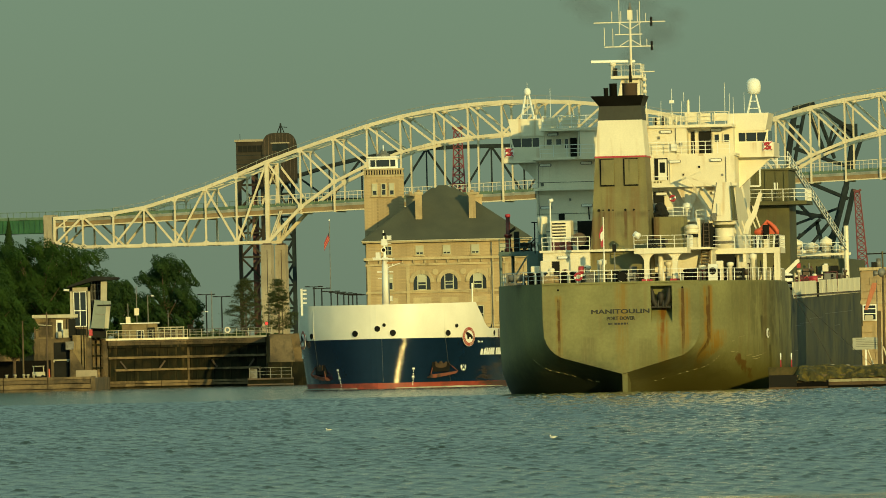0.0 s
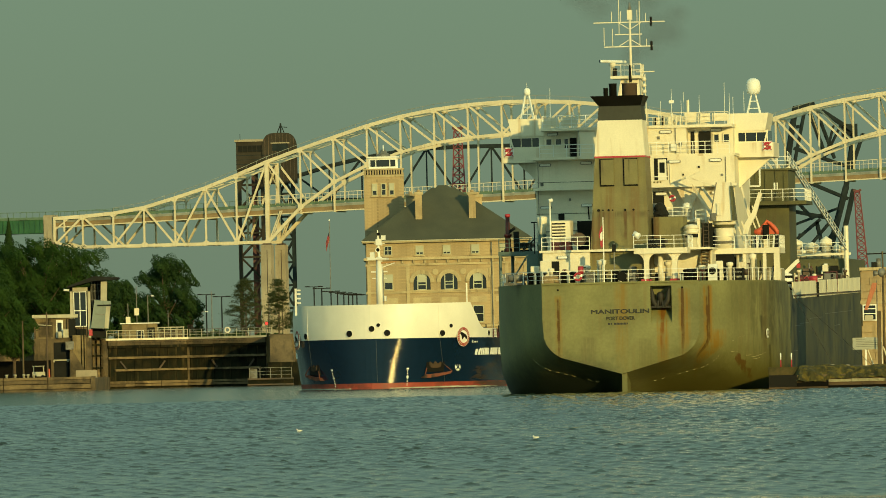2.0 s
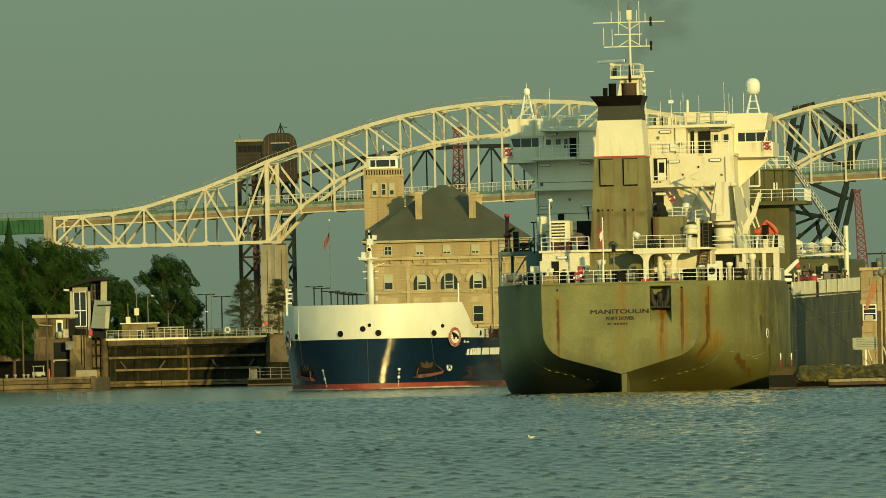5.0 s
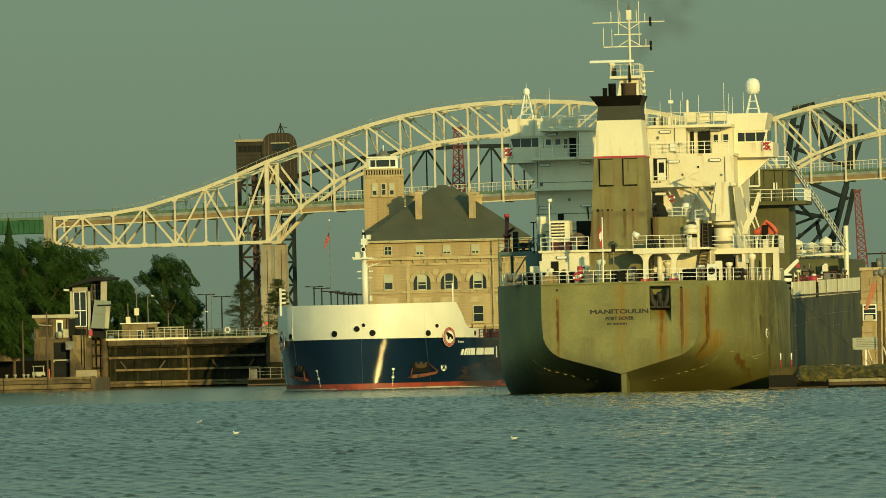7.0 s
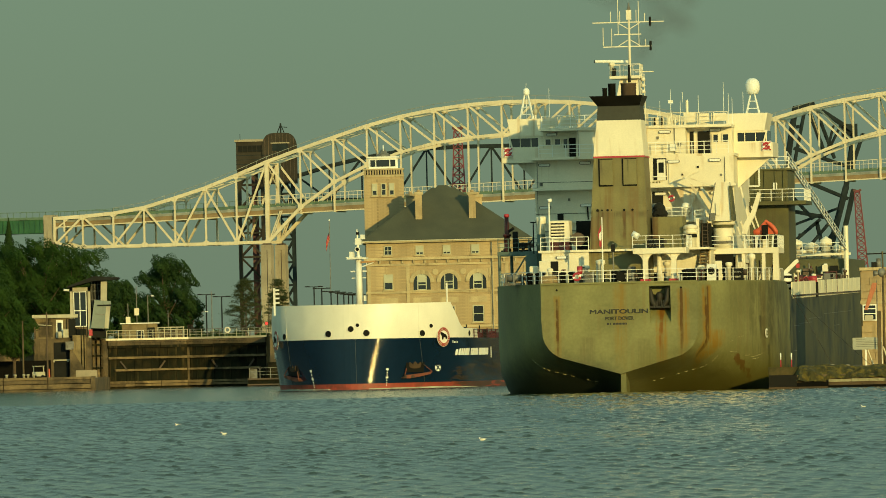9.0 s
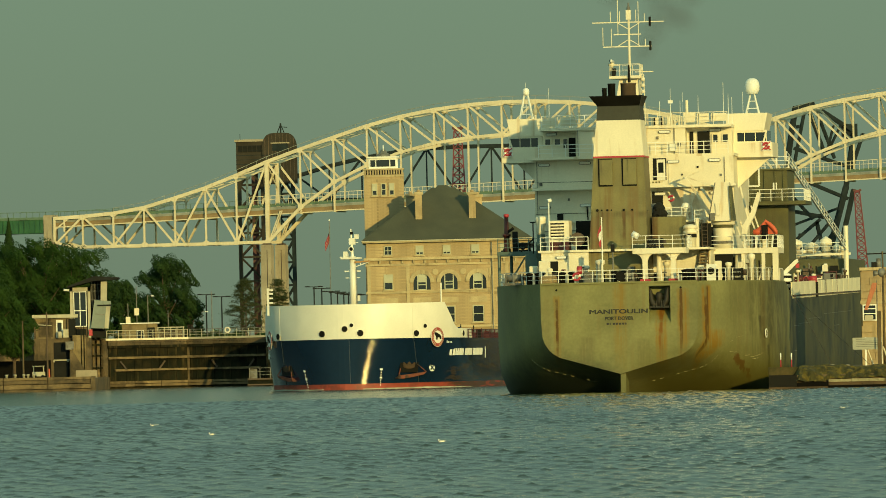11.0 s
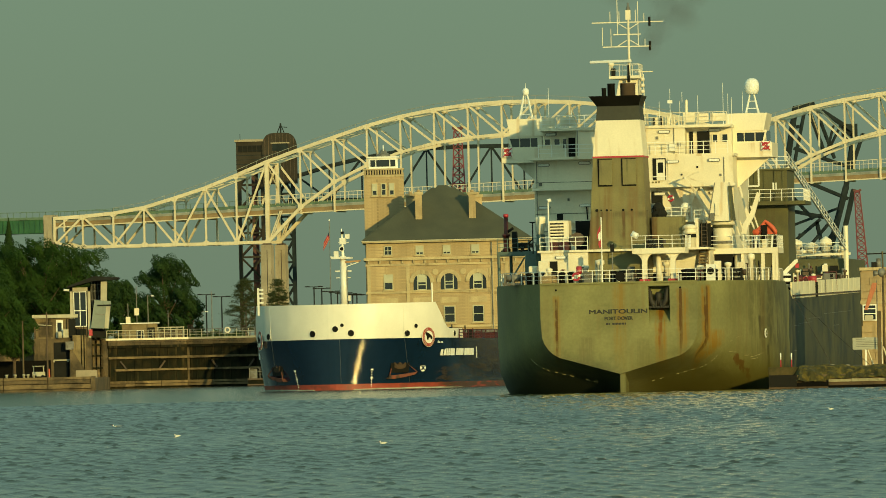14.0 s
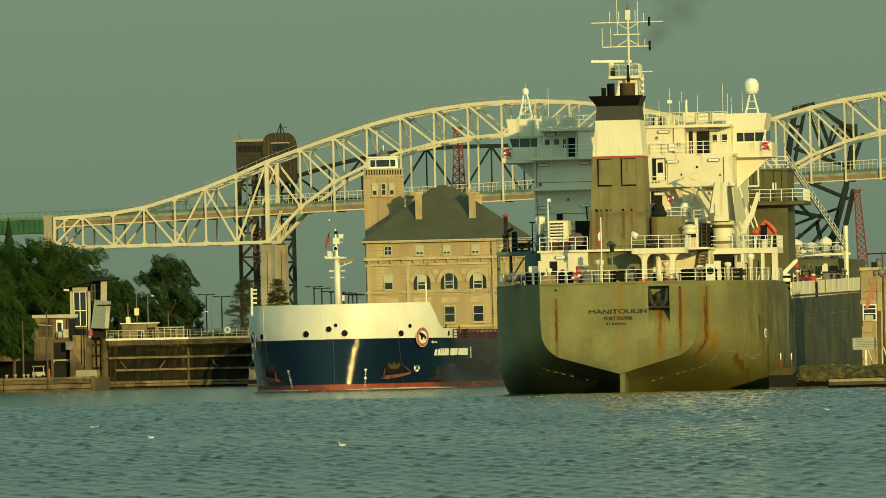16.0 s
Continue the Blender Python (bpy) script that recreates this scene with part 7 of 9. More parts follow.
    # anchors in rusty pockets
    for s, y, z in ((1, 3.2, 2.4), (-1, 2.7, 2.5)):
        p, a = on_hull(y, z, s, 0.0)
        m = Matrix.Translation(p) @ Matrix.Rotation(a + radians(90), 4, "Z")
        f = -s
        d = B()
        prism(d, [(-1.25 * f, -0.75), (-1.15 * f, 0.5), (-0.9 * f, 0.78), (0.85 * f, 0.82), (1.3 * f, 0.3), (1.15 * f, -0.75)], -0.06, 0.6)
        part("anchor_pocket", d, BLACK, hull, at=m)
        d = B()
        prism(d, [(-0.75, -0.22), (-0.3, -0.34), (0.3, -0.34), (0.75, -0.22), (0.85, 0.3), (0.66, 0.44), (0.5, 0.12), (0.24, 0.02), (0.18, 0.4), (-0.18, 0.4), (-0.24, 0.02), (-0.5, 0.12), (-0.66, 0.44), (-0.85, 0.3)], -0.14, 0.05)
        bmesh.ops.bevel(d, geom=list(d.edges), offset=0.06, segments=2, affect="EDGES")
        part("anchor", d, ANCHOR_RUST, hull, "rusty bow anchor", at=m)
        sh = B()
        tube(sh, (0, -0.1, 0.1), (0, 0.1, 0.72), 0.13, 0.1, n=8)
        part("anchor_shank", sh, ANCHOR_RUST, hull, at=m)
        d = B()
        prism(d, [(-1.75 * f, -1.38), (-1.2 * f, -1.05), (0.5 * f, -0.92), (2.25 * f, -0.72), (2.0 * f, -0.98), (0.5 * f, -1.25), (-0.8 * f, -1.42)], -0.16, 0.4)
        part("anchor_bolster", d, BOLSTER, hull, "rusty scraped bolster", at=m)
        part("bolster_edge", bar(B(), (1.1 * f, -0.12, 0.1), (2.25 * f, -0.14, -0.72), 0.07), BOLSTER, hull, at=m)
        part("bolster_edge", bar(B(), (-1.2 * f, -0.1, -0.3), (-1.5 * f, -0.12, -1.2), 0.09), BOLSTER, hull, at=m)
    # draught marks, bow thruster mark, name as plain bars
    for s, y in ((1, 1.12), (-1, 0.93)):
        for i in range(11):
            p, a = on_hull(y + (0.02 if s > 0 else 0.008) * i, 0.35 + i * 0.18, s, 0.02)
            w = 0.15 if i in (5, 10) else 0.045
            part("draught_mark", box(B(), -w, w, -0.03, 0.03, -0.09 if w > 0.1 else -0.045, 0.09 if w > 0.1 else 0.045), WHITE, hull, at=Matrix.Translation(p) @ Matrix.Rotation(a + radians(90), 4, "Z"))
    disc("thruster_mark", 4.55, 2.22, -1, 0.42, WHITE, hull, 0.02, n=20)
    for ang in (45, 135):
        p, a = on_hull(4.55, 2.22, -1, 0.09)
        part("thruster_cross", box(B(), -0.34, 0.34, -0.02, 0.02, -0.07, 0.07), HULL_BLUE, hull, at=Matrix.Translation(p) @ Matrix.Rotation(a + radians(90), 4, "Z") @ Matrix.Rotation(radians(ang), 4, "Y"))
    disc("thruster_hub", 4.55, 2.22, -1, 0.1, HULL_BLUE, hull, 0.1, n=10)
    for s in (-1, 1):
        y = 7.4
        for w, gap in ((0.62, 0), (0.55, 0), (0.5, 0), (0.5, 0), (0.55, 0), (0.3, 0), (0.6, 0.45), (0.55, 0), (0.5, 0), (0.6, 0), (0.55, 0), (0.55, 0.45), (0.5, 0), (0.55, 0), (0.5, 0), (0.55, 0), (0.7, 0), (0.55, 0), (0.6, 0)):
            p, a = on_hull(y + w / 2, 3.9, s, 0.03)
            f = -s
            part("name_bar", prism(B(), [((-w * 0.36 - 0.1) * f, -0.38), ((w * 0.3 - 0.1) * f, -0.38), ((w * 0.36 + 0.1) * f, 0.38), ((-w * 0.3 + 0.1) * f, 0.38)], -0.03, 0.03), WHITE, hull, at=Matrix.Translation(p) @ Matrix.Rotation(a + radians(90), 4, "Z"))
            y += w * 1.03 + gap
        p, a = on_hull(20.3, 3.8, s, 0.03)
        part("load_line_bar", box(B(), -0.09, 0.09, -0.02, 0.02, -0.62, 0.62), WHITE, hull, at=Matrix.Translation(p) @ Matrix.Rotation(a + radians(90), 4, "Z"))
        for i in range(4):
            p, a = on_hull(7.3 + i * 0.28, 5.0, s, 0.03)
            part("mark_bar", box(B(), -0.06, 0.06, -0.02, 0.02, -0.12, 0.16 if i == 0 else 0.06), WHITE, hull, at=Matrix.Translation(p) @ Matrix.Rotation(a + radians(90), 4, "Z"))
    # welded plate seams
    for s, y in ((1, 3.56), (-1, 0.06), (-1, 3.3)):
        d = B()
        for i in range(8):
            p, a = on_hull(y, 0.7 + i * 0.6, s, 0.005)
            q, _ = on_hull(y, 1.3 + i * 0.6, s, 0.005)
            bar(d, p, q, 0.05)
        part("plate_seam", d, SEAM_GREY, hull)
    for s, y in ((1, 3.6), (-1, 3.3)):
        d = B()
        for i in range(6):
            bar(d, on_hull(y, 5.5 + i * 0.6, s, 0.004)[0], on_hull(y, 6.1 + i * 0.6, s, 0.004)[0], 0.035)
        part("plate_seam", d, CREAM_CLEAN, bulwark)
    # low bow wave along the waterline
    for s in (-1, 1):
        d = B()
        pts = [on_hull(0.3 + i * 0.8, 0.0, s, 0.12)[0] for i in range(15)]
        for i, (p, q) in enumerate(zip(pts, pts[1:])):
            h = 0.13 * math.exp(-((i - 4) / 5) ** 2) + 0.015 * math.sin(i * 2.1) + 0.03
            bar(d, (p.x, p.y, h * 0.4), (q.x, q.y, h * 0.4), 0.35, h)
        part("bow_wave", d, FOAM, root, "thin pale foam at the bow waterline")
    # foremast
    mast = part("foremast", tube(B(), (0, -6.5, 8.0), (0, -6.5, 14.6), 0.42, 0.34, n=14), CREAM_CLEAN, root, "white steaming-light mast")
    part("platform", box(B(), -0.95, 1.2, -7.1, -5.9, 14.3, 14.5), CREAM_CLEAN, mast)
    part("lamp_house", box(B(), 0.5, 0.95, -6.8, -6.1, 14.5, 15.15), CREAM_CLEAN, mast)
    part("lamp_arm", bar(B(), (0.9, -6.4, 14.55), (1.4, -6.4, 14.55), 0.1), CREAM_CLEAN, mast)
    part("radar_arm", prism(B(), [(-0.3, 14.05), (-0.3, 13.85), (-1.95, 13.98), (-1.95, 14.12)], -6.6, -6.2), TAN_ORANGE, mast, "tan-orange bracket arm")
    part("arm_brace", bar(B(), (-0.35, -6.4, 13.45), (-1.75, -6.4, 13.92), 0.1), CREAM_CLEAN, mast)
    part("arm_brace", bar(B(), (-0.9, -6.4, 13.65), (-0.9, -6.4, 13.95), 0.08), CREAM_CLEAN, mast)
    part("topmast", tube(B(), (0, -6.5, 14.5), (0.12, -6.5, 17.6), 0.17, 0.06, n=8), CREAM_CLEAN, mast)
    part("foghorn", tube(B(), (0.0, -6.3, 15.4), (0.0, -5.95, 15.4), 0.2, 0.3, n=14), CREAM_CLEAN, mast)
    part("horn_mouth", tube(B(), (0.0, -5.96, 15.4), (0.0, -5.93, 15.4), 0.2, n=12), BLACK, mast)
    part("light_box", box(B(), -0.32, 0.32, -6.8, -6.3, 15.9, 16.6), CREAM_CLEAN, mast)
    part("light_box", box(B(), -0.75, -0.3, -6.7, -6.3, 16.5, 17.0), CREAM_CLEAN, mast)
    part("light_box", box(B(), -0.1, 0.2, -6.7, -6.4, 17.0, 17.3), BLACK, mast)
    part("mast_yard", bar(B(), (-0.7, -6.5, 16.1), (0.5, -6.5, 16.1), 0.07), CREAM_CLEAN, mast)
    part("ladder_rail", bar(B(), (-0.52, -6.2, 8.4), (-0.5, -6.2, 13.2), 0.05), GREY, mast)
    part("side_bracket", box(B(), -0.9, 0.9, -6.6, -6.4, 12.9, 13.05), CREAM_CLEAN, mast)
    part("side_bracket", box(B(), -0.8, 0.8, -6.6, -6.4, 12.2, 12.3), CREAM_CLEAN, mast)
    part("light_box", box(B(), -0.75, -0.4, -6.7, -6.3, 9.7, 10.3), CREAM_CLEAN, mast)
    part("stem_staff", box(B(), 8.75, 8.95, -3.4, -3.2, 8.3, 11.3), CREAM_CLEAN, root)
    for z in (9.6, 10.1, 10.6, 11.0):
        part("staff_light", box(B(), 8.3, 8.8, -3.4, -3.2, z, z + 0.18), CREAM_CLEAN, root)
    part("jack_staff", tube(B(), (-9.6, -7.7, 8.2), (-9.6, -7.7, 11.5), 0.09, n=8), CREAM_CLEAN, root)
    for x, y in ((-3.2, -5.5), (2.5, -5.5)):
        mooring_winch(root, x, y, 8.1, 0.9, DARKRED)
    # spar deck behind the bow: hatches, rail, red fittings
    part("break_of_deck", box(B(), -10.4, 10.4, -13.4, -13.1, 5.3, 6.6), HULL_BLUE, root)
    railing(root, [(-11.3, -13.4, 5.35), (-11.45, -40, 5.3), (-11.45, -120, 5.2)], DARKRED, 1.0, 3, 2.2, 0.07)
    for i in range(14):
        y = -22 - i * 12
        part("hatch_coaming", box(B(), -8.2, 8.2, y - 7, y, 5.2, 6.0), DARKRED, root)
        part("hatch_cover", box(B(), -8.4, 8.4, y - 7.1, y + 0.1, 6.0, 6.35), GREY, root)
    for x, y, h in ((-10.5, -16, 1.6), (-9.4, -17.5, 1.3), (-10.2, -20, 1.0), (-10.0, -25, 1.5), (-9.8, -30, 1.2)):
        part("deck_fitting", tube(box(B(), x - 0.3, x + 0.3, y - 0.3, y + 0.3, 5.3, 5.3 + h * 0.7), (x + 0.6, y, 5.3), (x + 0.6, y, 5.3 + h), 0.07, n=6), DARKRED if h < 1.5 else BLACKSTEEL, root)
    return root


bow_carrier = bow_ship()


# ---- lock and its control tower ----
def lock_walls():
    solid("lock_wall_west", box(B(), -400, -50.35, 1331, 1372, -3, 7.5), CONCRETE_DARK, "weathered concrete lock wall", "wall", kind="structure")
    w = solid("lock_wall_east", box(B(), -25.6, 300, 1319, 1372, -3, 7.5), CONCRETE_DARK, "weathered concrete lock wall", "wall", kind="structure")
    part("buttress", frustum(B(), (-25.5, -21, 1311, 1319, -3), (-25.5, -22.5, 1316, 1319, 7.3)), CONCRETE_DARK, w)
    # added dark block gives the shade on the lower wall
    part("timber_crib", box(B(), -25.7, -18, 1309, 1316, -2, 3.4), GATE_STEEL, w)
    part("ladder_rail", bar(B(), (-25.8, 1310.8, 0), (-25.8, 1315.5, 7.5), 0.3), GATE_STEEL, w)
    # low timber-faced guide pier
    pier = solid("guide_pier", box(B(), -300, -49.4, 1262, 1331, -3, 1.75), CONCRETE_DARK, "low timber-faced guide pier", "pier", kind="structure")
    for z0, z1, m in ((-0.6, 0.25, TIMBER), (0.35, 0.95, WALER), (1.05, 1.55, TIMBER), (1.6, 1.95, WALER)):
        for i in range(5):
            part("fender_timber", box(B(), -49.3 - (i + 1) * 6.2, -49.4 - i * 6.2, 1261.4, 1262, z0, z1), m, pier)
    part("pier_end_post", box(B(), -49.5, -48.9, 1261.2, 1262.2, -2, 2.0), CONCRETE_DARK, pier)
    step = solid("guide_wall_step", box(B(), -52.2, -49.9, 1318, 1330.9, -3, 1.85), TIMBER, "stepped timber crib beside the gate", "wall", kind="structure")
    for i in range(3):
        part("crib_timber", box(B(), -52.3, -49.8, 1317.7, 1318, -0.3 + i * 0.72, 0.3 + i * 0.72), WALER if i == 2 else TIMBER, step)
    for x, z1, m in ((-51.7, 7.4, TIMBER), (-51.05, 7.2, WALER), (-50.45, 7.0, TIMBER)):
        part("quoin_post", box(B(), x - 0.2, x + 0.2, 1330.2, 1330.98, -1, z1), m, step)
    for z in (1.2, 3.0, 4.8, 6.4):
        part("quoin_band", box(B(), -51.95, -50.25, 1330.0, 1330.2, z, z + 0.25), GATE_STEEL, step)
    for x in (-52.55, -52.2):
        part("ladder_rail", box(B(), x - 0.04, x + 0.04, 1330.3, 1330.4, 1.8, 7.9), DIRTY_WHITE, step)
    for i in range(14):
        part("ladder_rung", box(B(), -52.55, -52.2, 1330.32, 1330.38, 2.1 + i * 0.42, 2.15 + i * 0.42), DIRTY_WHITE, step)


lock_walls()


def lock_gate():
    """Two mitre leaves that meet away from the river, with walers, posts and a railed walkway."""
    root = thing("lock_gate", "weathered timber and steel mitre lock gate", "gate", kind="structure")
    for x0, y0, x1, y1 in ((-50.3, 1330.5, -38.3, 1336.3), (-25.7, 1330.5, -38.2, 1337.0)):
        length = math.hypot(x1 - x0, y1 - y0)
        ang = math.degrees(math.atan2(y1 - y0, x1 - x0))
        s = 1 if x1 > x0 else -1
        leaf = part("gate_leaf", box(B(), 0, length, -0.4 if s > 0 else -0.4, 0.4, -3, 7.1), GATE_STEEL, root, at=pose(x0, y0, 0, 0, 0, ang))
        f = -s
        for z, h, t, m in ((6.75, 0.3, 0.55, TIMBER), (6.35, 0.38, 0.5, TIMBER), (5.98, 0.35, 0.42, GATE_STEEL), (4.35, 0.34, 0.55, WALER), (2.55, 0.32, 0.45, WALER), (0.72, 0.36, 0.6, WALER), (0.3, 0.36, 0.5, WALER), (-0.3, 0.4, 0.3, GATE_STEEL)):
            a = 0.4 if z != 2.55 else 1.5
            n = 3 if h > 0.33 else 2
            for i in range(n):
                b0, b1 = a + (length - 0.25 - a) * i / n, a + (length - 0.25 - a) * (i + 1) / n
                part("waler", box(B(), b0, b1 - 0.05, *sorted((f * 0.4, f * (0.4 + t - 0.04 * (i % 2)))), z + 0.03 * (i % 2), z + h), m, leaf)
        for i in range(10):
            x = 0.7 + i * (length - 1.2) / 9
            part("plank_joint", box(B(), x, x + 0.12, *sorted((f * 0.4, f * 0.5)), -1, 6.3), GATE_STEEL, leaf)
        for x, d in ((2.4, 1), (9.6, -1)):
            part("gate_brace", bar(B(), (x, f * 0.6, 4.0), (x + 0.9 * d, f * 0.6, 2.9), 0.22), RUSTY, leaf)
        part("heel_post", tube(B(), (0.1, f * 0.1, -3), (0.1, f * 0.1, 7.3), 0.55, n=10), TIMBER, leaf)
        part("walkway", box(B(), 0, length, -0.9, 0.9, 7.1, 7.4), CREAM if s > 0 else DIRTY_WHITE, leaf)
        railing(leaf, [(0.2, -0.85, 7.4), (length - 0.1, -0.85, 7.4)], DIRTY_WHITE, 1.15, 3, 2.0, 0.07)
        railing(leaf, [(0.2, 0.85, 7.4), (length - 0.1, 0.85, 7.4)], GREY, 1.15, 2, 2.0, 0.06)
    part("mitre_post", box(B(), -38.7, -37.8, 1336.3, 1337.6, -3, 7.2), TIMBER, root)
    # float in dark materials, its shade put into their colours
    part("work_float", box(B(), -28.5, -22, 1303, 1307, -0.5, 1.0), GATE_STEEL, root)
    part("float_beam", box(B(), -28.6, -21.9, 1302.7, 1303, 0.9, 1.12), RUSTY, root)
    part("float_beam", box(B(), -28.6, -21.9, 1302.7, 1303, 0.1, 0.3), RUSTY, root)
    railing(root, [(-28.3, 1303.2, 1.1), (-22.2, 1303.2, 1.1)], GREY, 1.5, 3, 1.6, 0.07)
    part("float_box", box(B(), -28.2, -27.2, 1304, 1305, 1.1, 2.4), GREY, root)


lock_gate()


def control_house():
    root = thing("lock_control_house", "tan lock control house with glazed stair tower and slanted roof", "building")
    part("base_wall", box(B(), -60.3, -51.95, 1326, 1331, 1.75, 7.6), CONCRETE_DARK, root)
    # flat dark sheet on the wall gives the shade of a recess
    part("base_recess", box(B(), -57.4, -55.2, 1325.9, 1326, 1.8, 7.0), DARK, root)
    b2 = B()
    prism(b2, [(-55.0, 1.8), (-52.2, 1.8), (-55.0, 6.4)], 1324.6, 1326)
    part("ramp_wall", b2, CONCRETE_DARK, root)
    part("tower_base", box(B(), -54.6, -52.7, 1325.3, 1326, 1.75, 8.0), TAN_WALL, root)
    part("parapet_white", box(B(), -53.9, -50.8, 1317.5, 1318, 1.75, 2.85), CONCRETE, root, "white painted kerb wall")
    house = part("low_house", box(B(), -60.0, -54.9, 1326.4, 1334, 7.6, 10.6), TAN_WALL, root)
    part("flat_roof", box(B(), -60.5, -53.8, 1325.8, 1334.5, 10.6, 11.1), DIRTY_WHITE, root, "pale flat roof slab")
    part("doorway", box(B(), -57.0, -56.0, 1326.3, 1326.4, 7.7, 10.3), WHITE, house)
    for x in (-60.1, -57.9, -55.3):
        part("pilaster", box(B(), x - 0.12, x + 0.12, 1326.1, 1326.4, 7.6, 10.6), TIMBER, house)
    part("air_unit", box(B(), -56.0, -55.2, 1325.9, 1326.4, 7.7, 8.9), DIRTY_WHITE, house)
    part("drum", lathe(B(), -56.5, 1325.6, [(0.35, 7.6), (0.35, 8.5), (0.2, 8.6)], 10), DIRTY_WHITE, house)
    part("awning_bar", bar(B(), (-60.3, 1325.6, 9.7), (-57.6, 1325.2, 9.5), 0.12), DIRTY_WHITE, house)
    for x in (-53.3, -52.9):
        part("pipe", tube(B(), (x, 1325.2, 1.8), (x, 1325.2, 9.4), 0.07, n=6), GATE_STEEL, root)
    for i in range(4):
        part("wall_stain_plate", box(B(), -60.2 + i * 0.75, -59.7 + i * 0.75, 1325.93, 1326, 2.0 + 0.4 * (i % 2), 6.8), (TIMBER, CONCRETE_DARK)[i % 2], root)
    # fence below the trees, coloured near-black for its shade
    part("storage_container", box(B(), -80, -57.8, 1322, 1325, 1.75, 4.4), NEAR_BLACK, root)
    part("door_glass", box(B(), -56.8, -56.2, 1326.24, 1326.3, 8.4, 9.9), PANE, house)
    part("garage_opening", box(B(), -55.5, -54.2, 1326.2, 1326.4, 7.7, 10.4), DARK, house)
    part("shutter", box(B(), -59.6, -57.5, 1326.3, 1326.4, 7.8, 10.0), TIMBER, house)
    part("wall_cabinet", box(B(), -55.6, -54.4, 1324.3, 1324.6, 5.9, 7.1), GREY, root)
    railing(root, [(-57.4, 1325.8, 4.1), (-53.3, 1325.8, 4.1)], DIRTY_WHITE, 0.3, 1, 2.0, 0.18)
    part("handrail_post", box(B(), -53.5, -53.3, 1325.6, 1325.9, 1.75, 4.4), DIRTY_WHITE, root)
    # stair tower: corner frame, glass, slanted roof
    tw = part("stair_tower", box(B(), -54.9, -51.9, 1327.0, 1330.5, 7.6, 15.0), CONCRETE_DARK, root, "glazed stair tower")
    part("tower_glass", box(B(), -54.3, -52.5, 1326.93, 1327.0, 9.3, 14.4), PANE, tw)
    for x in (-54.35, -53.46, -52.55):
        part("mullion", box(B(), x - 0.06, x + 0.06, 1326.85, 1326.96, 9.3, 14.4), WHITE, tw)
    for z in (9.3, 11.6, 14.35):
        part("transom_bar", box(B(), -54.4, -52.5, 1326.84, 1326.96, z - 0.06, z + 0.06), WHITE, tw)
    for x in (-54.9, -52.3):
        part("tower_pier", box(B(), x, x + 0.4, 1326.6, 1327.0, 7.6, 15.0), DIRTY_WHITE, tw)
    part("tower_lintel", box(B(), -54.9, -51.9, 1326.6, 1327.0, 14.45, 15.0), DIRTY_WHITE, tw)
    part("tower_doorway", box(B(), -54.2, -52.6, 1326.9, 1327.0, 7.7, 8.9), DARK, tw)
    part("red_sign", box(B(), -52.2, -51.7, 1326.4, 1326.6, 7.9, 8.8), RED, tw)
    rf = B()
    prism(rf, [(-55.3, 15.15), (-51.3, 16.6), (-47.6, 16.35), (-47.8, 16.05), (-51.3, 15.9), (-55.3, 14.95)], 1325.0, 1332)
    part("slanted_roof", rf, BLACKSTEEL, root, "dark slanted roof")
    part("tower_core", box(B(), -51.9, -49.9, 1328, 1330.5, 7.6, 15.9), BLACKSTEEL, root)
    pn = B()
    prism(pn, [(-51.9, 9.0), (-49.3, 8.85), (-48.9, 12.9), (-51.3, 13.1)], 1326.0, 1327.4)
    part("tilted_panel", pn, PANEL_GREY, root, "tilted pale grey panel")
    part("panel_face", prism(B(), [(-49.9, 8.95), (-49.35, 8.9), (-48.97, 12.1), (-49.6, 12.15)], 1325.9, 1326.0), DIRTY_WHITE, root)
    part("panel_face", prism(B(), [(-51.2, 11.0), (-49.9, 10.9), (-49.85, 11.0), (-51.2, 11.1)], 1325.95, 1326.0), GREY, root)
    for i in range(4):
        part("core_mullion", box(B(), -51.75 + i * 0.45, -51.66 + i * 0.45, 1327.9, 1328.0, 12.0, 15.8), GREY, root)
    for z in (13.2, 14.4, 15.3):
        part("core_rail", box(B(), -51.85, -50.0, 1327.85, 1327.95, z, z + 0.08), GREY, root)
    pn = B()
    prism(pn, [(-50.4, 12.9), (-49.5, 12.9), (-49.4, 15.9), (-50.3, 15.9)], 1326.2, 1327.2)
    part("tilted_panel", pn, DIRTY_WHITE, root)
    part("panel_band", box(B(), -50.9, -48.8, 1325.8, 1326.1, 12.2, 12.4), DARK, root)
    part("wall_lamp", tube(B(), (-55.8, 1326.6, 14.7), (-55.0, 1326.6, 14.6), 0.16, n=8), WHITE, root)
    return root


control_house()


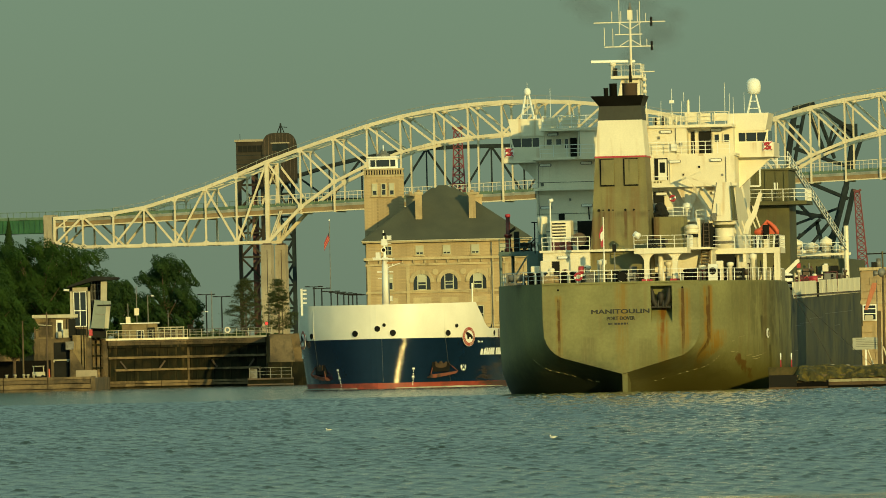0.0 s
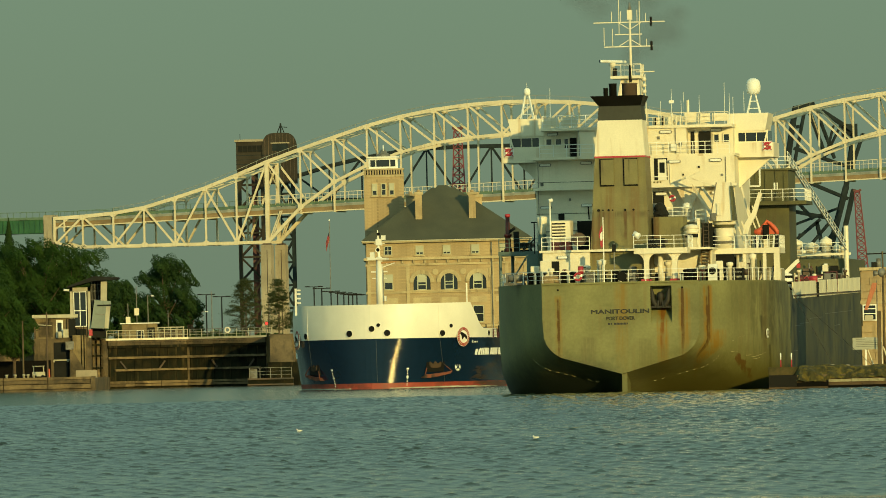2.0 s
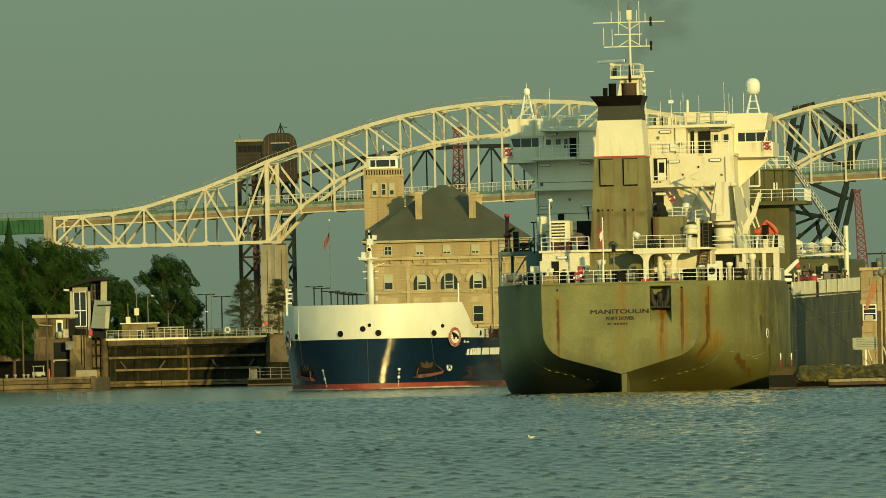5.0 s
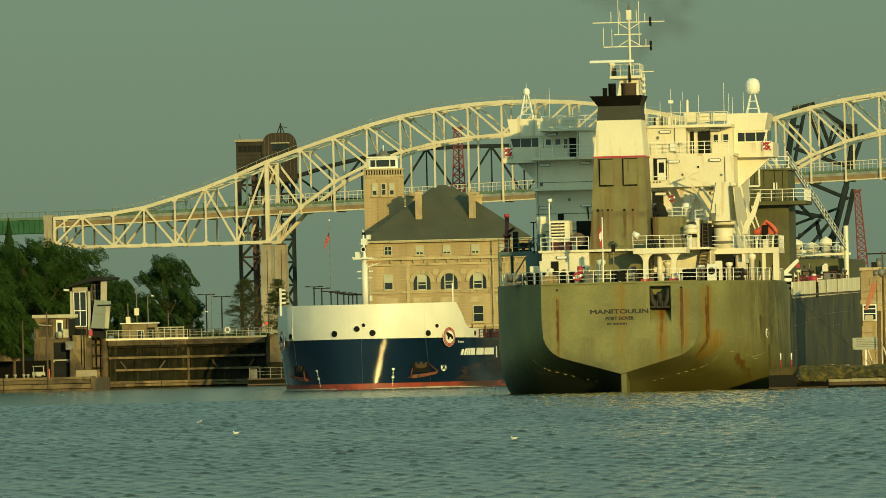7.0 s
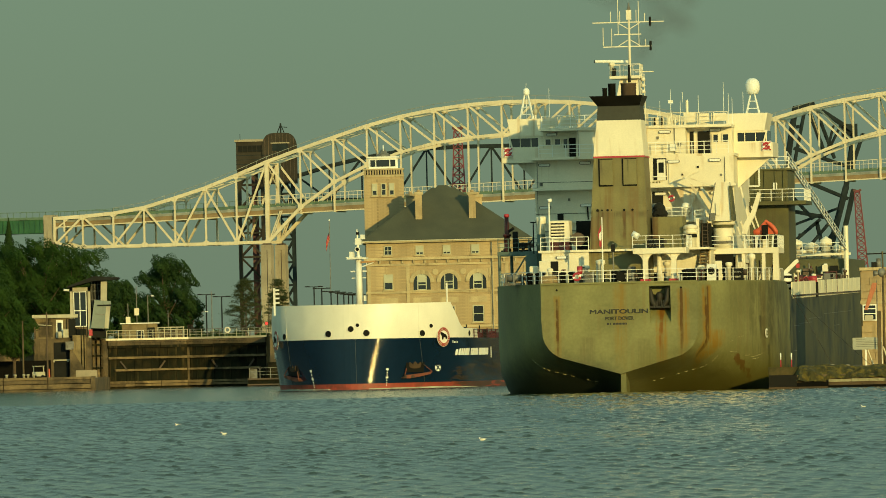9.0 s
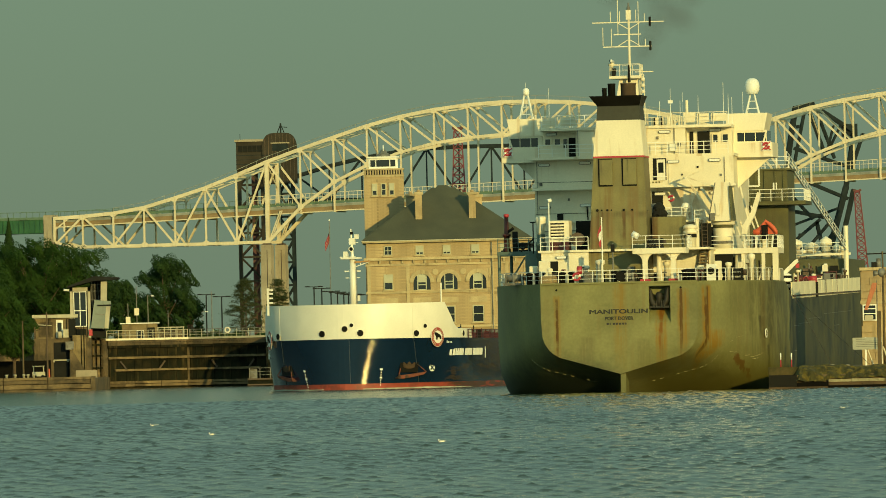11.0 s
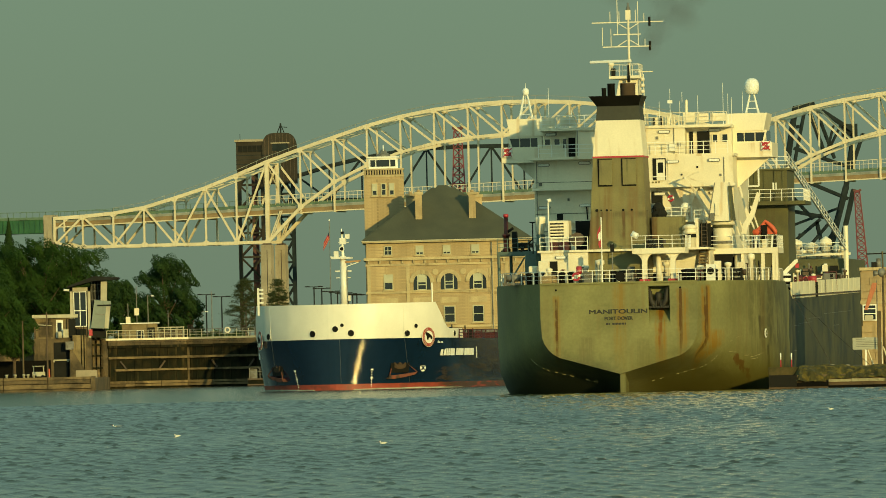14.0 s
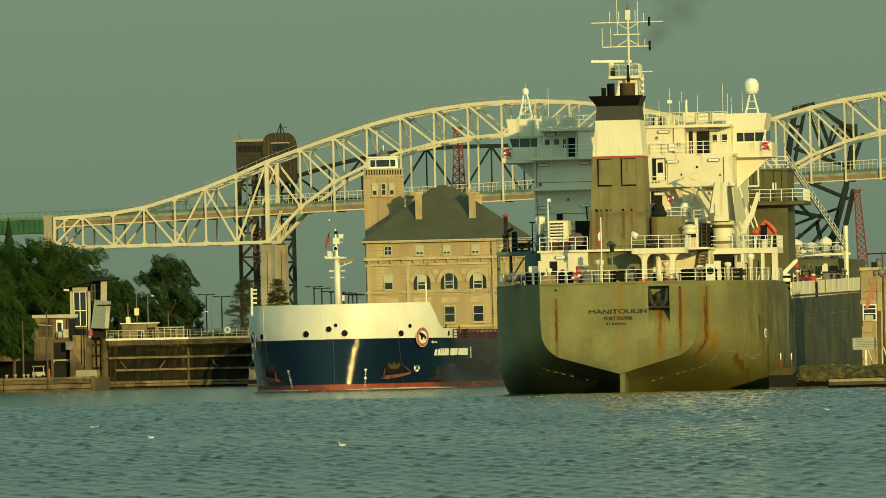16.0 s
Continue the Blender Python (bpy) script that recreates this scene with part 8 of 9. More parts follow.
def lock_clutter():
    for x in (-64.2, -62.9, -61.4, -60.2, -59.0, -58.4, -57.6):
        solid("mooring_bollard", lathe(B(), 0, 0, [(0.16, 0), (0.16, 0.3), (0.24, 0.34), (0.24, 0.46), (0.1, 0.5)], 10), DIRTY_WHITE, "white painted mooring bollard on the pier", "bollard", pose(x, 1264, 1.95), "pier bollards")
    ut = thing("utility_cart", "pale yellow utility cart parked on the pier", "cart", pose(-57.4, 1275, 1.75))
    part("cart_body", box(B(), -0.9, 0.9, -0.6, 0.6, 0.35, 1.0), DIRTY_WHITE, ut)
    part("cart_frame", box(B(), -0.75, -0.65, -0.5, 0.5, 1.0, 1.75), DIRTY_WHITE, ut)
    part("cart_frame", box(B(), 0.65, 0.75, -0.5, 0.5, 1.0, 1.75), DIRTY_WHITE, ut)
    part("cart_roof", box(B(), -0.85, 0.85, -0.6, 0.6, 1.75, 1.85), DIRTY_WHITE, ut)
    for x in (-0.6, 0.6):
        part("wheel", tube(B(), (x, -0.68, 0.28), (x, -0.5, 0.28), 0.28, n=12), BLACK, ut)
    for x, h, m in ((-59.3, 8.2, TIMBER), (-55.9, 9.4, BARK), (-55.7, 3.5, ORANGE)):
        p = thing("mooring_pole", "slim weathered pole standing on the pier", "pole", pose(x, 1270, 1.75))
        part("pole", tube(B(), (0, 0, 0), (0, 0, h if h > 4 else 1.4), 0.13, 0.1, n=8), m, p)
        if h > 9.2:
            part("cross_bar", bar(B(), (-1.0, 0, h - 0.4), (1.0, 0, h - 0.4), 0.09), BARK, p)
    # gate-side shed
    sh = thing("lock_shed", "small cream lock shed with dark windows", "shed", pose(-45.4, 1350, 6.6))
    part("shed_wall", box(B(), -2.8, 2.4, 0, 4, 0, 3.0), TAN_WALL, sh)
    part("shed_roof", box(B(), -3.1, 2.7, -0.4, 4.3, 3.0, 3.15), WHITE, sh)
    window_unit(sh, -0.6, 0.5, 0.0, 0.7, 2.0, WHITE)
    part("shed_door", box(B(), 1.0, 2.1, -0.06, 0, 0.1, 2.4), DARK, sh)
    part("shed_annex", box(B(), 2.4, 6.5, 0.5, 3, 0, 1.9), CONCRETE_DARK, sh)
    for i in range(5):
        part("annex_post", box(B(), 2.5 + i * 0.95, 2.62 + i * 0.95, 0.38, 0.5, 0, 2.3), DIRTY_WHITE, sh)
    part("annex_beam", box(B(), 2.4, 6.5, 0.36, 0.5, 2.3, 2.45), DIRTY_WHITE, sh)
    for i, (x, y, z, k) in enumerate(((-53.2, 1400, 13.4, 0), (-51.2, 1400, 13.1, 1), (-49.6, 1400, 14.8, 0), (-47.3, 1390, 15.6, 0), (-45.9, 1400, 14.2, 1), (-48.3, 1380, 12.9, 0), (-42.8, 1400, 11.8, 0), (-40.2, 1500, 12.2, 1), (-38.6, 1500, 15.5, 0), (-32.2, 1500, 15.2, 0), (-29.0, 1500, 14.0, 1))):
        p = thing("signal_pole", "thin grey signal pole beside the lock", "pole", pose(x, y, 6.6), "lock poles")
        part("pole", tube(B(), (0, 0, 0), (0, 0, z - 6.6), 0.11, 0.07, n=6), GREY, p)
        if k:
            part("lamp_arm", bar(B(), (0, 0, z - 6.7), (0.8, 0, z - 6.6), 0.1), GREY, p)
            part("lamp_head", box(B(), 0.5, 1.0, -0.2, 0.2, z - 6.75, z - 6.6), WHITE, p)
        if i in (3, 5):
            part("signal_box", box(B(), -0.35, 0.35, -0.3, 0.3, (z - 6.6) * 0.5, (z - 6.6) * 0.5 + 1.1), CREAM, p)
    st = thing("signal_lamp", "lit red signal lamp on a thin post", "signal", pose(-26.5, 1345, 6.6))
    part("lamp_post", tube(B(), (0, 0, 0), (0, 0, 2.6), 0.06, n=6), GREY, st)
    part("lamp_hood", tube(B(), (0, -0.1, 2.6), (0, 0.15, 2.6), 0.3, n=16), BLACKSTEEL, st)
    part("lamp_lens", tube(B(), (0, -0.16, 2.6), (0, -0.1, 2.6), 0.22, n=16), SIGNAL_RED, st)
    lb = thing("pale_buoy", "pale life ring hanging at the lock rail", "lifebuoy", pose(-32.0, 1331.0, 7.4))
    ring = B()
    rows = []
    for i in range(20):
        a = 2 * math.pi * i / 20
        rows.append([ring.verts.new(((0.36 + 0.1 * math.cos(k * math.pi / 4)) * math.cos(a), 0.1 * math.sin(k * math.pi / 4), 0.9 + (0.36 + 0.1 * math.cos(k * math.pi / 4)) * math.sin(a))) for k in range(8)])
    for i in range(20):
        for k in range(8):
            ring.faces.new((rows[i][k], rows[(i + 1) % 20][k], rows[(i + 1) % 20][(k + 1) % 8], rows[i][(k + 1) % 8])).smooth = True
    part("ring", ring, CREAM, lb)
    part("ring_post", tube(B(), (0, 0.12, 0), (0, 0.12, 1.3), 0.05, n=6), GREY, lb)
    for x, z in ((-40.1, 15.2), (-37.5, 14.8), (-21.9, 16.1), (-20.6, 15.8), (-19.05, 15.25), (-17.95, 15.05), (-16.9, 14.9), (-16.1, 14.75), (-15.4, 14.65), (-14.7, 14.55)):
        p = thing("street_lamp", "dark twin-arm street lamp behind the lock", "street lamp", pose(x, 1524, 6.6), "twin-arm street lamps")
        part("pole", tube(B(), (0, 0, 0), (0, 0, z - 6.6), 0.13, 0.1, n=8), BLACKSTEEL, p)
        part("arm", bar(B(), (-1.0, 0, z - 6.65), (1.0, 0, z - 6.65), 0.12), BLACKSTEEL, p)
        for s in (-1, 1):
            part("lamp_head", box(B(), s * 1.1 - 0.4, s * 1.1 + 0.4, -0.25, 0.25, z - 6.7, z - 6.52), BLACKSTEEL, p)
    # slender posts behind the bow
    for i in range(12):
        x = -18.5 + i * 0.42
        c = thing("pale_bollard_post", "pale slender post by the office building", "post", pose(x, 1540, 6.6), "slender posts")
        part("post", tube(B(), (0, 0, 0), (0, 0, 6.0 + 0.5 * math.sin(i * 2.1)), 0.09, n=6), CREAM if i % 2 else BLACKSTEEL, c)


lock_clutter()


def national_flag():
    """Pole with a limp striped flag in four rigid strips."""
    root = thing("flagpole", "tall grey flagpole behind the lock", "flagpole", pose(-19.4, 1550, 6.6))
    part("pole", tube(B(), (0, 0, 0), (0, 0, 20.9), 0.08, 0.05, n=8), GREY, root)
    part("finial", lathe(B(), 0, 0, [(0.12, 20.9), (0.16, 21.05), (0.05, 21.2)], 8), WHITE, root)
    flag = thing("flag", "limp faded red and pale striped flag with blue corner", "flag", pose(-19.4, 1550, 25.8))
    strips = []
    for i in range(4):
        d = B()
        x0, x1 = -0.24 * i, -0.24 * (i + 1)
        drop0, drop1 = -0.5 * i, -0.5 * (i + 1)
        for j in range(7):
            za, zb = -j * 0.2, -(j + 1) * 0.2
            vs = [(x0, -0.02, za + drop0), (x1, -0.02, za + drop1), (x1, -0.02, zb + drop1), (x0, -0.02, zb + drop0), (x0, 0.02, za + drop0), (x1, 0.02, za + drop1), (x1, 0.02, zb + drop1), (x0, 0.02, zb + drop0)]
            n0 = len(d.faces)
            face_all(d, vs, [(0, 1, 2, 3), (7, 6, 5, 4), (0, 4, 5, 1), (3, 2, 6, 7), (0, 3, 7, 4), (1, 5, 6, 2)])
            d.faces.ensure_lookup_table()
            for f in d.faces[n0:]:
                f.material_index = (0 if i < 1 and j < 3 else (2 if j in (2, 5) else 1))
        strips.append(part("flag_strip", d, [HULL_BLUE, FLAG_RED, SALMON], flag))
    return flag, strips


flag_top, flag_strips = national_flag()


# ---- pier on the near side ----
def right_pier():
    d = B()
    outline = [(25.5, 713.2), (60.0, 713.2), (220.0, 1340.0), (103.0, 1340.0)]
    lo, hi = [[d.verts.new((x, y, z)) for x, y in outline] for z in (-3.0, 1.68)]
    d.faces.new(lo[::-1])
    d.faces.new(hi)
    for i in range(4):
        d.faces.new((lo[i], lo[(i + 1) % 4], hi[(i + 1) % 4], hi[i]))
    pier = solid("pier", d, CONCRETE_DARK, "low stone pier with black fender and mossy bank", "pier", kind="structure")
    rng = random.Random(5)
    # front ledge: black fender panel, concrete lip, timbers at the water
    part("front_ledge", box(B(), 25.45, 60, 711.75, 713.18, -3, 1.08), CONCRETE_DARK, pier)
    part("fender_panel", box(B(), 25.4, 27.62, 711.45, 711.75, 0.17, 1.1), BLACK, pier, "black rubber fender panel")
    for z0, z1, m, x0, end in ((-0.5, 0.0, NEAR_BLACK, 25.4, 45), (0.02, 0.15, SCRAPED_RED, 25.4, 30.1), (0.02, 0.2, NEAR_BLACK, 30.1, 45), (0.22, 0.46, SCRAPED_RED, 30.1, 45), (0.18, 0.5, NEAR_BLACK, 27.65, 30.1)):
        x = x0
        while x < end:
            w = min(2.4 + rng.random() * 1.2, end - x)
            part("fender_timber", box(B(), x, x + w - 0.05, 711.5 - rng.random() * 0.06, 711.75, z0, z1), m, pier)
            x += w
    part("mossy_face", box(B(), 25.45, 28.2, 713.0, 713.2, 1.06, 1.72), MOSS, pier)
    x = 30.1
    while x < 45:
        w = 1.3 + rng.random() * 1.4
        part("concrete_lip", box(B(), x, x + w - 0.02, 711.4 - rng.random() * 0.05, 711.75, 0.48, 0.68 + rng.random() * 0.07), PALE_LIP, pier)
        x += w
    # mossy rubble bank: an uneven slope from the lip to the pier top
    nr = np.random.RandomState(11)
    X, V = np.meshgrid(np.linspace(27.5, 46.0, 420), np.linspace(0, 1, 34))
    lump = np.zeros_like(X)
    for _ in range(420):
        cx, cv, r, a = nr.uniform(27.3, 46), nr.uniform(0, 1), nr.uniform(0.1, 0.34), nr.uniform(-0.5, 1.0)
        lump += 0.13 * a * np.exp(-(((X - cx) / r) ** 2 + ((V - cv) / (r * 0.75)) ** 2))
    lump += 0.035 * nr.rand(*X.shape)
    z_low = 0.52 + 0.22 * np.clip((X - 29.6) / 0.8, 0, 1)
    top = 1.72 + 0.1 * np.sin(1.3 * X) * np.sin(0.41 * X + 1) - 0.7 * np.clip((27.9 - X) / 0.4, 0, 1)
    Yb = 711.5 + 1.9 * V - lump * 1.3 * (1 - V)
    Zb = z_low + (top - z_low) * np.sin(V * math.pi / 2) ** 0.8 + lump * 0.7
    back = np.stack([X[-1], X[-1] * 0 + 716.0, X[-1] * 0 + 1.62], -1)
    vs = np.concatenate([np.stack([X, Yb, Zb], -1).reshape(-1, 3), back])
    idx = np.arange(len(vs)).reshape(35, 420)
    quads = np.stack([idx[:-1, :-1], idx[:-1, 1:], idx[1:, 1:], idx[1:, :-1]], -1).reshape(-1, 4)
    me = bpy.data.meshes.new("moss_bank")
    me.from_pydata(vs.tolist(), [], quads.tolist())
    me.materials.append(BANK)
    tagged(new("moss_bank", me), "mossy rubble bank with yellow-green weeds on the pier edge", "bank", kind="structure")
    for x in (26.45, 27.3):
        p = thing("marker_post", "red and white marker post on the pier", "post", pose(x, 713.6, 1.68), "pier marker posts")
        part("post", tube(B(), (0, 0, 0), (0, 0, 0.62), 0.05, n=10), RED, p)
        part("white_band", tube(B(), (0, 0, 0.62), (0, 0, 1.15), 0.055, n=10), WHITE, p)
    # notice board with plain lines
    bd = thing("notice_board", "white notice board with grey lines on two posts", "sign", pose(34.75, 738, 1.68))
    part("board", box(B(), -1.5, 0.9, -0.04, 0.04, 1.3, 2.28), BOARD_GREY, bd)
    for i, (w, z) in enumerate(((0.7, 2.14), (2.0, 1.98), (2.1, 1.84), (2.0, 1.7), (2.1, 1.56))):
        part("text_bar", box(B(), -1.2, -1.2 + w, -0.06, -0.04, z - 0.02, z + 0.02), GREY, bd)
    for x in (-0.42, 0.85):
        part("board_post", box(B(), x - 0.07, x + 0.07, 0.04, 0.18, 0, 2.3), WHITE, bd)
    part("board_brace", bar(B(), (0.2, 0.5, 0), (-0.35, 0.1, 1.5), 0.08), CREAM, bd)
    part("board_brace", bar(B(), (1.5, 0.5, 0), (1.0, 0.1, 1.5), 0.08), CREAM, bd)
    pl_ = thing("timber_post", "dark square timber post on the pier", "post", pose(35.12, 731, 1.68))
    part("post", box(B(), -0.15, 0.15, -0.15, 0.15, 0, 4.4), TIMBER, pl_)
    # lamp pole with loudspeakers
    lp = thing("lamp_pole", "tan pole with crossarm and lamp heads", "street lamp", pose(35.9, 739, 1.68))
    part("pole", tube(B(), (0, 0, 0), (0, 0, 9.3), 0.11, 0.075, n=10), TIMBER, lp)
    part("cross_arm", bar(B(), (-1.3, 0, 9.1), (1.6, 0, 9.15), 0.1), BLACKSTEEL, lp)
    part("lamp_globe", lathe(B(), -0.1, 0, [(0.1, 7.2), (0.3, 7.4), (0.34, 7.6), (0.2, 7.9)], 12), GREY, lp)
    part("loudspeaker", tube(B(), (-0.75, -0.1, 7.5), (-0.3, 0, 7.5), 0.24, 0.1, n=12), GREY, lp)
    part("loudspeaker", tube(B(), (0.75, -0.1, 7.5), (0.3, 0, 7.5), 0.28, 0.1, n=12), GREY, lp)
    lad = part("pole_ladder", box(B(), 0.2, 0.3, -0.1, 0, 0.2, 4.5), BLACKSTEEL, lp)
    for i in range(9):
        part("rung", box(B(), 0.2, 0.62, -0.08, -0.02, 0.4 + i * 0.45, 0.46 + i * 0.45), BLACKSTEEL, lad)
    ws = thing("windsock", "faded orange windsock hanging limp", "windsock", pose(35.0, 737.5, 0.0))
    part("sock", frustum(B(), (-0.75, -0.5, -0.1, 0.1, 6.2), (-0.2, 0.25, -0.2, 0.2, 8.0)), SALMON, ws)
    part("sock_cuff", frustum(B(), (-0.2, 0.25, -0.2, 0.2, 8.0), (-0.05, 0.3, -0.2, 0.2, 8.4)), SALMON, ws)
    part("sock_staff", tube(B(), (0.3, 0, 1.6), (0.3, 0, 8.6), 0.05, n=6), GREY, ws)
    # stone building
    b_ = thing("pier_building", "tan stone lock building with white-framed window", "building", pose(34.4, 746, 1.6))
    part("wall", box(B(), 0.1, 3.6, 0.1, 3.2, -0.3, 7.9), STONE, b_)
    rows, z = 14, 0.0
    for i in range(rows):
        h = 0.56
        x = 0.0 if i % 2 else -0.0
        k = 0
        while x < 3.4:
            w = 0.75 + 0.35 * ((i * 7 + k * 3) % 4) / 3
            if not (0.0 <= x < 1.35 and 3.5 < z + 0.3 < 5.0):
                part("stone_block", box(B(), x, x + w - 0.03, 0.0, 0.1, z, z + h - 0.03), STONE, b_)
            x += w
            k += 1
        z += h
    part("coping_course", box(B(), -0.1, 3.7, -0.12, 3.4, 7.9, 8.15), STONE_TRIM, b_)
    part("belt_course", box(B(), -0.08, 3.65, -0.1, 0.1, 5.15, 5.4), STONE_TRIM, b_)
    window_unit(b_, 0.1, 1.25, 0.1, 3.75, 5.1, WHITE, 1, depth=0.25)
    for z in (4.3, 4.7):
        part("glazing_bar", box(B(), 0.15, 1.2, -0.1, 0.0, z, z + 0.07), WHITE, b_)
    part("air_conditioner", box(B(), 0.25, 0.95, -0.25, 0.1, 3.8, 4.2), DIRTY_WHITE, b_)
    part("roof_vent", tube(B(), (1.6, 2, 8.15), (1.6, 2, 8.9), 0.2, n=10), GREY, b_)
    part("roof_vent", box(B(), 1.0, 1.4, 1.5, 2, 8.15, 8.6), BLACKSTEEL, b_)
    for x, s in ((30.6, 0.3), (31.8, 0.24)):
        r = solid("pale_boulder", lathe(B(), 0, 0, [(0.02, 0), (s * 0.9, 0.05), (s, s * 0.3), (s * 0.6, s * 0.55), (0.02, s * 0.6)], 9), CONCRETE, "pale boulder lying on the turf", "boulder", pose(x, 716, 1.68))


right_pier()


# ---- trees ----
def leaf_cloud(seed, blobs, count, size, even=2.0):
    """Many small leaf clumps scattered over overlapping blobs (x, y, z, radius, flatten)."""
    rng = np.random.RandomState(seed)
    bl = np.array(blobs)
    w = bl[:, 3] ** even
    k = rng.choice(len(blobs), count, p=w / w.sum())
    unit = lambda a: a / np.linalg.norm(a, axis=1, keepdims=True)
    d = unit(rng.normal(size=(count, 3)))
    rr = bl[k, 3] * (0.66 + 0.38 * rng.rand(count) ** 0.6) * (0.85 + 0.28 * np.sin(5 * d[:, 0] + 3 * d[:, 2] + k))
    c = bl[k, :3] + d * rr[:, None] * np.stack([np.ones(count), np.ones(count), bl[k, 4]], 1)
    n = unit(d + rng.normal(size=(count, 3)) * 0.26)
    u = unit(np.cross(n, rng.normal(size=(count, 3))))
    v = np.cross(n, u)
    s = size * (0.6 + 0.9 * rng.rand(count))
    vs = np.empty((count, 4, 3))
    for i, (a, b) in enumerate(((1, 0.1), (0.05, 0.75), (-0.95, 0.0), (0.1, -0.75))):
        vs[:, i] = c + (u * a + v * b + n * 0.2 * a * b) * s[:, None]
    fs = np.arange(count * 4).reshape(count, 4)
    return vs.reshape(-1, 3).tolist(), fs.tolist()


def broad_tree(x, y, z, height, radius, seed, material, label, leaves=5200, size=0.34, low=0.3):
    root = thing("tree", label, "tree", pose(x, y, z))
    rng = random.Random(seed)
    trunk = part("trunk", tube(B(), (0, 0, -0.3), (0.1, 0, height * 0.45), height * 0.028, height * 0.016, n=9), BARK, root)
    blobs = []
    for i in range(40):
        a = rng.random() * 6.28
        q = math.sqrt(rng.random()) * radius * 0.72
        zz = height * (low + (0.86 - low) * rng.random())
        env = math.sin(math.pi * min(1, max(0.08, (zz / height - low * 0.6) / (1.12 - low * 0.6)))) ** 0.6
        r = radius * (0.18 + 0.2 * rng.random())
        blobs.append((q * math.cos(a) * env, q * math.sin(a) * env, zz, r, 0.8))
        part("limb", tube(B(), (0.05, 0, height * (0.22 + 0.2 * rng.random())), (q * math.cos(a) * env * 0.9, q * math.sin(a) * env * 0.9, zz), height * 0.010, height * 0.003, n=5), BARK, trunk)
    blobs.append((0, 0, height * 0.86, radius * 0.36, 0.9))
    blobs.append((0, 0, height * 0.6, radius * 0.6, 0.9))
    vs, fs = leaf_cloud(seed, blobs, int(leaves * 1.6), size * 0.95)
    me = bpy.data.meshes.new("crown")
    me.from_pydata(vs, [], fs)
    me.materials.append(material)
    part("crown", me, material, root)
    return root


def pine(x, y, z, height, radius, seed, material, label, tufts=170):
    """An open-crowned pine: bare lower trunk, level boughs and flat tufts of needles with sky between them."""
    root = thing("conifer", label, "tree", pose(x, y, z))
    rng = np.random.RandomState(seed)
    trunk = part("trunk", tube(B(), (0, 0, -0.3), (0.15, 0, height * 0.97), height * 0.016, height * 0.004, n=7), BARK, root)
    vs = []
    for i in range(tufts):
        t = 0.2 + 0.8 * rng.rand()
        reach = radius * min(1.0, 1.7 * (1.08 - t)) * (0.75 + 0.35 * math.sin(8 * t + 1.3) ** 2)
        a = rng.rand() * 6.283
        q = reach * (0.25 + 0.75 * rng.rand() ** 0.6)
        c = np.array([q * math.cos(a), q * math.sin(a), height * t + 0.10 * q + rng.normal() * 0.12])
        if i % 4 == 0:
            part("bough", tube(B(), (0, 0, height * t - 0.25), tuple(c), 0.05, 0.02, n=4), BARK, trunk)
        n = 95
        size = 0.42 + 0.4 * rng.rand()
        p = c + rng.normal(size=(n, 3)) * np.array([size * 0.55, size * 0.55, size * 0.2])
        u = rng.normal(size=(n, 3)) * np.array([1, 1, 0.7])
        u *= (0.07 + 0.07 * rng.rand(n))[:, None] / np.linalg.norm(u, axis=1, keepdims=True)
        w = np.cross(u, rng.normal(size=(n, 3)))
        w *= 0.035 / np.linalg.norm(w, axis=1, keepdims=True)
        vs.append(np.stack([p + u, p + w, p - u, p - w], 1).reshape(-1, 3))
    vs = np.concatenate(vs)
    me = bpy.data.meshes.new("crown")
    me.from_pydata(vs.tolist(), [], np.arange(len(vs)).reshape(-1, 4).tolist())
    me.materials.append(material)
    part("crown", me, material, root)
    return root


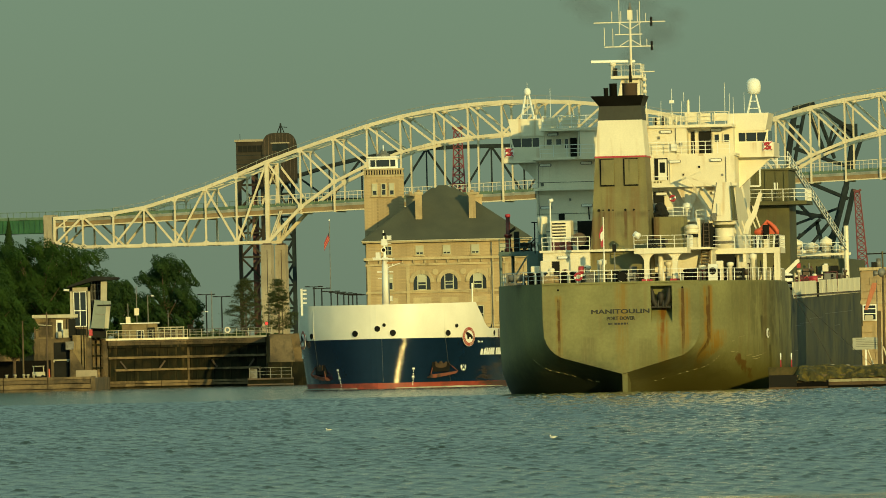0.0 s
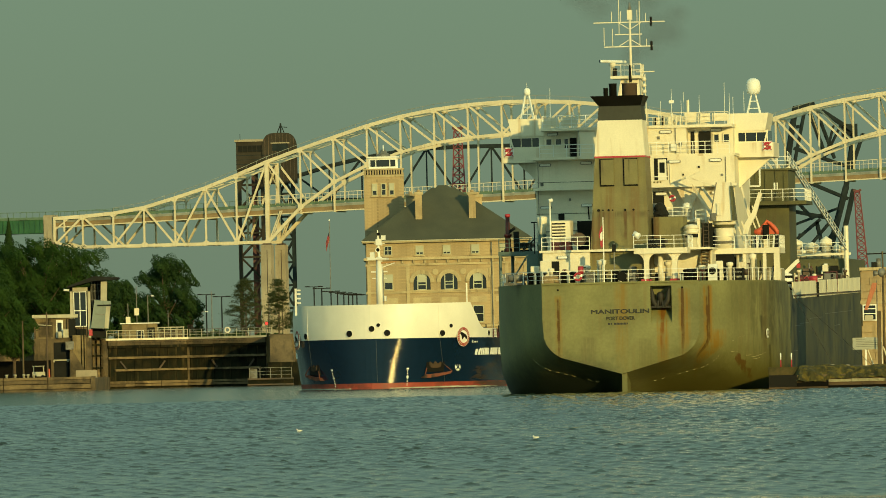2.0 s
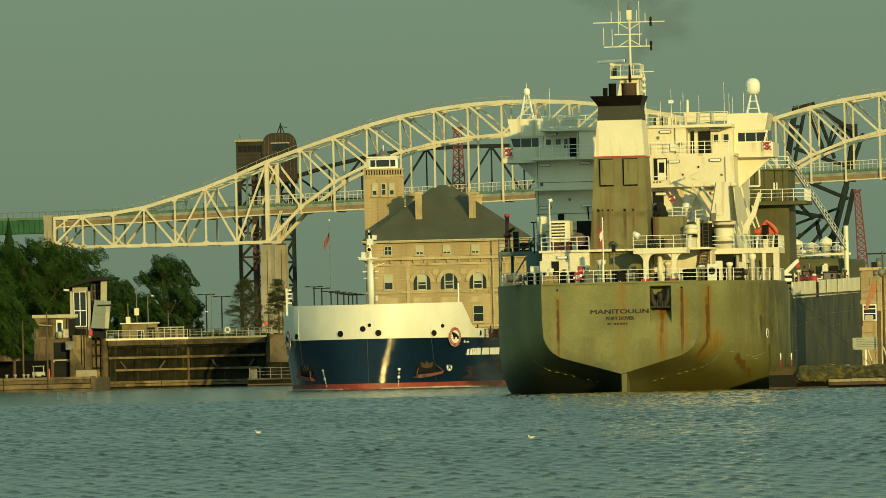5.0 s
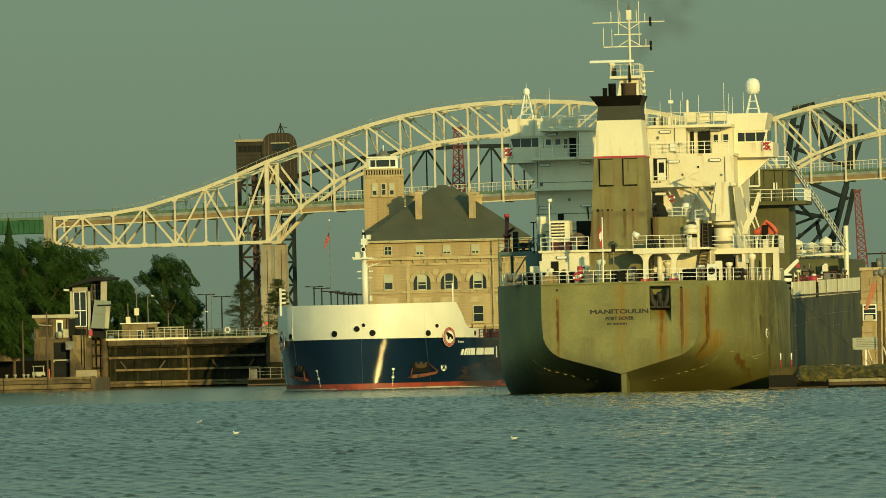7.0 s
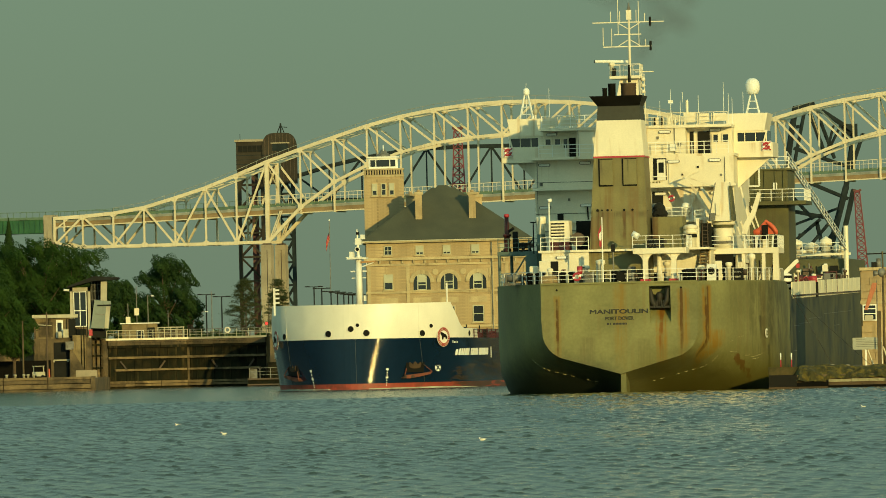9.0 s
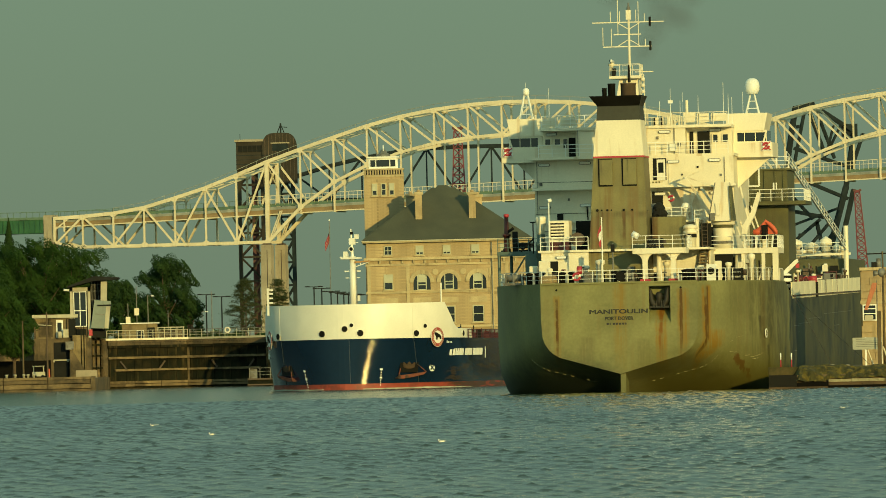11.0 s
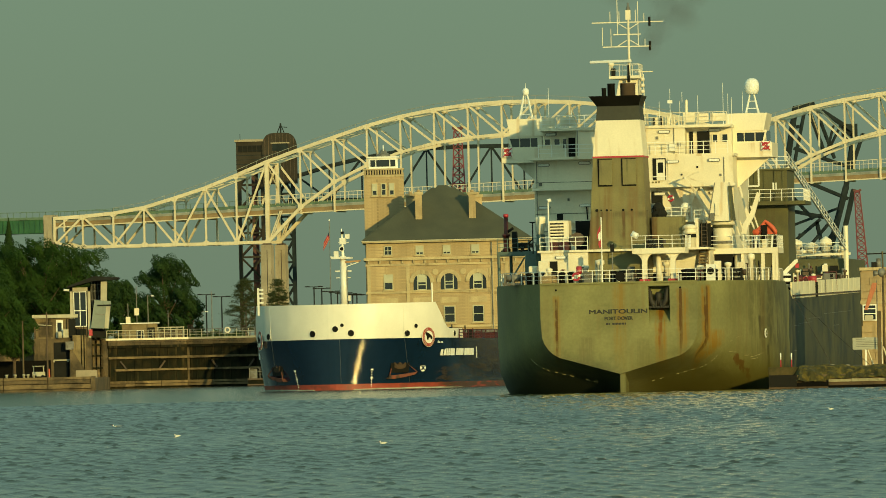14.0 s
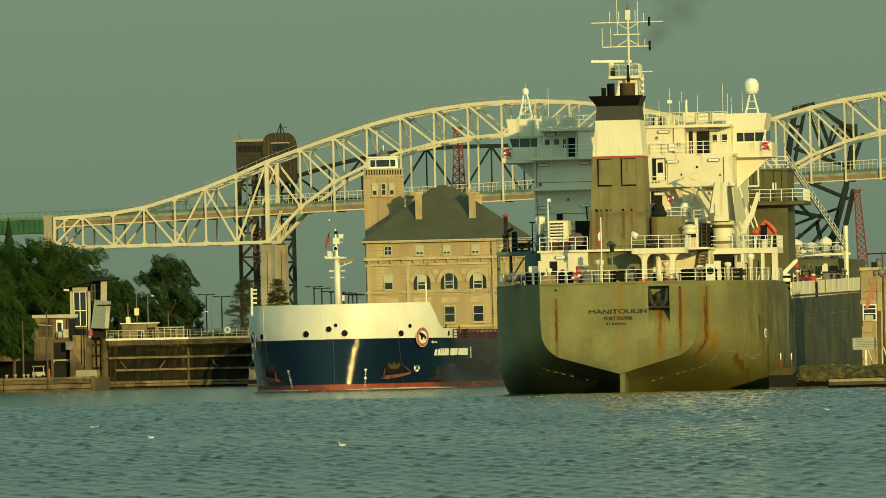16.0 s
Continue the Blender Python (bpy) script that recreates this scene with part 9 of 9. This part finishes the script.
def spruce(x, y, z, height, radius, seed, material, label, leaves=16000):
    """A dense pointed conifer: drooping whorls of needle sprays that shorten towards the tip."""
    root = thing("conifer", label, "tree", pose(x, y, z))
    trunk = part("trunk", tube(B(), (0, 0, -0.3), (0, 0, height * 0.98), height * 0.018, height * 0.003, n=7), BARK, root)
    rng = np.random.RandomState(seed)
    t = 1 - rng.rand(leaves) ** 0.6
    a = rng.rand(leaves) * 6.283
    whorl = 0.62 + 0.38 * (1 - (t * 16 + 0.15 * np.sin(3 * a)) % 1.0)
    lobes = 0.85 + 0.15 * np.sin(a * 5 + 9 * t)
    r = radius * (1 - t) ** 0.85 * whorl * lobes * (0.45 + 0.55 * rng.rand(leaves) ** 0.5)
    c = np.stack([r * np.cos(a), r * np.sin(a), height * (0.05 + 0.95 * t) - 0.28 * r], 1)
    out = np.stack([np.cos(a), np.sin(a), 0.5 + 0 * a], 1) + rng.normal(size=(leaves, 3)) * 0.35
    out /= np.linalg.norm(out, axis=1, keepdims=True)
    u = np.cross(out, rng.normal(size=(leaves, 3)))
    u /= np.linalg.norm(u, axis=1, keepdims=True)
    v = np.cross(out, u)
    k = (0.09 + 0.08 * rng.rand(leaves))[:, None]
    vs = np.stack([c + u * k, c + v * k * 0.6, c - u * k, c - v * k * 0.6], 1).reshape(-1, 3)
    me = bpy.data.meshes.new("crown")
    me.from_pydata(vs.tolist(), [], np.arange(leaves * 4).reshape(leaves, 4).tolist())
    me.materials.append(material)
    part("crown", me, material, root)
    for i in range(14):
        q = i / 14
        b = rng.rand() * 6.283
        w = radius * (1 - q) * 0.7
        part("bough", tube(B(), (0, 0, height * (0.1 + 0.85 * q)), (w * math.cos(b), w * math.sin(b), height * (0.1 + 0.85 * q) - 0.25 * w), 0.05, 0.015, n=4), BARK, trunk)
    return root


GREENLAB = "leafy green deciduous tree beside the lock"
PIERLAB = "broad leafy tree standing on the low guide pier"
broad_tree(-61.8, 1376, 6.6, 17.2, 6.6, 11, LEAF, GREENLAB, 34000, 0.115, 0.1)
broad_tree(-56.4, 1380, 6.6, 16.0, 5.8, 12, LEAF, GREENLAB, 28000, 0.115, 0.08)
broad_tree(-52.4, 1378, 6.6, 12.2, 4.2, 13, LEAF_DARK, GREENLAB, 16000, 0.115, 0.08)
broad_tree(-69.5, 1370, 6.6, 17.0, 6.5, 14, LEAF, GREENLAB, 24000, 0.115, 0.08)
broad_tree(-66.0, 1310, 1.75, 15.6, 6.0, 15, LEAF, PIERLAB, 34000, 0.115, 0.3)
broad_tree(-62.8, 1316, 1.75, 10.5, 4.2, 18, LEAF, PIERLAB, 18000, 0.115, 0.36)
broad_tree(-71.5, 1305, 1.75, 15.5, 6.0, 16, LEAF_DARK, PIERLAB, 12000, 0.115, 0.3)
broad_tree(-66.5, 1384, 6.6, 17.0, 5.6, 20, LEAF, GREENLAB, 24000, 0.115, 0.08)
broad_tree(-59.2, 1392, 6.6, 14.0, 6.0, 19, LEAF_DARK, GREENLAB, 20000, 0.115, 0.05)
broad_tree(-50.2, 1400, 6.6, 10.6, 3.6, 17, LEAF_DARK, GREENLAB, 16000, 0.12, 0.06)
spruce(-66.9, 1394, 6.6, 20.0, 4.0, 21, LEAF_DARK, "dark pointed spruce rising above the leafy trees", 26000)
broad_tree(-45.2, 1460, 6.6, 15.0, 6.5, 33, LEAF_DARK, "dark spreading tree with forked trunk behind the lock gate", 42000, 0.115, 0.1)
broad_tree(-49.2, 1466, 6.6, 8.2, 3.2, 35, LEAF_DARK, "dense dark shrub beside the spreading tree", 9000, 0.13, 0.05)
broad_tree(-41.2, 1466, 6.6, 8.6, 3.2, 36, LEAF_DARK, "dense dark shrub beside the spreading tree", 9000, 0.13, 0.05)
pine(-31.9, 1450, 6.6, 10.3, 3.3, 41, NEEDLE, "open-crowned pine with bare lower trunk")
pine(-26.6, 1450, 6.6, 9.9, 2.8, 47, NEEDLE, "open-crowned pine with bare lower trunk", 150)
for i, (x, h) in enumerate(((-52.5, 4.0), (-50.0, 4.6), (-48.0, 3.8), (-45.5, 4.3), (-40, 3.6), (-36, 3.4))):
    broad_tree(x, 1980, 6.6, h, 2.6, 60 + i, LEAF_DARK, "low distant bush on the horizon", 1200, 0.25, 0.05)


# ---- gulls on the water ----
def gull(label, spread=False):
    root = thing("gull", label, "bird", group="gulls on the river")
    d = B()
    lathe(d, 0, 0, [(0.005, -0.17), (0.035, -0.14), (0.062, -0.06), (0.066, 0.03), (0.05, 0.11), (0.02, 0.15)], 10)
    me = mesh_of("body", d, WHITE)
    me.transform(Matrix.Translation((0, 0, 0.045)) @ Matrix.Rotation(radians(-98), 4, "Y"))
    part("body", me, WHITE, root)
    d = B()
    lathe(d, -0.15, 0, [(0.005, 0.07), (0.035, 0.085), (0.04, 0.13), (0.036, 0.16), (0.01, 0.18)], 8)
    head = part("head", d, WHITE, root)
    part("beak", tube(B(), (-0.185, 0, 0.13), (-0.24, 0, 0.12), 0.014, 0.004, n=6), ORANGE, head)
    part("tail", prism(B(), [(0.10, 0.05), (0.24, 0.075), (0.24, 0.085), (0.10, 0.08)], -0.03, 0.03), WHITE, root)
    wings = []
    for s in (-1, 1):
        d = B()
        prism(d, [(-0.09, 0.0), (0.05, 0.0), (0.16, 0.0), (0.12, 0.012), (-0.08, 0.016)], 0.0, s * (0.45 if spread else 0.05))
        wings.append(part("wing", d, WING_GREY, root, at=pose(0, s * 0.05, 0.085, 0 if spread else s * 12)))
        if spread:
            part("wing_tip", prism(B(), [(-0.03, 0.0), (0.15, 0.0), (0.17, 0.01), (-0.02, 0.014)], s * 0.45, s * 0.62), BLACK, wings[-1])
    root.scale = (0.62, 0.62, 0.62)
    return root, wings


WING_GREY = mat("pale_grey_feathers", (0.66, 0.66, 0.64), 0.7, vary=0.1)
gull_a, _ = gull("white gull floating on the river")
gull_b, _ = gull("white gull floating on the river")
gull_c, gull_c_wings = gull("white gull landing on the river", True)
gull_d, _ = gull("white gull floating on the river")


# ---- funnel smoke ----
def smoke_mat():
    """Thin smoke: each puff fades towards its rim."""
    m = bpy.data.materials.new("thin_brown_smoke")
    m.use_nodes = True
    nt = m.node_tree
    nt.nodes.clear()
    out = nt.nodes.new("ShaderNodeOutputMaterial")
    mixs = nt.nodes.new("ShaderNodeMixShader")
    tr = nt.nodes.new("ShaderNodeBsdfTransparent")
    df = nt.nodes.new("ShaderNodeBsdfDiffuse")
    df.inputs["Color"].default_value = (0.06, 0.045, 0.035, 1)
    tc = nt.nodes.new("ShaderNodeTexCoord")
    flat = nt.nodes.new("ShaderNodeVectorMath")
    flat.operation = "MULTIPLY"
    flat.inputs[1].default_value = (1, 0, 1)
    ln = nt.nodes.new("ShaderNodeVectorMath")
    ln.operation = "LENGTH"
    fade = nt.nodes.new("ShaderNodeMapRange")
    fade.interpolation_type = "SMOOTHSTEP"
    fade.inputs["From Min"].default_value, fade.inputs["From Max"].default_value = 0.95, 0.1
    fade.inputs["To Min"].default_value, fade.inputs["To Max"].default_value = 0.0, 0.2
    nz = nt.nodes.new("ShaderNodeTexNoise")
    nz.inputs["Scale"].default_value, nz.inputs["Detail"].default_value = 1.6, 4
    mul = nt.nodes.new("ShaderNodeMath")
    mul.operation = "MULTIPLY"
    nt.links.new(tc.outputs["Object"], flat.inputs[0])
    nt.links.new(flat.outputs[0], ln.inputs[0])
    nt.links.new(ln.outputs["Value"], fade.inputs["Value"])
    nt.links.new(tc.outputs["Object"], nz.inputs["Vector"])
    nt.links.new(fade.outputs[0], mul.inputs[0])
    nt.links.new(nz.outputs["Fac"], mul.inputs[1])
    nt.links.new(mul.outputs[0], mixs.inputs[0])
    nt.links.new(tr.outputs[0], mixs.inputs[1])
    nt.links.new(df.outputs[0], mixs.inputs[2])
    nt.links.new(mixs.outputs[0], out.inputs["Surface"])
    return m


def smoke():
    root = thing("funnel_smoke", "thin brown exhaust smoke drifting above the funnel", "smoke", pose(14.9, 742.5, 0), kind="stuff")
    m = smoke_mat()
    me = bpy.data.meshes.new("smoke_puff")
    d = B()
    bmesh.ops.create_icosphere(d, subdivisions=4, radius=1.0)
    for f in d.faces:
        f.smooth = True
    d.to_mesh(me)
    d.free()
    me.materials.append(m)
    puffs = []
    for x, y, z, w, h in ((0.9, 9, 27.3, 1.4, 1.9), (2.0, 9.5, 28.6, 1.9, 1.7), (3.0, 10, 30.0, 2.3, 1.7), (4.1, 10.5, 29.4, 2.0, 1.5), (2.4, 11, 31.6, 2.6, 1.5), (-1.6, 10, 31.6, 2.4, 1.6), (-3.2, 11, 32.4, 2.2, 1.2), (4.9, 11, 31.2, 1.7, 1.3), (0.6, 11, 32.6, 2.6, 1.2)):
        p = part("smoke_puff", me, m, root, at=pose(x, y, z))
        p.scale = (w, 0.6, h)
        puffs.append((p, x, y, z))
    return root, puffs


smoke_root, smoke_puffs = smoke()


# ---- movement ----
def motions():
    walk(stern_carrier, [(0, pose(14.2, 727.3, 0, 0, 0, -7)), (8, pose(14.1, 727.3, 0, 0, 0, -7.05)), (16, pose(14.0, 727.3, 0, 0, 0, -7.1))])
    walk(bow_carrier, [(0, pose(-7.9, 1000, 0, 0, 0, 167.5)), (8, pose(-10.4, 989.6, 0, 0, 0, 167.5)), (16, pose(-13.0, 979, 0, 0, 0, 167.5))])
    # the ripples drift with the current
    walk(river, [(0, pose(3.2, 9, 0)), (8, pose(0.1, 0.2, 0)), (16, pose(-3.2, -9, 0))])
    # one turn of the scanner in 2.3 s
    walk(radar_scanner, [(0.25 * i, pose(-1.75, 15, 27.1, 0, 0, 7 + 8 - 360 * 0.25 * i / 2.3)) for i in range(65)])
    drift = [(gull_a, [(0, -4.76, 363.6), (1.5, -5.61, 363.4), (3.5, -6.82, 361.6), (4.2, -7.12, 360.2), (6.3, -8.09, 357.3), (9, -8.75, 354.9), (11.3, -9.32, 353.7), (12.5, -9.83, 352.0), (14.5, -10.6, 347.5), (16, -11.32, 345.8)]),
             (gull_b, [(0, 3.57, 305), (1.5, 3.08, 305), (3.5, 2.92, 304.8), (6.3, 2.54, 304.3), (7, 2.25, 303.6), (9, 1.17, 300.6), (11.3, -0.39, 297.8), (12.5, -1.14, 296.6), (14.5, -2.43, 295.5), (16, -3.42, 294.1)]),
             (gull_d, [(0, 25.55, 454.3), (7, 21.65, 443.1), (9, 20.21, 438.4), (11.3, 18.9, 433.4), (12.5, 18.52, 429.8), (14.5, 18.06, 426.6), (16, 17.88, 424.8)])]
    for bird, rows in drift:
        walk(bird, [(t, pose(x, y, 0.012 + 0.015 * math.sin(2.2 * t), 0, 2 * math.sin(1.7 * t), 10 * math.sin(0.4 * t + y))) for t, x, y in rows])
    walk(gull_c, [(0, pose(-26, 380, 5.0)), (4.3, pose(-23, 384, 4.2)), (6.3, pose(-11.9, 405, 1.05, 0, 15, 200)), (6.9, pose(-11.5, 420, 0.18, 0, 20, 200)), (7.3, pose(-11.7, 422.8, 0.02, 0, 0, 180)), (9, pose(-12.58, 421, 0.015, 0, 0, 60)),
                  (11.3, pose(-13.83, 418.5, 0.02, 0, 0, 20)), (12.5, pose(-14.63, 417.6, 0.012)), (14.5, pose(-15.5, 417, 0.02)), (16, pose(-16.29, 416.2, 0.015))])
    for s, wing in zip((-1, 1), gull_c_wings):
        rows = [(0.2 * i, pose(0, s * 0.05, 0.085, s * 35 * math.sin(0.2 * i * 9))) for i in range(35)]
        rows += [(7.2, pose(0, s * 0.05, 0.085, s * 30)), (7.6, pose(0, s * 0.05, 0.085, s * 10, 0, s * -60)), (8.0, pose(0, s * 0.045, 0.075, 0, 8, s * -82)), (16, pose(0, s * 0.045, 0.075, 0, 8, s * -82))]
        walk(wing, rows)
    walk(flag_top, [(0.4 * i, pose(-19.4, 1550, 25.8, 0, 4 * math.sin(1.1 * i), 28 * math.sin(0.9 * i) + 22 * math.sin(0.37 * i + 1))) for i in range(41)])
    for k, st in enumerate(flag_strips):
        walk(st, [(0.4 * i, pose(0, 0, 0, 0, 0, 6 * k * math.sin(1.3 * i - 0.8 * k))) for i in range(41)])
    for i, (p, x, y, z) in enumerate(smoke_puffs):
        a, b = math.sin(i * 1.7), math.cos(i * 2.3)
        walk(p, [(t, pose(x + 0.12 * t + 0.3 * a * math.sin(0.3 * t + i), y, z + 0.11 * t + 0.25 * b * math.sin(0.4 * t + i), 0, 3 * t * b, 0)) for t in (0, 2, 4, 6, 8, 10, 12, 14, 16)])


motions()
